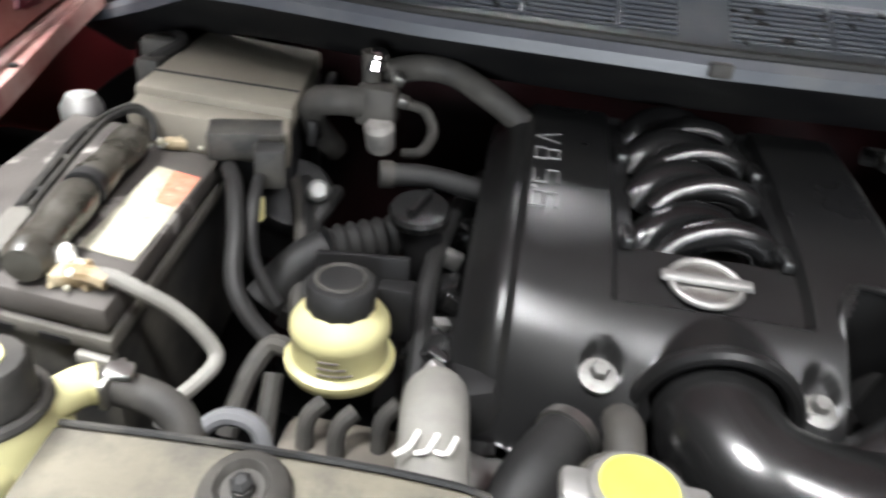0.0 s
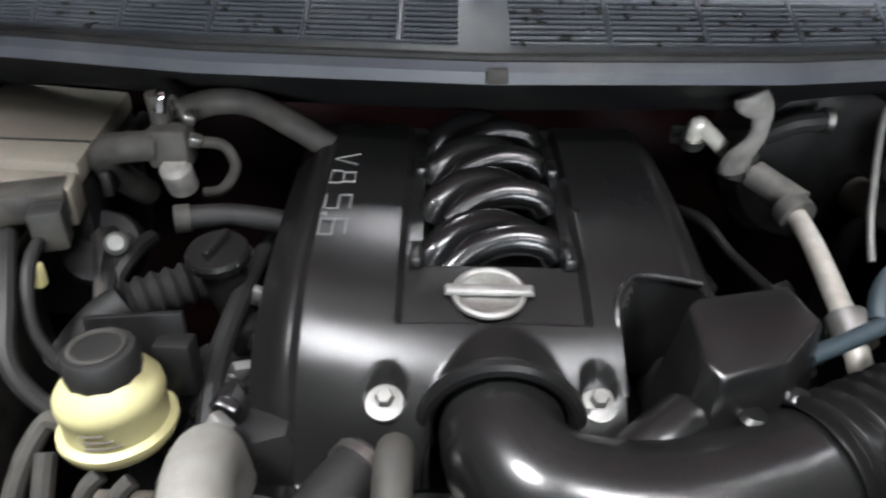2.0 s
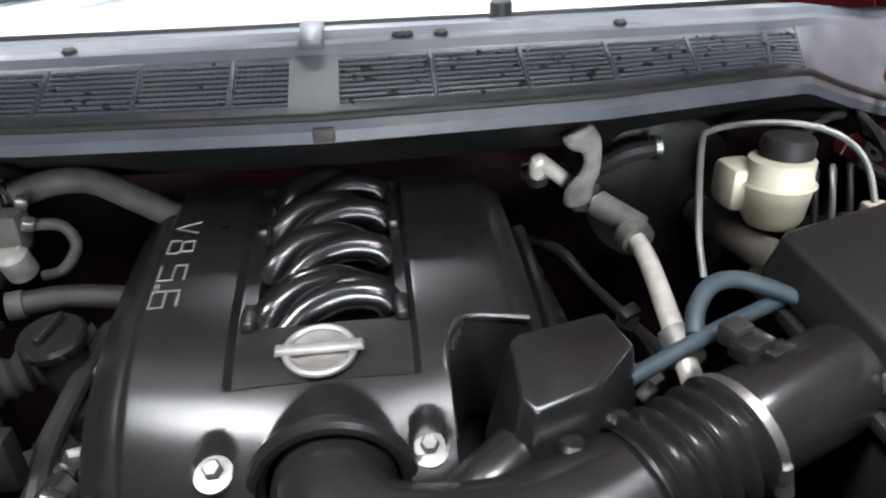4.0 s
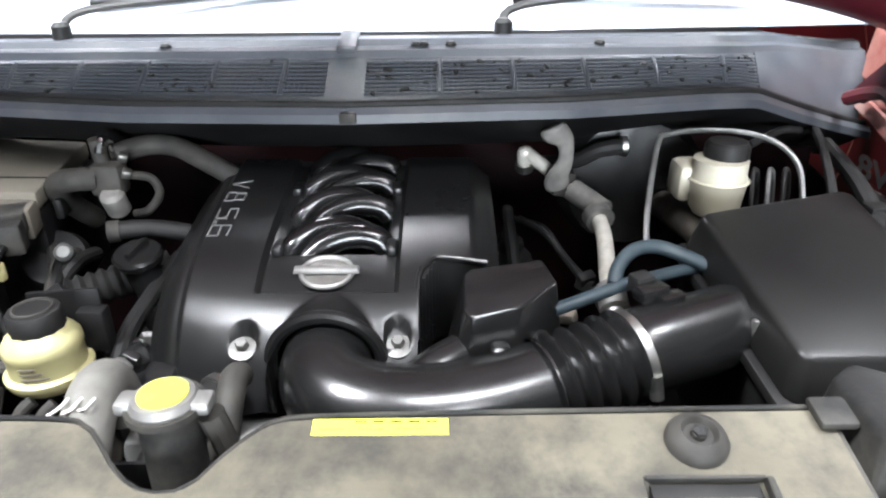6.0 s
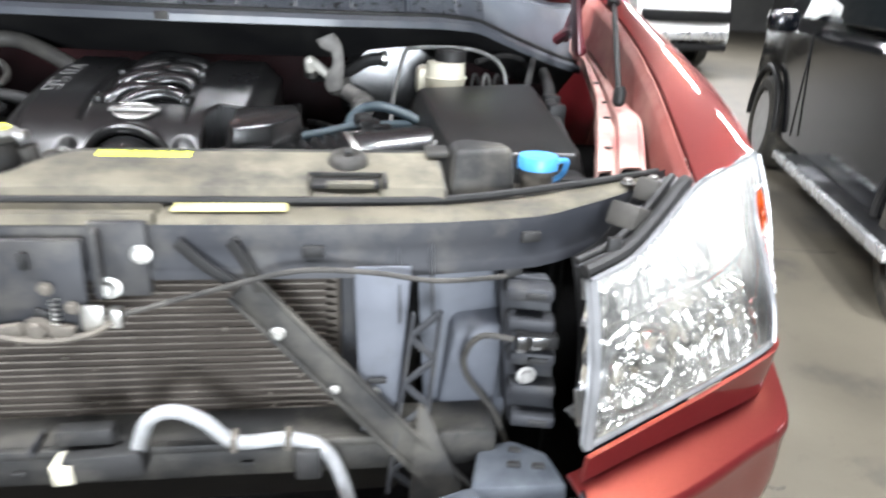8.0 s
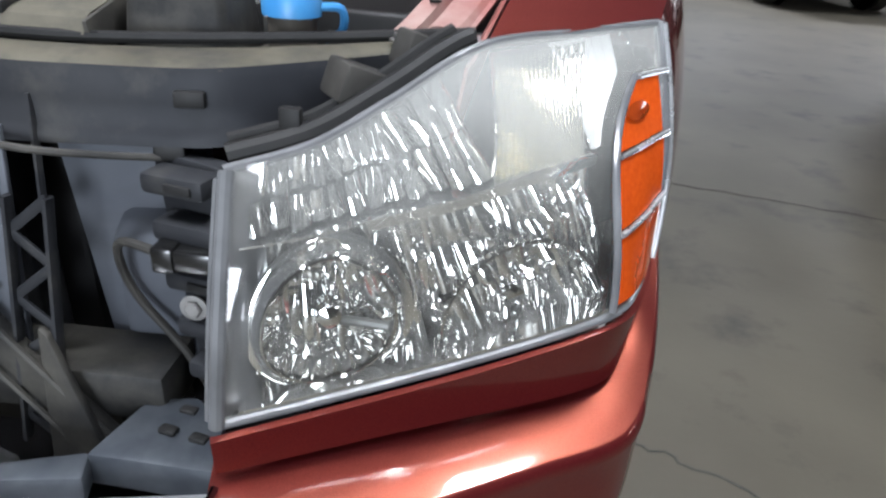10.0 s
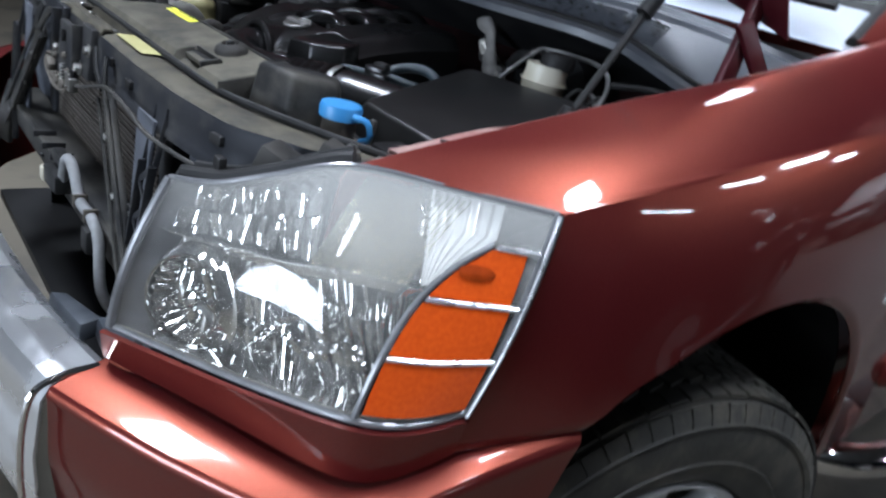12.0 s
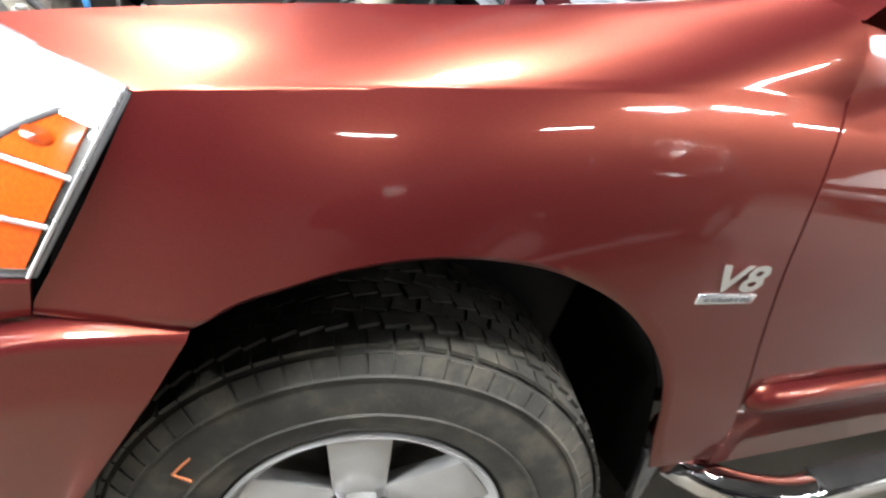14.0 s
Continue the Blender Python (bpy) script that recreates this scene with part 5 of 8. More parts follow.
def headlight():
    t = thing("headlight", "clear headlight with chrome reflectors and amber side marker", "headlight")
    ln = part("lens", sheet(lens_point, 40, 24, 0.002), "lens", t, "slightly hazed clear plastic lens")
    ln.visible_shadow = False

    # the grey frame round the lens
    def rim(name, fn, n, r, material="frame_grey"):
        return part(name, tube([fn(i / n) for i in range(n + 1)], r, 10, 0), material, t)
    rim("lower_frame", lambda k: lens_point(k, 0, -0.004), 40, 0.0045)
    rim("upper_frame", lambda k: lens_point(k, 1, -0.004), 40, 0.004)
    rim("inner_frame", lambda k: lens_point(0, k, -0.003) + Vector((0.002, 0, 0)), 12, 0.006)
    rim("outer_frame", lambda k: lens_point(1, k, -0.003), 16, 0.0055)
    part("housing_side", sheet(lambda u, v: lens_point(0, lerp(0.02, 0.97, u)) + Vector((-0.005 + 0.008 * v, 0.002 + 0.025 * v, 0)), 10, 4, 0.003), "frame_grey", t, "pale grey lamp body side")
    part("backing", sheet(lambda u, v: lens_point(lerp(0.09, 1, u), v, -0.075), 16, 10, 0.003), "black", t)
    part("roof", sheet(lambda u, v: lens_point(lerp(0.06, 1, u), 1.0, -0.006 - 0.05 * v), 24, 6, 0.003), "frame_grey", t, "dusty lamp top")
    part("floor_panel", sheet(lambda u, v: lens_point(lerp(0.05, 1, u), 0.015, -0.004 - 0.07 * v) + Vector((0, 0, 0.004)), 24, 6, 0.002), "reflector", t)
    part("inner_wall", sheet(lambda u, v: lens_point(0.014, u, -0.003) + Vector((0.02 * v, 0.055 * v, 0)), 10, 6, 0.002), "frame_grey", t)

    # the ledge that parts the lower reflectors from the turn lamp
    def ledge(u):
        return curve(u, [(0, 0.695), (0.3, 0.66), (0.5, 0.60), (0.76, 0.565)])
    rng = random.Random(11)
    # low beam: a round fluted bowl in a broad bright collar
    uc, vc, ru, rv, flutes = 0.19, 0.325, 0.103, 0.262, 22

    def around(a, k, off):
        return lens_point(min(0.97, max(0.02, uc + ru * k * math.cos(a))), min(0.97, max(0.02, vc + rv * k * math.sin(a))), off)
    def bowl(u, v):
        return around(2 * math.pi * u, v, -0.016 - 0.052 * (1 - v ** 2) - 0.0055 * v * abs(math.sin(math.pi * u * flutes)))
    bw = part("low_beam_reflector", sheet(bowl, flutes * 6, 9, 0.0), "reflector", t, "fluted chrome bowl")
    # stepped upper fan of vertical flutes over a plain lower half
    for k in range(9):
        a0, a1 = radians(28 + 14 * k), radians(28 + 14 * (k + 0.86))
        o = rng.uniform(-0.004, 0.004)
        part("fan_facet", hexa([around(a0, 0.45, -0.05), around(a1, 0.45, -0.052), around(a1, 0.93, -0.030 + o), around(a0, 0.93, -0.026 - o)],
                               [around(a0, 0.45, -0.06), around(a1, 0.45, -0.06), around(a1, 0.93, -0.04), around(a0, 0.93, -0.04)], 0), "reflector", bw, auto=0)
    bm = Matrix.Translation(around(0, 0, -0.045)) @ Vector((0.35, -1, 0.1)).to_track_quat("Z", "Y").to_matrix().to_4x4()
    part("bulb_shield", lathe([(0.0005, 0.024), (0.009, 0.021), (0.014, 0.010), (0.015, -0.02)], bm, 20), "chrome", bw)
    part("bulb_arm", tube([around(3.9, 0.1, -0.032), around(-0.55, 0.5, -0.030), around(-0.45, 0.95, -0.022)], 0.004, 8, 4), "pipe_grey", bw)
    part("trim_ring", tube([around(2 * math.pi * i / 48, 1.0, -0.012) for i in range(49)], 0.0018, 8, 0), "chrome", bw)
    part("collar", sheet(lambda u, v: around(2 * math.pi * u, lerp(1.02, 1.30, v), -0.016 - 0.010 * v - 0.004 * math.sin(math.pi * v)), 64, 4, 0.0), "reflector", bw, "broad bright collar")
    # high beam: half a dome standing on the lamp's floor
    def dome(u, v):
        a = math.pi * u
        step = -0.007 * math.floor(v * 4) / 4
        return lens_point(0.49 + 0.142 * v * math.cos(a), 0.045 + 0.325 * v * math.sin(a), -0.018 - 0.045 * (1 - v ** 2) + step - 0.006 * v * abs(math.sin(math.pi * u * 12 + 1.3 * math.floor(v * 4))))
    hb = part("high_beam_reflector", sheet(dome, 96, 16, 0.0), "reflector", t, "fluted chrome half dome")
    bm = Matrix.Translation(lens_point(0.485, 0.16, -0.05)) @ Vector((0.35, -1, 0.1)).to_track_quat("Z", "Y").to_matrix().to_4x4()
    part("bulb_shield", lathe([(0.0005, 0.020), (0.008, 0.018), (0.013, 0.008), (0.014, -0.02)], bm, 20), "chrome", hb)
    part("trim_ring", tube([lens_point(0.49 + 0.145 * math.cos(math.pi * i / 32), 0.045 + 0.33 * math.sin(math.pi * i / 32), -0.019) for i in range(33)], 0.0015, 8, 0), "chrome", hb)

    # upright facets between and round the bowls
    nf = 22
    tilt = [(rng.uniform(-0.016, 0.016), rng.uniform(-0.018, 0.018), rng.uniform(0.0035, 0.008)) for _ in range(nf + 1)]

    def facets(u, v):
        k = u * nf
        i = min(int(k), nf - 1)
        c = k - i - 0.5
        uu = lerp(0.035, 0.77, u)
        step = math.floor(v * 2.999)
        a, b, sag = tilt[(i + 7 * step) % nf]
        return lens_point(uu, lerp(0.03, ledge(uu) - 0.012, v), -0.040 + a * c + b * (v * 3 - step - 0.5) + sag * (1 - 4 * c * c))
    part("facet_panel", sheet(facets, nf * 8, 15, 0.0), "reflector", t, "upright chrome flutes")
    part("divider", sheet(lambda u, v: lens_point(lerp(0.02, 0.77, u), ledge(lerp(0.02, 0.77, u)), -0.016 - 0.024 * v), 30, 4, 0.0015), "reflector", t)
    part("divider_lip", sheet(lambda u, v: lens_point(lerp(0.28, 0.77, u), ledge(lerp(0.28, 0.77, u)) - 0.005 - 0.045 * v, -0.0165 - 0.006 * v), 24, 3, 0.0015), "reflector", t)
    # turn lamp: upright stepped blocks on both sides of a slanting ribbed window
    cells = [(lerp(0.03, 0.52, i / 13), lerp(0.03, 0.52, (i + 0.93) / 13)) for i in range(13)] + [(0.735 + 0.022 * i, 0.755 + 0.022 * i) for i in range(4)]
    for u0, u1 in cells:
        lo = ledge(u0) + 0.015
        rows = 2
        for r in range(rows):
            v0, v1 = lerp(lo, 0.97, r / rows), lerp(lo, 0.97, (r + 0.95) / rows)
            o = [-0.032 + rng.uniform(-0.010, 0.010) for _ in range(4)]
            part("step_facet", sheet(lambda u, v: lens_point(lerp(u0, u1, u), lerp(v0, v1, v), lerp(lerp(o[0], o[1], u), lerp(o[3], o[2], u), v) + 0.016 * u * (1 - u) + 0.004 * v * (1 - v)), 6, 3, 0.0), "reflector", t)
    part("ribbed_optic", sheet(lambda u, v: lens_point(lerp(0.505, 0.73, u) + 0.12 * v, lerp(0.60 - 0.04 * u, 0.955, v), -0.022 + 0.0045 * math.sin(u * 2 * math.pi * 20)), 240, 6, 0.0), "optic", t, "ribbed clear turn lamp window")
    # amber side marker in three panes with chrome bars
    VL = lambda v: curve(v, [(0, 0.615), (0.25, 0.685), (0.5, 0.755), (0.65, 0.81), (0.82, 0.89)])
    for i, (v0, v1) in enumerate(((0.05, 0.285), (0.315, 0.545), (0.575, 0.80))):
        part("amber_pane", sheet(lambda u, v: lens_point(lerp(VL(lerp(v0, v1, v)), 0.958 - 0.02 * v0, u), lerp(v0, v1, v), 0.0035), 12, 8, 0.003), "amber", t, "orange reflector pane")
    for v0 in (0.30, 0.56, 0.815):
        part("chrome_bar", tube([lens_point(lerp(VL(v0), 0.972, k / 6), v0, 0.005) for k in range(7)], 0.0026, 8, 0), "chrome_dusty", t)
    part("side_reflector", sheet(lambda u, v: lens_point(lerp(0.762, VL(lerp(0.58, 0.97, v)) + 0.01, u), lerp(0.58, 0.97, v), -0.020 + 0.002 * math.sin(u * 40)), 40, 8, 0.0), "reflector_white", t)
    part("amber_frame", tube([lens_point(VL(k / 12 * 0.82) - 0.008, 0.03 + k / 12 * 0.79, 0.003) for k in range(13)], 0.0035, 8, 0), "frame_grey", t)
    part("marker_backing", sheet(lambda u, v: lens_point(lerp(VL(v * 0.97) - 0.012, 0.985, u), lerp(0.02, 0.82, v), -0.004), 10, 10, 0.002), "black", t)
    part("marker_bulb", sheet(lambda u, v: lens_point(0.862 + 0.034 * v * math.cos(2 * math.pi * u), 0.695 + 0.035 * v * math.sin(2 * math.pi * u), 0.0062 + 0.0015 * (1 - v)), 20, 3, 0.0), "amber_dark", t, "dark bulb showing through the amber")
    part("rear_edge", tube([lens_point(0.988, k / 12, 0.005) for k in range(13)], 0.0022, 8, 0), "chrome_dusty", t)
    # black seal over the upper inner edge
    part("upper_seal", tube([lens_point(lerp(0.0, 0.59, k / 20), 1.0, -0.016) + Vector((0, 0.004, 0.006)) for k in range(21)], 0.009, 10, 0), "rubber", t)
    part("seal_lip", tube([lens_point(lerp(0.0, 0.57, k / 20), 1.0, -0.028) + Vector((-0.002, 0.008, 0.014)) for k in range(21)], 0.005, 8, 0), "rubber", t)
    part("seal_tab", box(lens_point(0.15, 1.0, -0.02) + Vector((0, 0.004, 0.018)), (0.016, 0.01, 0.022), 0.002), "rubber", t)
    part("adjuster", join(box((0.66, 0.05, 1.055), (0.05, 0.04, 0.03), 0.004, (0, 20, 35)), box((0.70, 0.09, 1.075), (0.04, 0.03, 0.03), 0.004, (0, 20, 35))), "rubber_grey", t, "dusty grey lamp mount")
    return t


headlight()


def filler_strip():
    t = thing("headlight_filler", "dark red painted strip under the headlight", "trim")

    def fn(u, v):
        p = lens_point(u, 0.0) + Vector((0.2 * u, -0.6 + 0.5 * u, 0)) * 0.010
        out = Vector((0.25 + 0.75 * u ** 2, -1 + 0.75 * u ** 2, 0)).normalized()
        return p + out * (0.003 - 0.006 * v) + Vector((0, 0, -0.006 - curve(u, [(0, 0.036), (0.3, 0.046), (0.6, 0.066), (0.75, 0.062), (0.9, 0.052), (1, 0.046)]) * v))
    part("strip", sheet(fn, 40, 12, 0.006), "red", t)
    part("mounting_tab", box((0.62, -0.02, 0.80), (0.03, 0.02, 0.012), 0.003), "black", t)


filler_strip()


# ---- cowl ----
def cowl_y(x):
    return ramp(abs(x), [(0, 0.612), (0.3, 0.632), (0.5, 0.675), (0.58, 0.71), (0.68, 0.77), (0.78, 0.835), (0.85, 0.86)])


def cowl_z(x):
    return ramp(abs(x), [(0, 1.235), (0.5, 1.235), (0.58, 1.228), (0.68, 1.19), (0.78, 1.155), (0.85, 1.135)])


def cowl():
    t = thing("cowl_cover", "grey plastic cowl cover with slotted intake grilles", "cowl cover")
    # section: front seal channel, sloping grille, rear channel up to the glass
    sec = [(-0.012, -0.012), (-0.012, 0.0), (-0.004, 0.008), (0.006, 0.006), (0.010, 0.0), (0.014, 0.004), (0.020, 0.004), (0.024, 0.010)]

    def lip(u, v):
        x = lerp(-0.85, 0.85, v)
        i = min(int(u * 7), 6)
        k = u * 7 - i
        return Vector((x, cowl_y(x) + lerp(sec[i][0], sec[i + 1][0], k), cowl_z(x) + lerp(sec[i][1], sec[i + 1][1], k)))
    part("front_channel", sheet(lip, 14, 90, 0.003), "cowl", t)
    part("hood_seal", tube([(x, cowl_y(x) + 0.002, cowl_z(x) + 0.010) for x in [lerp(-0.84, 0.84, i / 60) for i in range(61)]], 0.006, 10, 0), "rubber", t, "black rubber hood seal")
    part("seal_clip", box((0.004, 0.600, 1.232), (0.022, 0.012, 0.014), 0.002), "rubber_grey", t)
    part("front_wall", sheet(lambda u, v: (lerp(-0.84, 0.84, u), cowl_y(lerp(-0.84, 0.84, u)) + 0.004 + 0.11 * v, cowl_z(lerp(-0.84, 0.84, u)) - 0.012 - 0.065 * v), 60, 3, 0.003), "black", t)

    def slope(x, k):
        """k 0 at the seal channel, 1 at the rear channel's foot."""
        y0, z0 = cowl_y(x) + 0.024, cowl_z(x) + 0.010
        y1, z1 = ramp(abs(x), [(0, 0.725), (0.55, 0.755), (0.66, 0.83), (0.80, 0.90)]), ramp(abs(x), [(0, 1.287), (0.55, 1.283), (0.66, 1.272), (0.80, 1.25)])
        return Vector((x, lerp(y0, y1, k), lerp(z0, z1, k)))
    # frame strips round the grille openings, solid pans at the ends and the centre
    part("pan", sheet(lambda u, v: slope(lerp(-0.84, -0.60, u), v), 14, 8, 0.003), "cowl", t)
    part("pan", sheet(lambda u, v: slope(lerp(0.60, 0.84, u), v), 14, 8, 0.003), "cowl", t)
    part("centre_pan", sheet(lambda u, v: slope(lerp(-0.034, 0.020, u), v), 4, 8, 0.003), "cowl", t, "dusty centre strip")
    for k0, k1 in ((0.0, 0.12), (0.90, 1.0)):
        for xa, xb in ((-0.60, -0.034), (0.020, 0.60)):
            part("grille_frame", sheet(lambda u, v: slope(lerp(xa, xb, u), lerp(k0, k1, v)), 24, 2, 0.003), "cowl", t)
    for xa, xb in ((-0.60, -0.034), (0.020, 0.60)):
        bars = bmesh.new()
        n = 9
        for i in range(n):
            k = lerp(0.15, 0.88, i / (n - 1))
            join(bars, tube([slope(lerp(xa, xb, j / 16), k) for j in range(17)], 0.0028, 6, 0, flat=0.8))
        tagged(part("grille_louvre", bars, "cowl", t), kind="stuff")
        cross = bmesh.new()
        m = 76
        for j in range(1, m):
            x = lerp(xa, xb, j / m)
            join(cross, tube([slope(x, 0.13) + Vector((0, 0, -0.003)), slope(x, 0.89) + Vector((0, 0, -0.003))], 0.0007, 4, 0))
        tagged(part("grille_mesh", cross, "cowl", t), kind="stuff")
        for j in range(1, 6):
            x = lerp(xa, xb, j / 5.6)
            part("grille_post", tube([slope(x, 0.11), slope(x, 0.91)], 0.0042, 6, 1), "cowl", t)
        # near-black sheet added below the louvres to paint the shade between them
        part("slot_shade_sheet", sheet(lambda u, v: slope(lerp(xa, xb, u), lerp(0.06, 0.95, v)) + Vector((0, 0.004, -0.022)), 12, 3, 0.002), "void", t)
        # dead leaves and dirt caught in the slots
        rng = random.Random(3 if xa < 0 else 5)
        dirt = bmesh.new()
        for _ in range(24 if xa < 0 else 70):
            x = lerp(xa, xb, rng.random() if xa < 0 else rng.random() ** 0.8)
            p = slope(x, rng.uniform(0.1, 0.9)) + Vector((0, 0, 0.001))
            join(dirt, box(p, (rng.uniform(0.004, 0.014), rng.uniform(0.003, 0.007), 0.003), 0, (25, rng.uniform(-15, 15), rng.uniform(0, 90))))
        tagged(part("trapped_dirt", dirt, "rubber", t, auto=0), kind="stuff")

    def rear(u, v):
        x = lerp(-0.84, 0.84, v)
        p = slope(x, 1.0)
        sec2 = [(0.0, 0.0), (0.004, 0.010), (0.022, 0.013), (0.028, 0.022), (0.048, 0.024), (0.056, 0.018), (0.07, 0.02)]
        i = min(int(u * 6), 5)
        k = u * 6 - i
        return p + Vector((0, lerp(sec2[i][0], sec2[i + 1][0], k), lerp(sec2[i][1], sec2[i + 1][1], k)))
    part("rear_channel", sheet(rear, 18, 80, 0.003), "cowl", t)
    part("centre_joint", box((-0.009, 0.755, 1.305), (0.028, 0.066, 0.012), 0.003, (12, 0, 0)), "cowl", t)
    for x in (0.09, 0.14, 0.36, -0.28, 0.10):
        p = slope(x, 0.98)
        part("push_pin", lathe([(0.008, 0), (0.008, 0.003), (0.005, 0.006)], Matrix.Translation(p + Vector((0, 0.02, 0.014))), 12), "rubber", t)
    # wiper arms on the glass
    for xs in (-0.45, 0.22):
        w = thing("wiper", "black wiper arm parked low on the windscreen", "wiper", "wipers")
        part("arm", tube([(xs, 0.80, 1.318), (xs + 0.03, 0.835, 1.345), (xs + 0.25, 0.865, 1.365), (xs + 0.42, 0.875, 1.372)], 0.008, 8, 5, flat=0.6), "rubber", w)
        part("blade", tube([(xs + 0.02, 0.87, 1.352), (xs + 0.30, 0.885, 1.367), (xs + 0.58, 0.905, 1.365)], 0.006, 6, 5, flat=1.4), "rubber", w)
        part("pivot", lathe([(0.014, 0), (0.014, 0.02), (0.009, 0.026)], Matrix.Translation((xs, 0.80, 1.305)), 14), "rubber", w)


cowl()


# ---- engine ----
def cover_z(y):
    return curve(y, [(0.29, 0.985), (0.305, 1.012), (0.32, 1.037), (0.335, 1.056), (0.35, 1.071), (0.37, 1.085), (0.39, 1.095), (0.42, 1.107), (0.476, 1.121), (0.59, 1.139), (0.70, 1.149)])


def engine_cover():
    t = thing("engine_cover", "satin black plastic engine cover with intake runners", "engine cover")
    HX, HR, HZ = 0.002, 0.059, 1.033      # inlet hump axis and radius

    def top(x, y):
        """Height of the upper skin."""
        z = cover_z(y - 0.035 * (abs(x) / 0.2) ** 2 * ease(0.56 - y, 0.0, 0.24))
        # side shoulders fall away
        z -= 0.030 * ease(abs(x + 0.006), 0.165, 0.205)
        z -= 0.006 * ease(-x, 0.160, 0.168)
        # sunk panel round the runners and the badge
        inx = ease(x, -0.084, -0.078) * ease(-x, -0.078, -0.072)
        iny = ease(y, 0.385, 0.393) * ease(0.70 - y, 0.0, 0.02)
        z -= 0.009 * inx * iny
        # well of the runners
        wx = ease(x, -0.064, -0.058) * ease(-x, -0.062, -0.056)
        z -= 0.026 * wx * ease(y, 0.450, 0.460)
        # hump over the duct mouth
        dx = abs(x - HX)
        if dx < HR and y < 0.415:
            h = HZ + math.sqrt(HR * HR - dx * dx)
            h = h - 0.03 * ease(y, 0.385, 0.415)
            z = max(z, h)
        # bolt pockets
        for bx, by in ((-0.088, 0.341), (0.078, 0.344)):
            z -= min(max(z - 1.050, 0), 0.011) * ease(0.0155 - math.hypot(x - bx, min(0, by - y) * 0.9), 0, 0.003)
        return z

    xs = sorted(set([lerp(-0.206, 0.194, i / 110) for i in range(111)] + [-0.1605, -0.168, -0.084, -0.078, 0.078, 0.072, -0.064, -0.058, 0.062, 0.056, 0.1]))
    ys = sorted(set([lerp(0.300, 0.69, i / 120) for i in range(121)] + [0.385, 0.393, 0.450, 0.460]))

    def absent(x, y):
        if x > 0.099 and y < 0.402 + 0.034 * ease(x, 0.10, 0.125):
            return True
        return abs(x - HX) < HR - 0.003 and y < 0.334

    bm = bmesh.new()
    g = [[bm.verts.new((x + 0.0 * y + 0.012 * (y - 0.45) * (1 if x < 0 else -0.4) * abs(x) / 0.2 * -1, y, top(x, y))) for y in ys] for x in xs]
    for i in range(len(xs) - 1):
        for j in range(len(ys) - 1):
            if not absent((xs[i] + xs[i + 1]) / 2, (ys[j] + ys[j + 1]) / 2):
                bm.faces.new((g[i][j], g[i + 1][j], g[i + 1][j + 1], g[i][j + 1]))
    bmesh.ops.delete(bm, geom=[v for v in bm.verts if not v.link_faces], context="VERTS")
    bmesh.ops.recalc_face_normals(bm, faces=bm.faces[:])
    # walls drop from the open border
    border = [e for e in bm.edges if len(e.link_faces) == 1]
    r = bmesh.ops.extrude_edge_only(bm, edges=border)
    for v in r["geom"]:
        if isinstance(v, bmesh.types.BMVert):
            in_hump = abs(v.co.x - HX) < HR + 0.001 and 0.325 < v.co.y < 0.345
            v.co.z = (1.0 if not in_hump else v.co.z - 0.008)
            if not in_hump and v.co.y < 0.305:
                v.co.y += 0.012
                v.co.z = 0.985
    part("shell", bm, "cover", t, auto=42)
    # flange round the duct mouth
    part("mouth_flange", tube([(HX + (HR + 0.001) * math.cos(a), 0.332, HZ + (HR + 0.001) * math.sin(a)) for a in [math.pi * (k / 24 * 1.2 - 0.1) for k in range(25)]], 0.0075, 10, 0), "cover", t)
    # runners: thick tubes from either side, each diving under the next
    for y0 in (0.488, 0.560, 0.628, 0.692):
        z0 = cover_z(y0) - 0.010
        part("intake_runner", tube([(-0.060, y0 - 0.026, z0 - 0.020), (-0.050, y0 - 0.016, z0 - 0.004), (-0.026, y0 + 0.004, z0 + 0.006), (0.008, y0 + 0.020, z0 + 0.002), (0.040, y0 + 0.028, z0 - 0.016)], 0.0165, 16, 6), "runner", t)
        part("intake_runner", tube([(-0.040, y0 - 0.028, z0 - 0.022), (-0.018, y0 - 0.014, z0 - 0.006), (0.016, y0 - 0.006, z0 + 0.003), (0.046, y0 - 0.006, z0 - 0.001), (0.058, y0 - 0.008, z0 - 0.014)], 0.0155, 16, 6), "runner", t)
    for x in (-0.069, 0.066):
        for y in (0.46, 0.60):
            part("runner_tab", box((x, y, cover_z(y) - 0.006), (0.012, 0.032, 0.012), 0.003), "cover", t)
    # badge: a ring with a bar across, tilted with the surface
    bc = Vector((-0.006, 0.418, cover_z(0.418) - 0.006))
    bmx = Matrix.Translation(bc) @ pose(0, 0, 0, 14, 0, 0)
    bd = part("badge", tube([(bmx @ Vector((0.0285 * math.cos(a), 0.0255 * math.sin(a), 0.0))) for a in [2 * math.pi * k / 36 for k in range(37)]], 0.0036, 10, 0), "alu", t, "round chrome badge with a bar across")
    part("badge_disc", lathe([(0.027, -0.002), (0.027, 0.0), (0.0005, 0.001)], bmx @ Matrix.Diagonal((1, 0.9, 1, 1)), 36), "steel", bd)
    part("badge_bar", hexa([bmx @ Vector(p) for p in ((-0.038, -0.006, 0.002), (0.038, -0.006, 0.002), (0.038, 0.0055, 0.002), (-0.038, 0.0055, 0.002))],
                           [bmx @ Vector(p) for p in ((-0.036, -0.0045, 0.007), (0.036, -0.0045, 0.007), (0.036, 0.004, 0.007), (-0.036, 0.004, 0.007))], 0.001), "alu", bd)
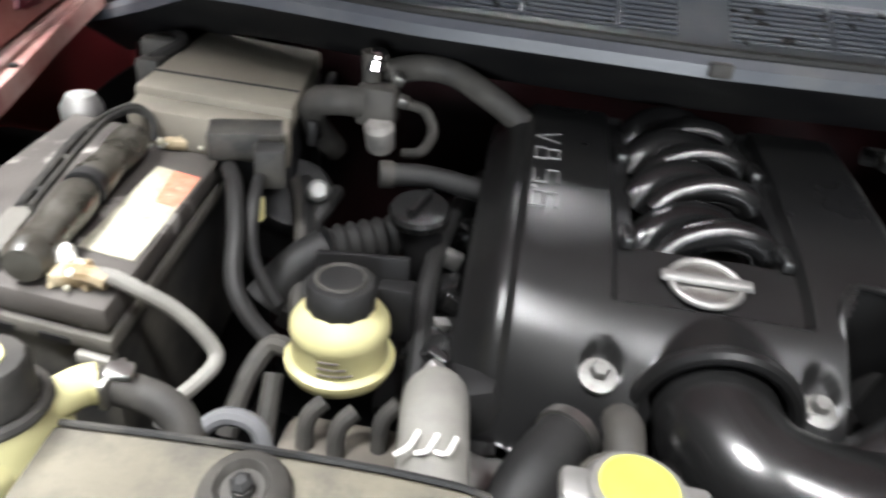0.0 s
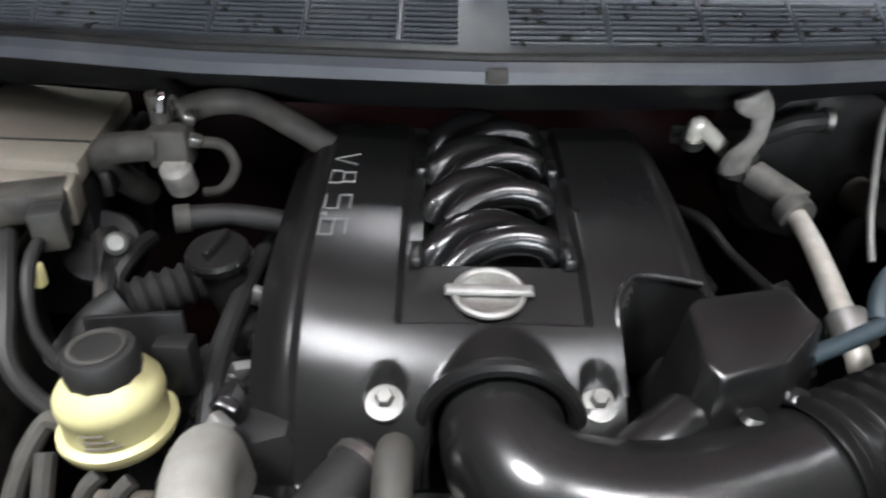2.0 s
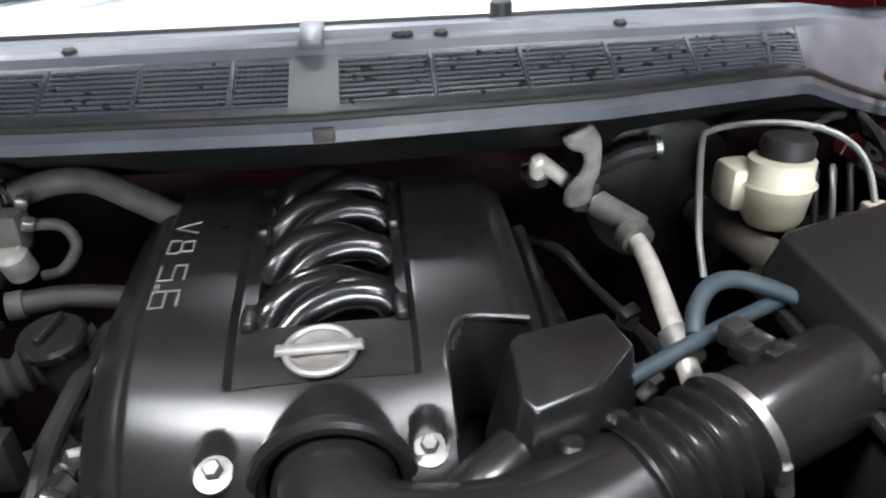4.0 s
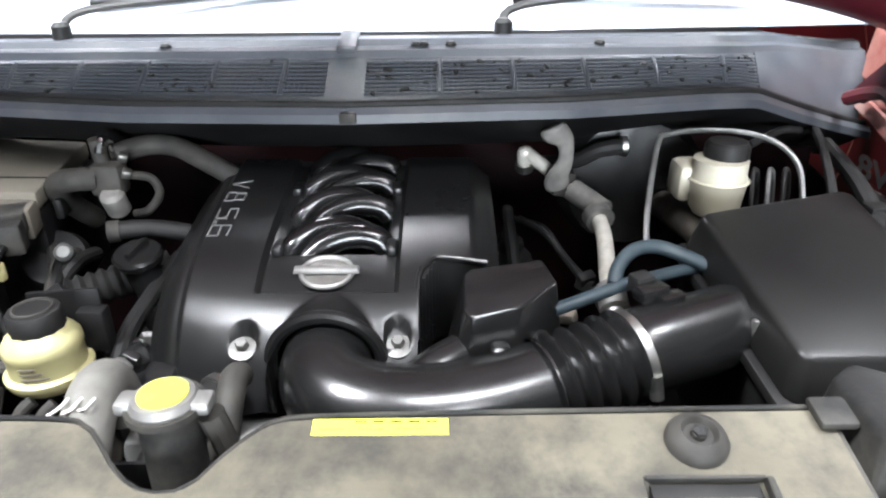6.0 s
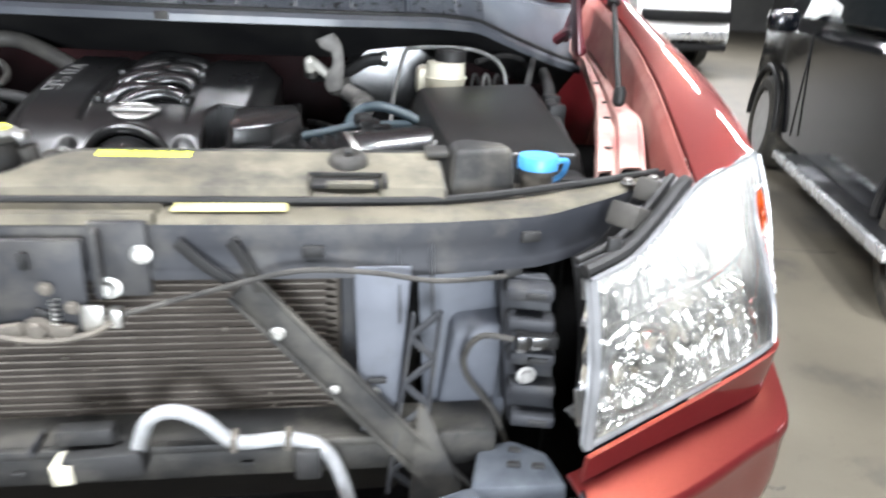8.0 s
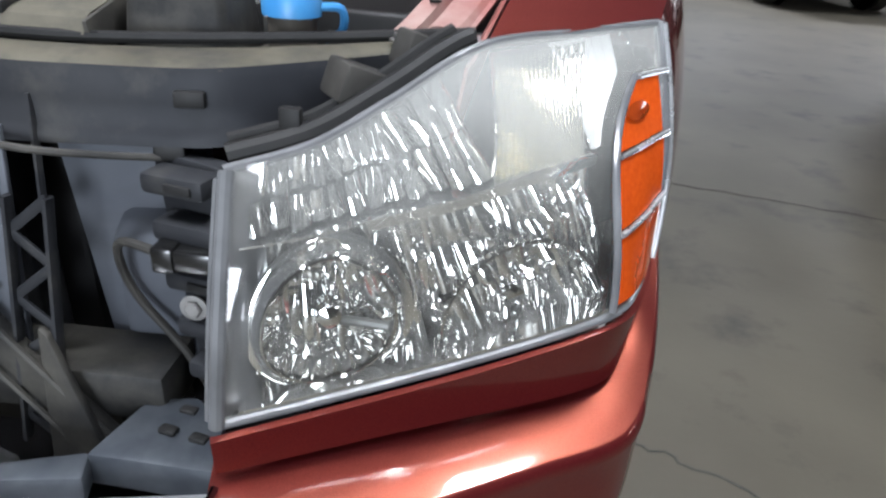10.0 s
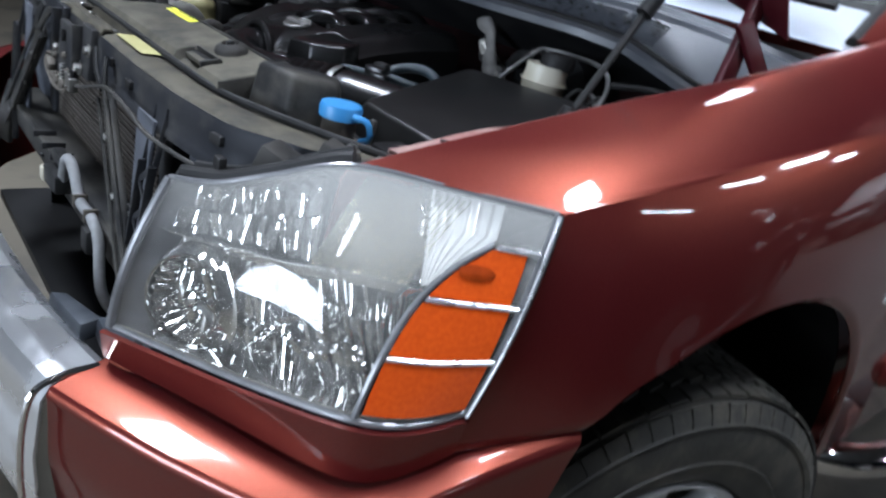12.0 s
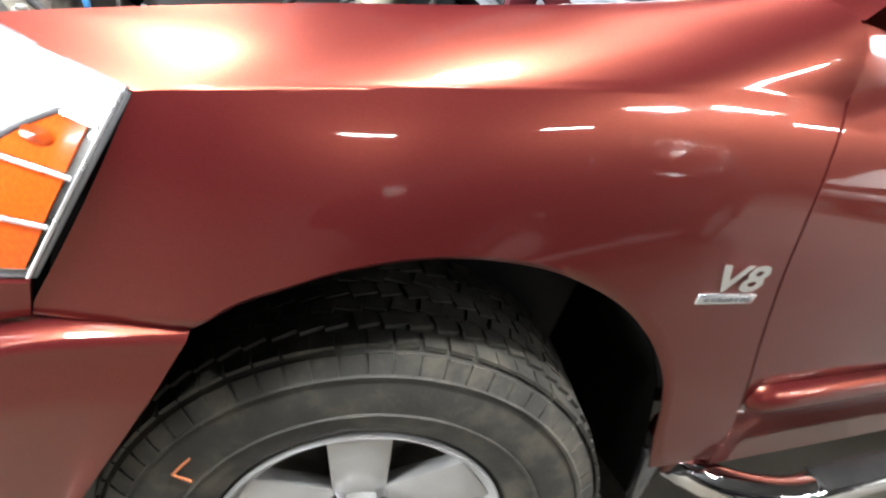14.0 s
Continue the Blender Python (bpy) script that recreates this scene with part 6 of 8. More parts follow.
    # raised lettering along the side
    glyphs = (("V", 0.602, [(0, 1), (0.5, 0), (1, 1)]), ("8", 0.567, [(0.12, 0.52), (0, 0.4), (0, 0), (1, 0), (1, 0.4), (0.88, 0.52), (0.12, 0.52), (0.1, 1), (0.9, 1), (0.88, 0.52)]),
              ("5", 0.524, [(1, 1), (0, 1), (0, 0.55), (1, 0.55), (1, 0), (0, 0)]), (".", 0.5045, [(0.40, 0.0), (0.60, 0.0), (0.60, 0.14), (0.40, 0.14), (0.40, 0.0)]), ("6", 0.486, [(1, 1), (0, 1), (0, 0), (1, 0), (1, 0.52), (0, 0.52)]))
    lt = bmesh.new()
    for _, yc, line in glyphs:
        pts = []
        for a, b in line:
            y = yc - 0.022 * (a - 0.5)
            pts.append((-0.158 + 0.024 * b, y, cover_z(y) + 0.0008))
        join(lt, tube(pts, 0.0014, 6, 0, flat=0.7))
    part("raised_letters", lt, "letter", t, "thin raised silver figures V8 5.6", auto=0)
    for x, y in ((-0.088, 0.340), (0.078, 0.343)):
        b = bolt((x, y, 1.051), 0.0075, 0.010, "bolt_dull", t, "mounting_bolt", (0, -0.45, 1), 1.6)
        part("grommet", lathe([(0.0150, -0.004), (0.0150, 0.001), (0.009, 0.002)], Matrix.Translation((x, y - 0.002, 1.050)) @ pose(0, 0, 0, 24, 0, 0), 20), "bolt_dull", t)
    # right step: raised hook-shaped edge beside the resonator
    part("step_edge", tube([(0.0985, 0.345, cover_z(0.334) - 0.001), (0.099, 0.402, cover_z(0.396)), (0.109, 0.424, cover_z(0.418)), (0.124, 0.436, cover_z(0.428)), (0.178, 0.437, cover_z(0.420) - 0.006)], 0.0035, 8, 5), "cover", t)


engine_cover()


def engine_block():
    t = thing("engine", "grimy aluminium V8 engine under its cover", "engine")
    part("block", box((0.0, 0.50, 0.80), (0.46, 0.42, 0.36), 0.04), "black", t)
    for s in (-1, 1):
        part("valve_cover", box((s * 0.20, 0.52, 0.97), (0.12, 0.40, 0.09), 0.02, (0, s * 22, 0)), "black", t)
        for i in range(4):
            y = 0.36 + 0.1 * i
            part("coil_pack", box((s * 0.225, y, 1.02), (0.04, 0.03, 0.03), 0.005, (0, s * 22, 0)), "black_gloss", t)
    part("timing_cover", box((0.0, 0.295, 0.86), (0.42, 0.05, 0.24), 0.015), "alu", t, "dirty cast timing cover")
    part("water_outlet", tube([(-0.10, 0.31, 1.015), (-0.13, 0.262, 1.01), (-0.15, 0.22, 0.98)], 0.024, 14, 6), "rubber", t)
    part("hose_clamp", tube([(-0.103, 0.306, 1.015), (-0.108, 0.298, 1.015)], 0.0265, 16, 1), "steel", t)
    part("outlet_neck", tube([(-0.076, 0.285, 1.055), (-0.076, 0.262, 1.06), (-0.076, 0.22, 1.03), (-0.08, 0.19, 0.99)], 0.014, 12, 6), "rubber_grey", t)
    part("throttle_body", tube([(0.005, 0.36, 1.015), (0.005, 0.30, 1.015)], 0.045, 20, 1), "black", t)
    part("fan_pulley", lathe([(0.06, 0), (0.06, 0.03), (0.05, 0.034), (0.02, 0.03)], Matrix.Translation((-0.02, 0.27, 0.86)) @ pose(0, 0, 0, 90, 0, 0), 28), "black", t)
    rng = random.Random(2)
    for i in range(9):
        y = 0.32 + 0.03 * i
        part("harness_clip", box((-0.222 + rng.uniform(-0.01, 0.01), y, 1.02 + rng.uniform(-0.02, 0.02)), (0.02, 0.012, 0.02), 0.003, (rng.uniform(-30, 30), 20, rng.uniform(-40, 40))), "black_gloss" if i % 3 else "alu", t)
    part("harness", tube([(-0.225, 0.30, 1.0), (-0.235, 0.38, 1.035), (-0.24, 0.46, 1.04), (-0.235, 0.56, 1.05), (-0.21, 0.66, 1.06)], 0.010, 10, 6), "rubber", t)


engine_block()


def fan_cowl():
    t = thing("fan_shroud", "black plastic fan shroud behind the radiator", "fan shroud")
    part("panel", sheet(lambda u, v: (lerp(-0.40, 0.42, u), 0.165 + 0.03 * v, lerp(1.055, 0.6, v)), 12, 6, 0.004), "black", t)
    part("radiator_core", box((0.0, 0.11, 0.84), (0.78, 0.05, 0.42), 0.008), "black", t)
    n = thing("radiator_filler", "radiator filler neck with a yellow-labelled pressed steel cap", "radiator filler")
    c = Matrix.Translation((-0.092, 0.160, 1.090))
    part("neck", lathe([(0.024, -0.09), (0.024, 0.02), (0.031, 0.024), (0.031, 0.03)], c, 24), "black_dusty", n)
    part("cap", lathe([(0.026, 0.026), (0.027, 0.032), (0.024, 0.037), (0.012, 0.039), (0.0005, 0.039)], c, 32), "alu", n)
    part("cap_label", lathe([(0.0195, 0.0375), (0.0195, 0.0392), (0.0005, 0.0402)], c, 28), "yellow", n, "yellow warning disc")
    for s in (-1, 1):
        part("ear", box((-0.092 + s * 0.029, 0.160, 1.119), (0.018, 0.022, 0.012), 0.004), "alu", n)
    part("overflow_stub", tube([(-0.06, 0.165, 1.105), (-0.052, 0.17, 1.06), (-0.05, 0.18, 1.0)], 0.011, 10, 4), "rubber_grey", n)
    h = thing("upper_radiator_hose", "dusty grey rubber radiator hose with white markings", "hose")
    part("hose", tube([(-0.208, 0.30, 1.0), (-0.207, 0.285, 1.045), (-0.204, 0.255, 1.058), (-0.198, 0.215, 1.045), (-0.19, 0.165, 1.015)], 0.024, 18, 7), "hose_dusty", h)
    for k in range(3):
        part("chalk_mark", tube([(-0.222 + 0.012 * k, 0.205 + 0.004 * k, 1.070), (-0.214 + 0.012 * k, 0.210, 1.0735), (-0.210 + 0.012 * k, 0.222, 1.076)], 0.0016, 5, 3), "white", h)


fan_cowl()


def intake():
    t = thing("intake_duct", "glossy black plastic air intake duct with bellows", "intake duct")
    part("elbow", tube([(0.003, 0.340, 1.034), (0.006, 0.305, 1.031), (0.028, 0.276, 1.027), (0.075, 0.264, 1.023), (0.13, 0.268, 1.021), (0.19, 0.284, 1.023), (0.232, 0.299, 1.027)], 0.049, 28, 8, False), "black_gloss", t)
    a, b = Vector((0.228, 0.297, 1.026)), Vector((0.318, 0.330, 1.040))
    n = 5
    line = [a.lerp(b, k / (n * 8)) for k in range(n * 8 + 1)]
    part("bellows", tube(line, lambda s: 0.0475 + 0.0065 * math.cos(2 * math.pi * n * s), 28, 0, False), "black_gloss", t, "ribbed rubber bellows")
    d = (b - a).normalized()
    part("hose_clamp", tube([b - d * 0.002, b + d * 0.011], 0.0515, 32, 1, False), "steel", t, "bright steel clamp")
    part("clamp_screw", tube([b + d * 0.004 + Vector((0.016, -0.046, 0.01)), b + d * 0.004 + Vector((0.02, -0.05, -0.016))], 0.007, 10, 1), "steel", t)
    part("sensor_tube", tube([b + d * 0.006, b + d * 0.03, (0.40, 0.362, 1.046), (0.46, 0.388, 1.046), (0.50, 0.405, 1.040)], 0.047, 28, 6), "black_gloss", t)
    part("air_sensor", join(box((0.352, 0.372, 1.096), (0.034, 0.022, 0.018), 0.003, (0, 0, 25)), box((0.372, 0.366, 1.092), (0.03, 0.016, 0.012), 0.003, (0, 0, 25))), "black_gloss", t)
    part("sensor_plug", box((0.345, 0.388, 1.10), (0.024, 0.02, 0.02), 0.003, (0, 0, 25)), "rubber", t)
    r = thing("intake_resonator", "glossy black plastic intake box beside the engine cover", "resonator")
    low = [(0.128, 0.385), (0.15, 0.402), (0.24, 0.418), (0.262, 0.372), (0.215, 0.322), (0.150, 0.306), (0.132, 0.32)]
    hi = [(0.150, 0.388), (0.158, 0.396), (0.238, 0.412), (0.250, 0.372), (0.206, 0.332), (0.156, 0.316), (0.148, 0.33)]
    zf = lambda y: 1.098 + (y - 0.31) * 0.2
    part("body", hexa([(x, y, 1.02) for x, y in low], [(x, y, zf(y)) for x, y in hi], 0.004, 3), "black_gloss", r)
    part("outlet", tube([(0.145, 0.33, 1.045), (0.12, 0.312, 1.04), (0.10, 0.30, 1.03)], 0.024, 16, 5), "black_gloss", r)
    part("boss", lathe([(0.012, 0), (0.012, 0.02), (0.008, 0.024)], Matrix.Translation((0.185, 0.314, 1.045)), 14), "black_gloss", r)
    part("boss", lathe([(0.010, 0), (0.010, 0.016), (0.006, 0.02)], Matrix.Translation((0.232, 0.342, 1.045)), 14), "black_gloss", r)


intake()


def air_box():
    t = thing("air_filter_box", "black plastic air filter box", "air filter box")
    top = [(0.44, 0.488, 1.136), (0.45, 0.50, 1.137), (0.648, 0.566, 1.139), (0.660, 0.556, 1.138), (0.672, 0.29, 1.079), (0.664, 0.276, 1.076), (0.480, 0.270, 1.080), (0.471, 0.28, 1.082)]
    mid = [(x + (0.012 if x > 0.55 else -0.012), y + (0.01 if y > 0.4 else -0.012), z - 0.05) for x, y, z in top]
    part("lid", hexa(mid, top, 0.006, 3), "lid_black", t)
    part("rim", hexa([(x + (0.008 if x > 0.55 else -0.008), y + (0.008 if y > 0.4 else -0.008), z - 0.014) for x, y, z in mid],
                     [(x + (0.008 if x > 0.55 else -0.008), y + (0.008 if y > 0.4 else -0.008), z) for x, y, z in mid], 0.003), "black", t)
    part("base", hexa([(0.45, 0.50, 0.86), (0.64, 0.50, 0.86), (0.64, 0.28, 0.86), (0.48, 0.28, 0.86)],
                      [(0.434, 0.50, 1.075), (0.662, 0.575, 1.08), (0.68, 0.275, 1.015), (0.466, 0.265, 1.015)], 0.006), "black", t)
    for x, y, z in ((0.458, 0.34, 1.06), (0.645, 0.40, 1.08), (0.52, 0.262, 1.045)):
        part("spring_clip", box((x, y, z), (0.012, 0.008, 0.04), 0.002), "steel", t)
    part("snorkel", box((0.62, 0.25, 1.03), (0.1, 0.06, 0.05), 0.012), "black", t)
    # dark inlet gap beside the rail
    b = thing("wiring_harness", "black taped wiring along the inner fender", "wiring")
    part("loom", tube([(0.66, 0.28, 1.06), (0.67, 0.4, 1.085), (0.69, 0.52, 1.10), (0.72, 0.65, 1.12), (0.75, 0.8, 1.13)], 0.012, 10, 6), "rubber", b)
    part("loom", tube([(0.62, 0.52, 1.1), (0.66, 0.60, 1.12), (0.70, 0.72, 1.15), (0.73, 0.82, 1.16)], 0.007, 8, 6), "rubber", b)
    part("loom", tube([(0.58, 0.70, 1.16), (0.64, 0.74, 1.17), (0.69, 0.78, 1.16), (0.72, 0.84, 1.14)], 0.006, 8, 6), "rubber", b)
    for x, y in ((0.68, 0.46), (0.70, 0.56)):
        part("relay", box((x, y, 1.10), (0.03, 0.03, 0.04), 0.004), "black", b)


air_box()


def washer():
    t = thing("washer_tank", "dusty grey washer tank cover with a blue filler cap", "washer tank")
    lo = [(0.44, 0.10), (0.535, 0.115), (0.54, 0.20), (0.48, 0.235), (0.445, 0.21)]
    hi = [(0.448, 0.112), (0.525, 0.125), (0.53, 0.19), (0.482, 0.222), (0.455, 0.20)]
    part("cover_box", hexa([(x, y, 1.03) for x, y in lo], [(x, y, 1.122 if y < 0.19 else 1.112) for x, y in hi], 0.010, 3), "black_dusty", t, "grey dusty box")
    part("tab", box((0.432, 0.155, 1.108), (0.03, 0.03, 0.008), 0.003, (8, 0, 0)), "black_dusty", t)
    part("neck", lathe([(0.022, -0.08), (0.022, -0.006)], Matrix.Translation((0.572, 0.170, 1.092)), 20), "brown", t)
    part("cap", lathe([(0.027, -0.008), (0.0275, 0.004), (0.0255, 0.009), (0.018, 0.0105), (0.0005, 0.011)], Matrix.Translation((0.572, 0.170, 1.092)), 32), "blue", t, "blue snap cap")
    part("cap_tether", tube([(0.597, 0.172, 1.092), (0.615, 0.182, 1.09), (0.614, 0.19, 1.07), (0.598, 0.188, 1.06)], 0.004, 8, 5), "blue", t)
    part("tank_top", box((0.575, 0.175, 1.02), (0.12, 0.10, 0.06), 0.015), "brown", t, "brown stained tank")


washer()


def brakes():
    t = thing("brake_reservoir", "white plastic brake fluid reservoir with black cap", "brake reservoir")
    c = Matrix.Translation((0.505, 0.612, 1.10))
    part("tank", join(lathe([(0.028, -0.01), (0.034, 0.0), (0.038, 0.035), (0.0385, 0.042), (0.036, 0.05), (0.036, 0.068)], c, 24), box((0.474, 0.640, 1.13), (0.045, 0.055, 0.055), 0.012)), "white_tank", t)
    part("seam", tube([(0.505 + 0.0395 * math.cos(a), 0.612 + 0.0395 * math.sin(a), 1.140) for a in [2 * math.pi * k / 28 for k in range(29)]], 0.002, 6, 0), "white_tank", t)
    part("cap", lathe([(0.030, 0.066), (0.030, 0.084), (0.026, 0.090), (0.0005, 0.090)], Matrix.Translation((0.515, 0.622, 1.10)), 14), "rubber", t, "black screw cap")
    part("master_cylinder", tube([(0.47, 0.72, 1.06), (0.49, 0.62, 1.06), (0.50, 0.54, 1.055)], 0.022, 14, 3), "brown", t)
    b = thing("brake_booster", "black round brake booster on the bulkhead", "brake booster")
    part("drum", lathe([(0.02, -0.04), (0.07, -0.035), (0.11, -0.02), (0.115, 0.0), (0.115, 0.05), (0.10, 0.07), (0.03, 0.075)], Matrix.Translation((0.42, 0.80, 1.09)) @ pose(0, 0, 0, 90, 0, 0), 36), "black_gloss", b)
    part("vacuum_hose", tube([(0.40, 0.70, 1.16), (0.36, 0.70, 1.155), (0.32, 0.72, 1.13), (0.25, 0.78, 1.11)], 0.012, 10, 6), "rubber", b)
    part("hose_clip", tube([(0.398, 0.70, 1.16), (0.390, 0.70, 1.16)], 0.0155, 12, 1), "steel", b)
    p = thing("brake_pipe", "bent steel brake pipe over the reservoir", "brake pipe", "brake pipes")
    part("pipe", tube([(0.40, 0.55, 1.06), (0.405, 0.585, 1.10), (0.43, 0.655, 1.175), (0.45, 0.675, 1.185), (0.50, 0.685, 1.187), (0.56, 0.675, 1.186), (0.60, 0.655, 1.175), (0.622, 0.63, 1.15), (0.622, 0.60, 1.11)], 0.004, 8, 5), "pipe_grey", p)
    for k in range(3):
        p2 = thing("brake_pipe", "bent steel brake pipe beside the reservoir", "brake pipe", "brake pipes")
        x = 0.555 + 0.022 * k
        part("pipe", tube([(x, 0.60, 1.06), (x, 0.61, 1.11), (x + 0.008, 0.635, 1.142), (x + 0.02, 0.645, 1.13), (x + 0.024, 0.64, 1.08)], 0.0035, 8, 5), "pipe_grey" if k == 1 else "rubber", p2)
    a = thing("brake_modulator", "black brake hydraulic unit with a white block", "brake unit")
    part("valve_block", box((0.60, 0.60, 1.04), (0.10, 0.09, 0.08), 0.006), "black", a)
    part("white_block", box((0.625, 0.585, 1.095), (0.03, 0.05, 0.03), 0.004), "white_tank", a)
    part("red_clip", box((0.578, 0.575, 1.085), (0.010, 0.012, 0.010), 0.002), "orange_label", a)
    for i in range(3):
        part("connector_rib", box((0.592, 0.57 + 0.015 * i, 1.09), (0.02, 0.006, 0.02), 0.001), "rubber", a)


brakes()


M["joint"] = mat("grimy_grey_joint", (0.11, 0.105, 0.098), 0.6, 0.1, (0.2, 0.19, 0.175), 35, bump=0.5, bscale=120)


def pipes():
    t = thing("air_conditioning_pipe", "dirty aluminium air-conditioning pipe with rubber joints", "pipe")
    part("upper_pipe", tube([(0.250, 0.712, 1.128), (0.248, 0.700, 1.152), (0.262, 0.705, 1.142), (0.302, 0.712, 1.108), (0.325, 0.685, 1.095)], 0.010, 12, 6), "pipe_alu", t)
    part("joint_block", tube([(0.322, 0.690, 1.096), (0.345, 0.662, 1.086), (0.360, 0.642, 1.080)], 0.017, 12, 4), "joint", t)
    part("collar", tube([(0.348, 0.64, 1.078), (0.352, 0.622, 1.074)], 0.021, 14, 1), "alu", t)
    part("lower_pipe", tube([(0.350, 0.63, 1.076), (0.349, 0.585, 1.068), (0.343, 0.54, 1.062), (0.335, 0.49, 1.055), (0.332, 0.452, 1.045), (0.335, 0.42, 1.02)], 0.011, 12, 6), "pipe_alu", t)
    part("end_fitting", tube([(0.332, 0.465, 1.052), (0.333, 0.435, 1.038)], 0.018, 14, 1), "alu", t)
    part("pipe_end_ring", tube([(0.251, 0.714, 1.122), (0.250, 0.709, 1.134)], 0.014, 14, 1), "steel", t)
    part("bracket", tube([(0.280, 0.655, 1.203), (0.284, 0.655, 1.196), (0.300, 0.660, 1.180), (0.304, 0.668, 1.150), (0.296, 0.684, 1.118), (0.300, 0.69, 1.10)], lambda q: 0.015 + 0.004 * math.sin(9 * q), 12, 6, flat=0.55), "joint", t, "grimy pipe bracket")
    part("bracket_clamp", box((0.305, 0.70, 1.105), (0.034, 0.03, 0.04), 0.006, (0, 15, 20)), "rubber_grey", t)
    h = thing("vacuum_hose", "blue-grey rubber vacuum hose curving to the air box", "hose", "vacuum hoses")
    part("hose", tube([(0.322, 0.41, 1.085), (0.330, 0.43, 1.098), (0.352, 0.452, 1.108), (0.38, 0.462, 1.108), (0.41, 0.458, 1.10), (0.445, 0.452, 1.085)], 0.0085, 12, 6), "hose_blue", h)
    h2 = thing("vacuum_hose", "blue-grey rubber vacuum hose across the intake", "hose", "vacuum hoses")
    part("hose", tube([(0.248, 0.372, 1.075), (0.29, 0.39, 1.08), (0.33, 0.408, 1.085), (0.37, 0.43, 1.083), (0.42, 0.456, 1.08), (0.45, 0.47, 1.075)], 0.0075, 12, 6), "hose_blue", h2)
    w = thing("engine_cable", "black ignition cable behind the cover", "cable")
    for k in range(2):
        part("cable", tube([(0.24 + 0.012 * k, 0.76, 1.02), (0.285, 0.72 - 0.02 * k, 1.02), (0.31, 0.66, 1.0), (0.334, 0.56, 0.995), (0.345, 0.50, 0.98 + 0.02 * k)], 0.006, 8, 6), "rubber", w)
    part("fuel_rail", tube([(0.215, 0.42, 1.03), (0.222, 0.55, 1.04), (0.225, 0.70, 1.06)], 0.010, 10, 4), "black_gloss", w)
    rng = random.Random(9)
    c = thing("connector_cluster", "dark wiring connectors beside the air pipe", "connectors")
    for i in range(10):
        part("connector", box((0.30 + rng.uniform(-0.03, 0.08), 0.44 + rng.uniform(-0.03, 0.14), 1.0 + rng.uniform(-0.02, 0.03)), (0.024, 0.016, 0.018), 0.003, tuple(rng.uniform(-40, 40) for _ in range(3))), ("rubber", "brown", "black_gloss")[i % 3], c)


pipes()


# ---- left side of the bay ----
BATTERY = [(-0.638, 0.285), (-0.443, 0.266), (-0.487, 0.575), (-0.690, 0.605)]     # lid corners, front edge first


def on_lid(a, b, z):
    """A point over the lid: a across from the inner fender, b from front to rear."""
    (x0, y0), (x1, y1), (x2, y2), (x3, y3) = BATTERY
    return Vector((lerp(lerp(x0, x1, a), lerp(x3, x2, a), b), lerp(lerp(y0, y1, a), lerp(y3, y2, a), b), z))


def slab(a0, a1, b0, b1, z0, z1, bevel=0.0):
    ring = ((a0, b0), (a1, b0), (a1, b1), (a0, b1))
    return hexa([on_lid(a, b, z0) for a, b in ring], [on_lid(a, b, z1) for a, b in ring], bevel)


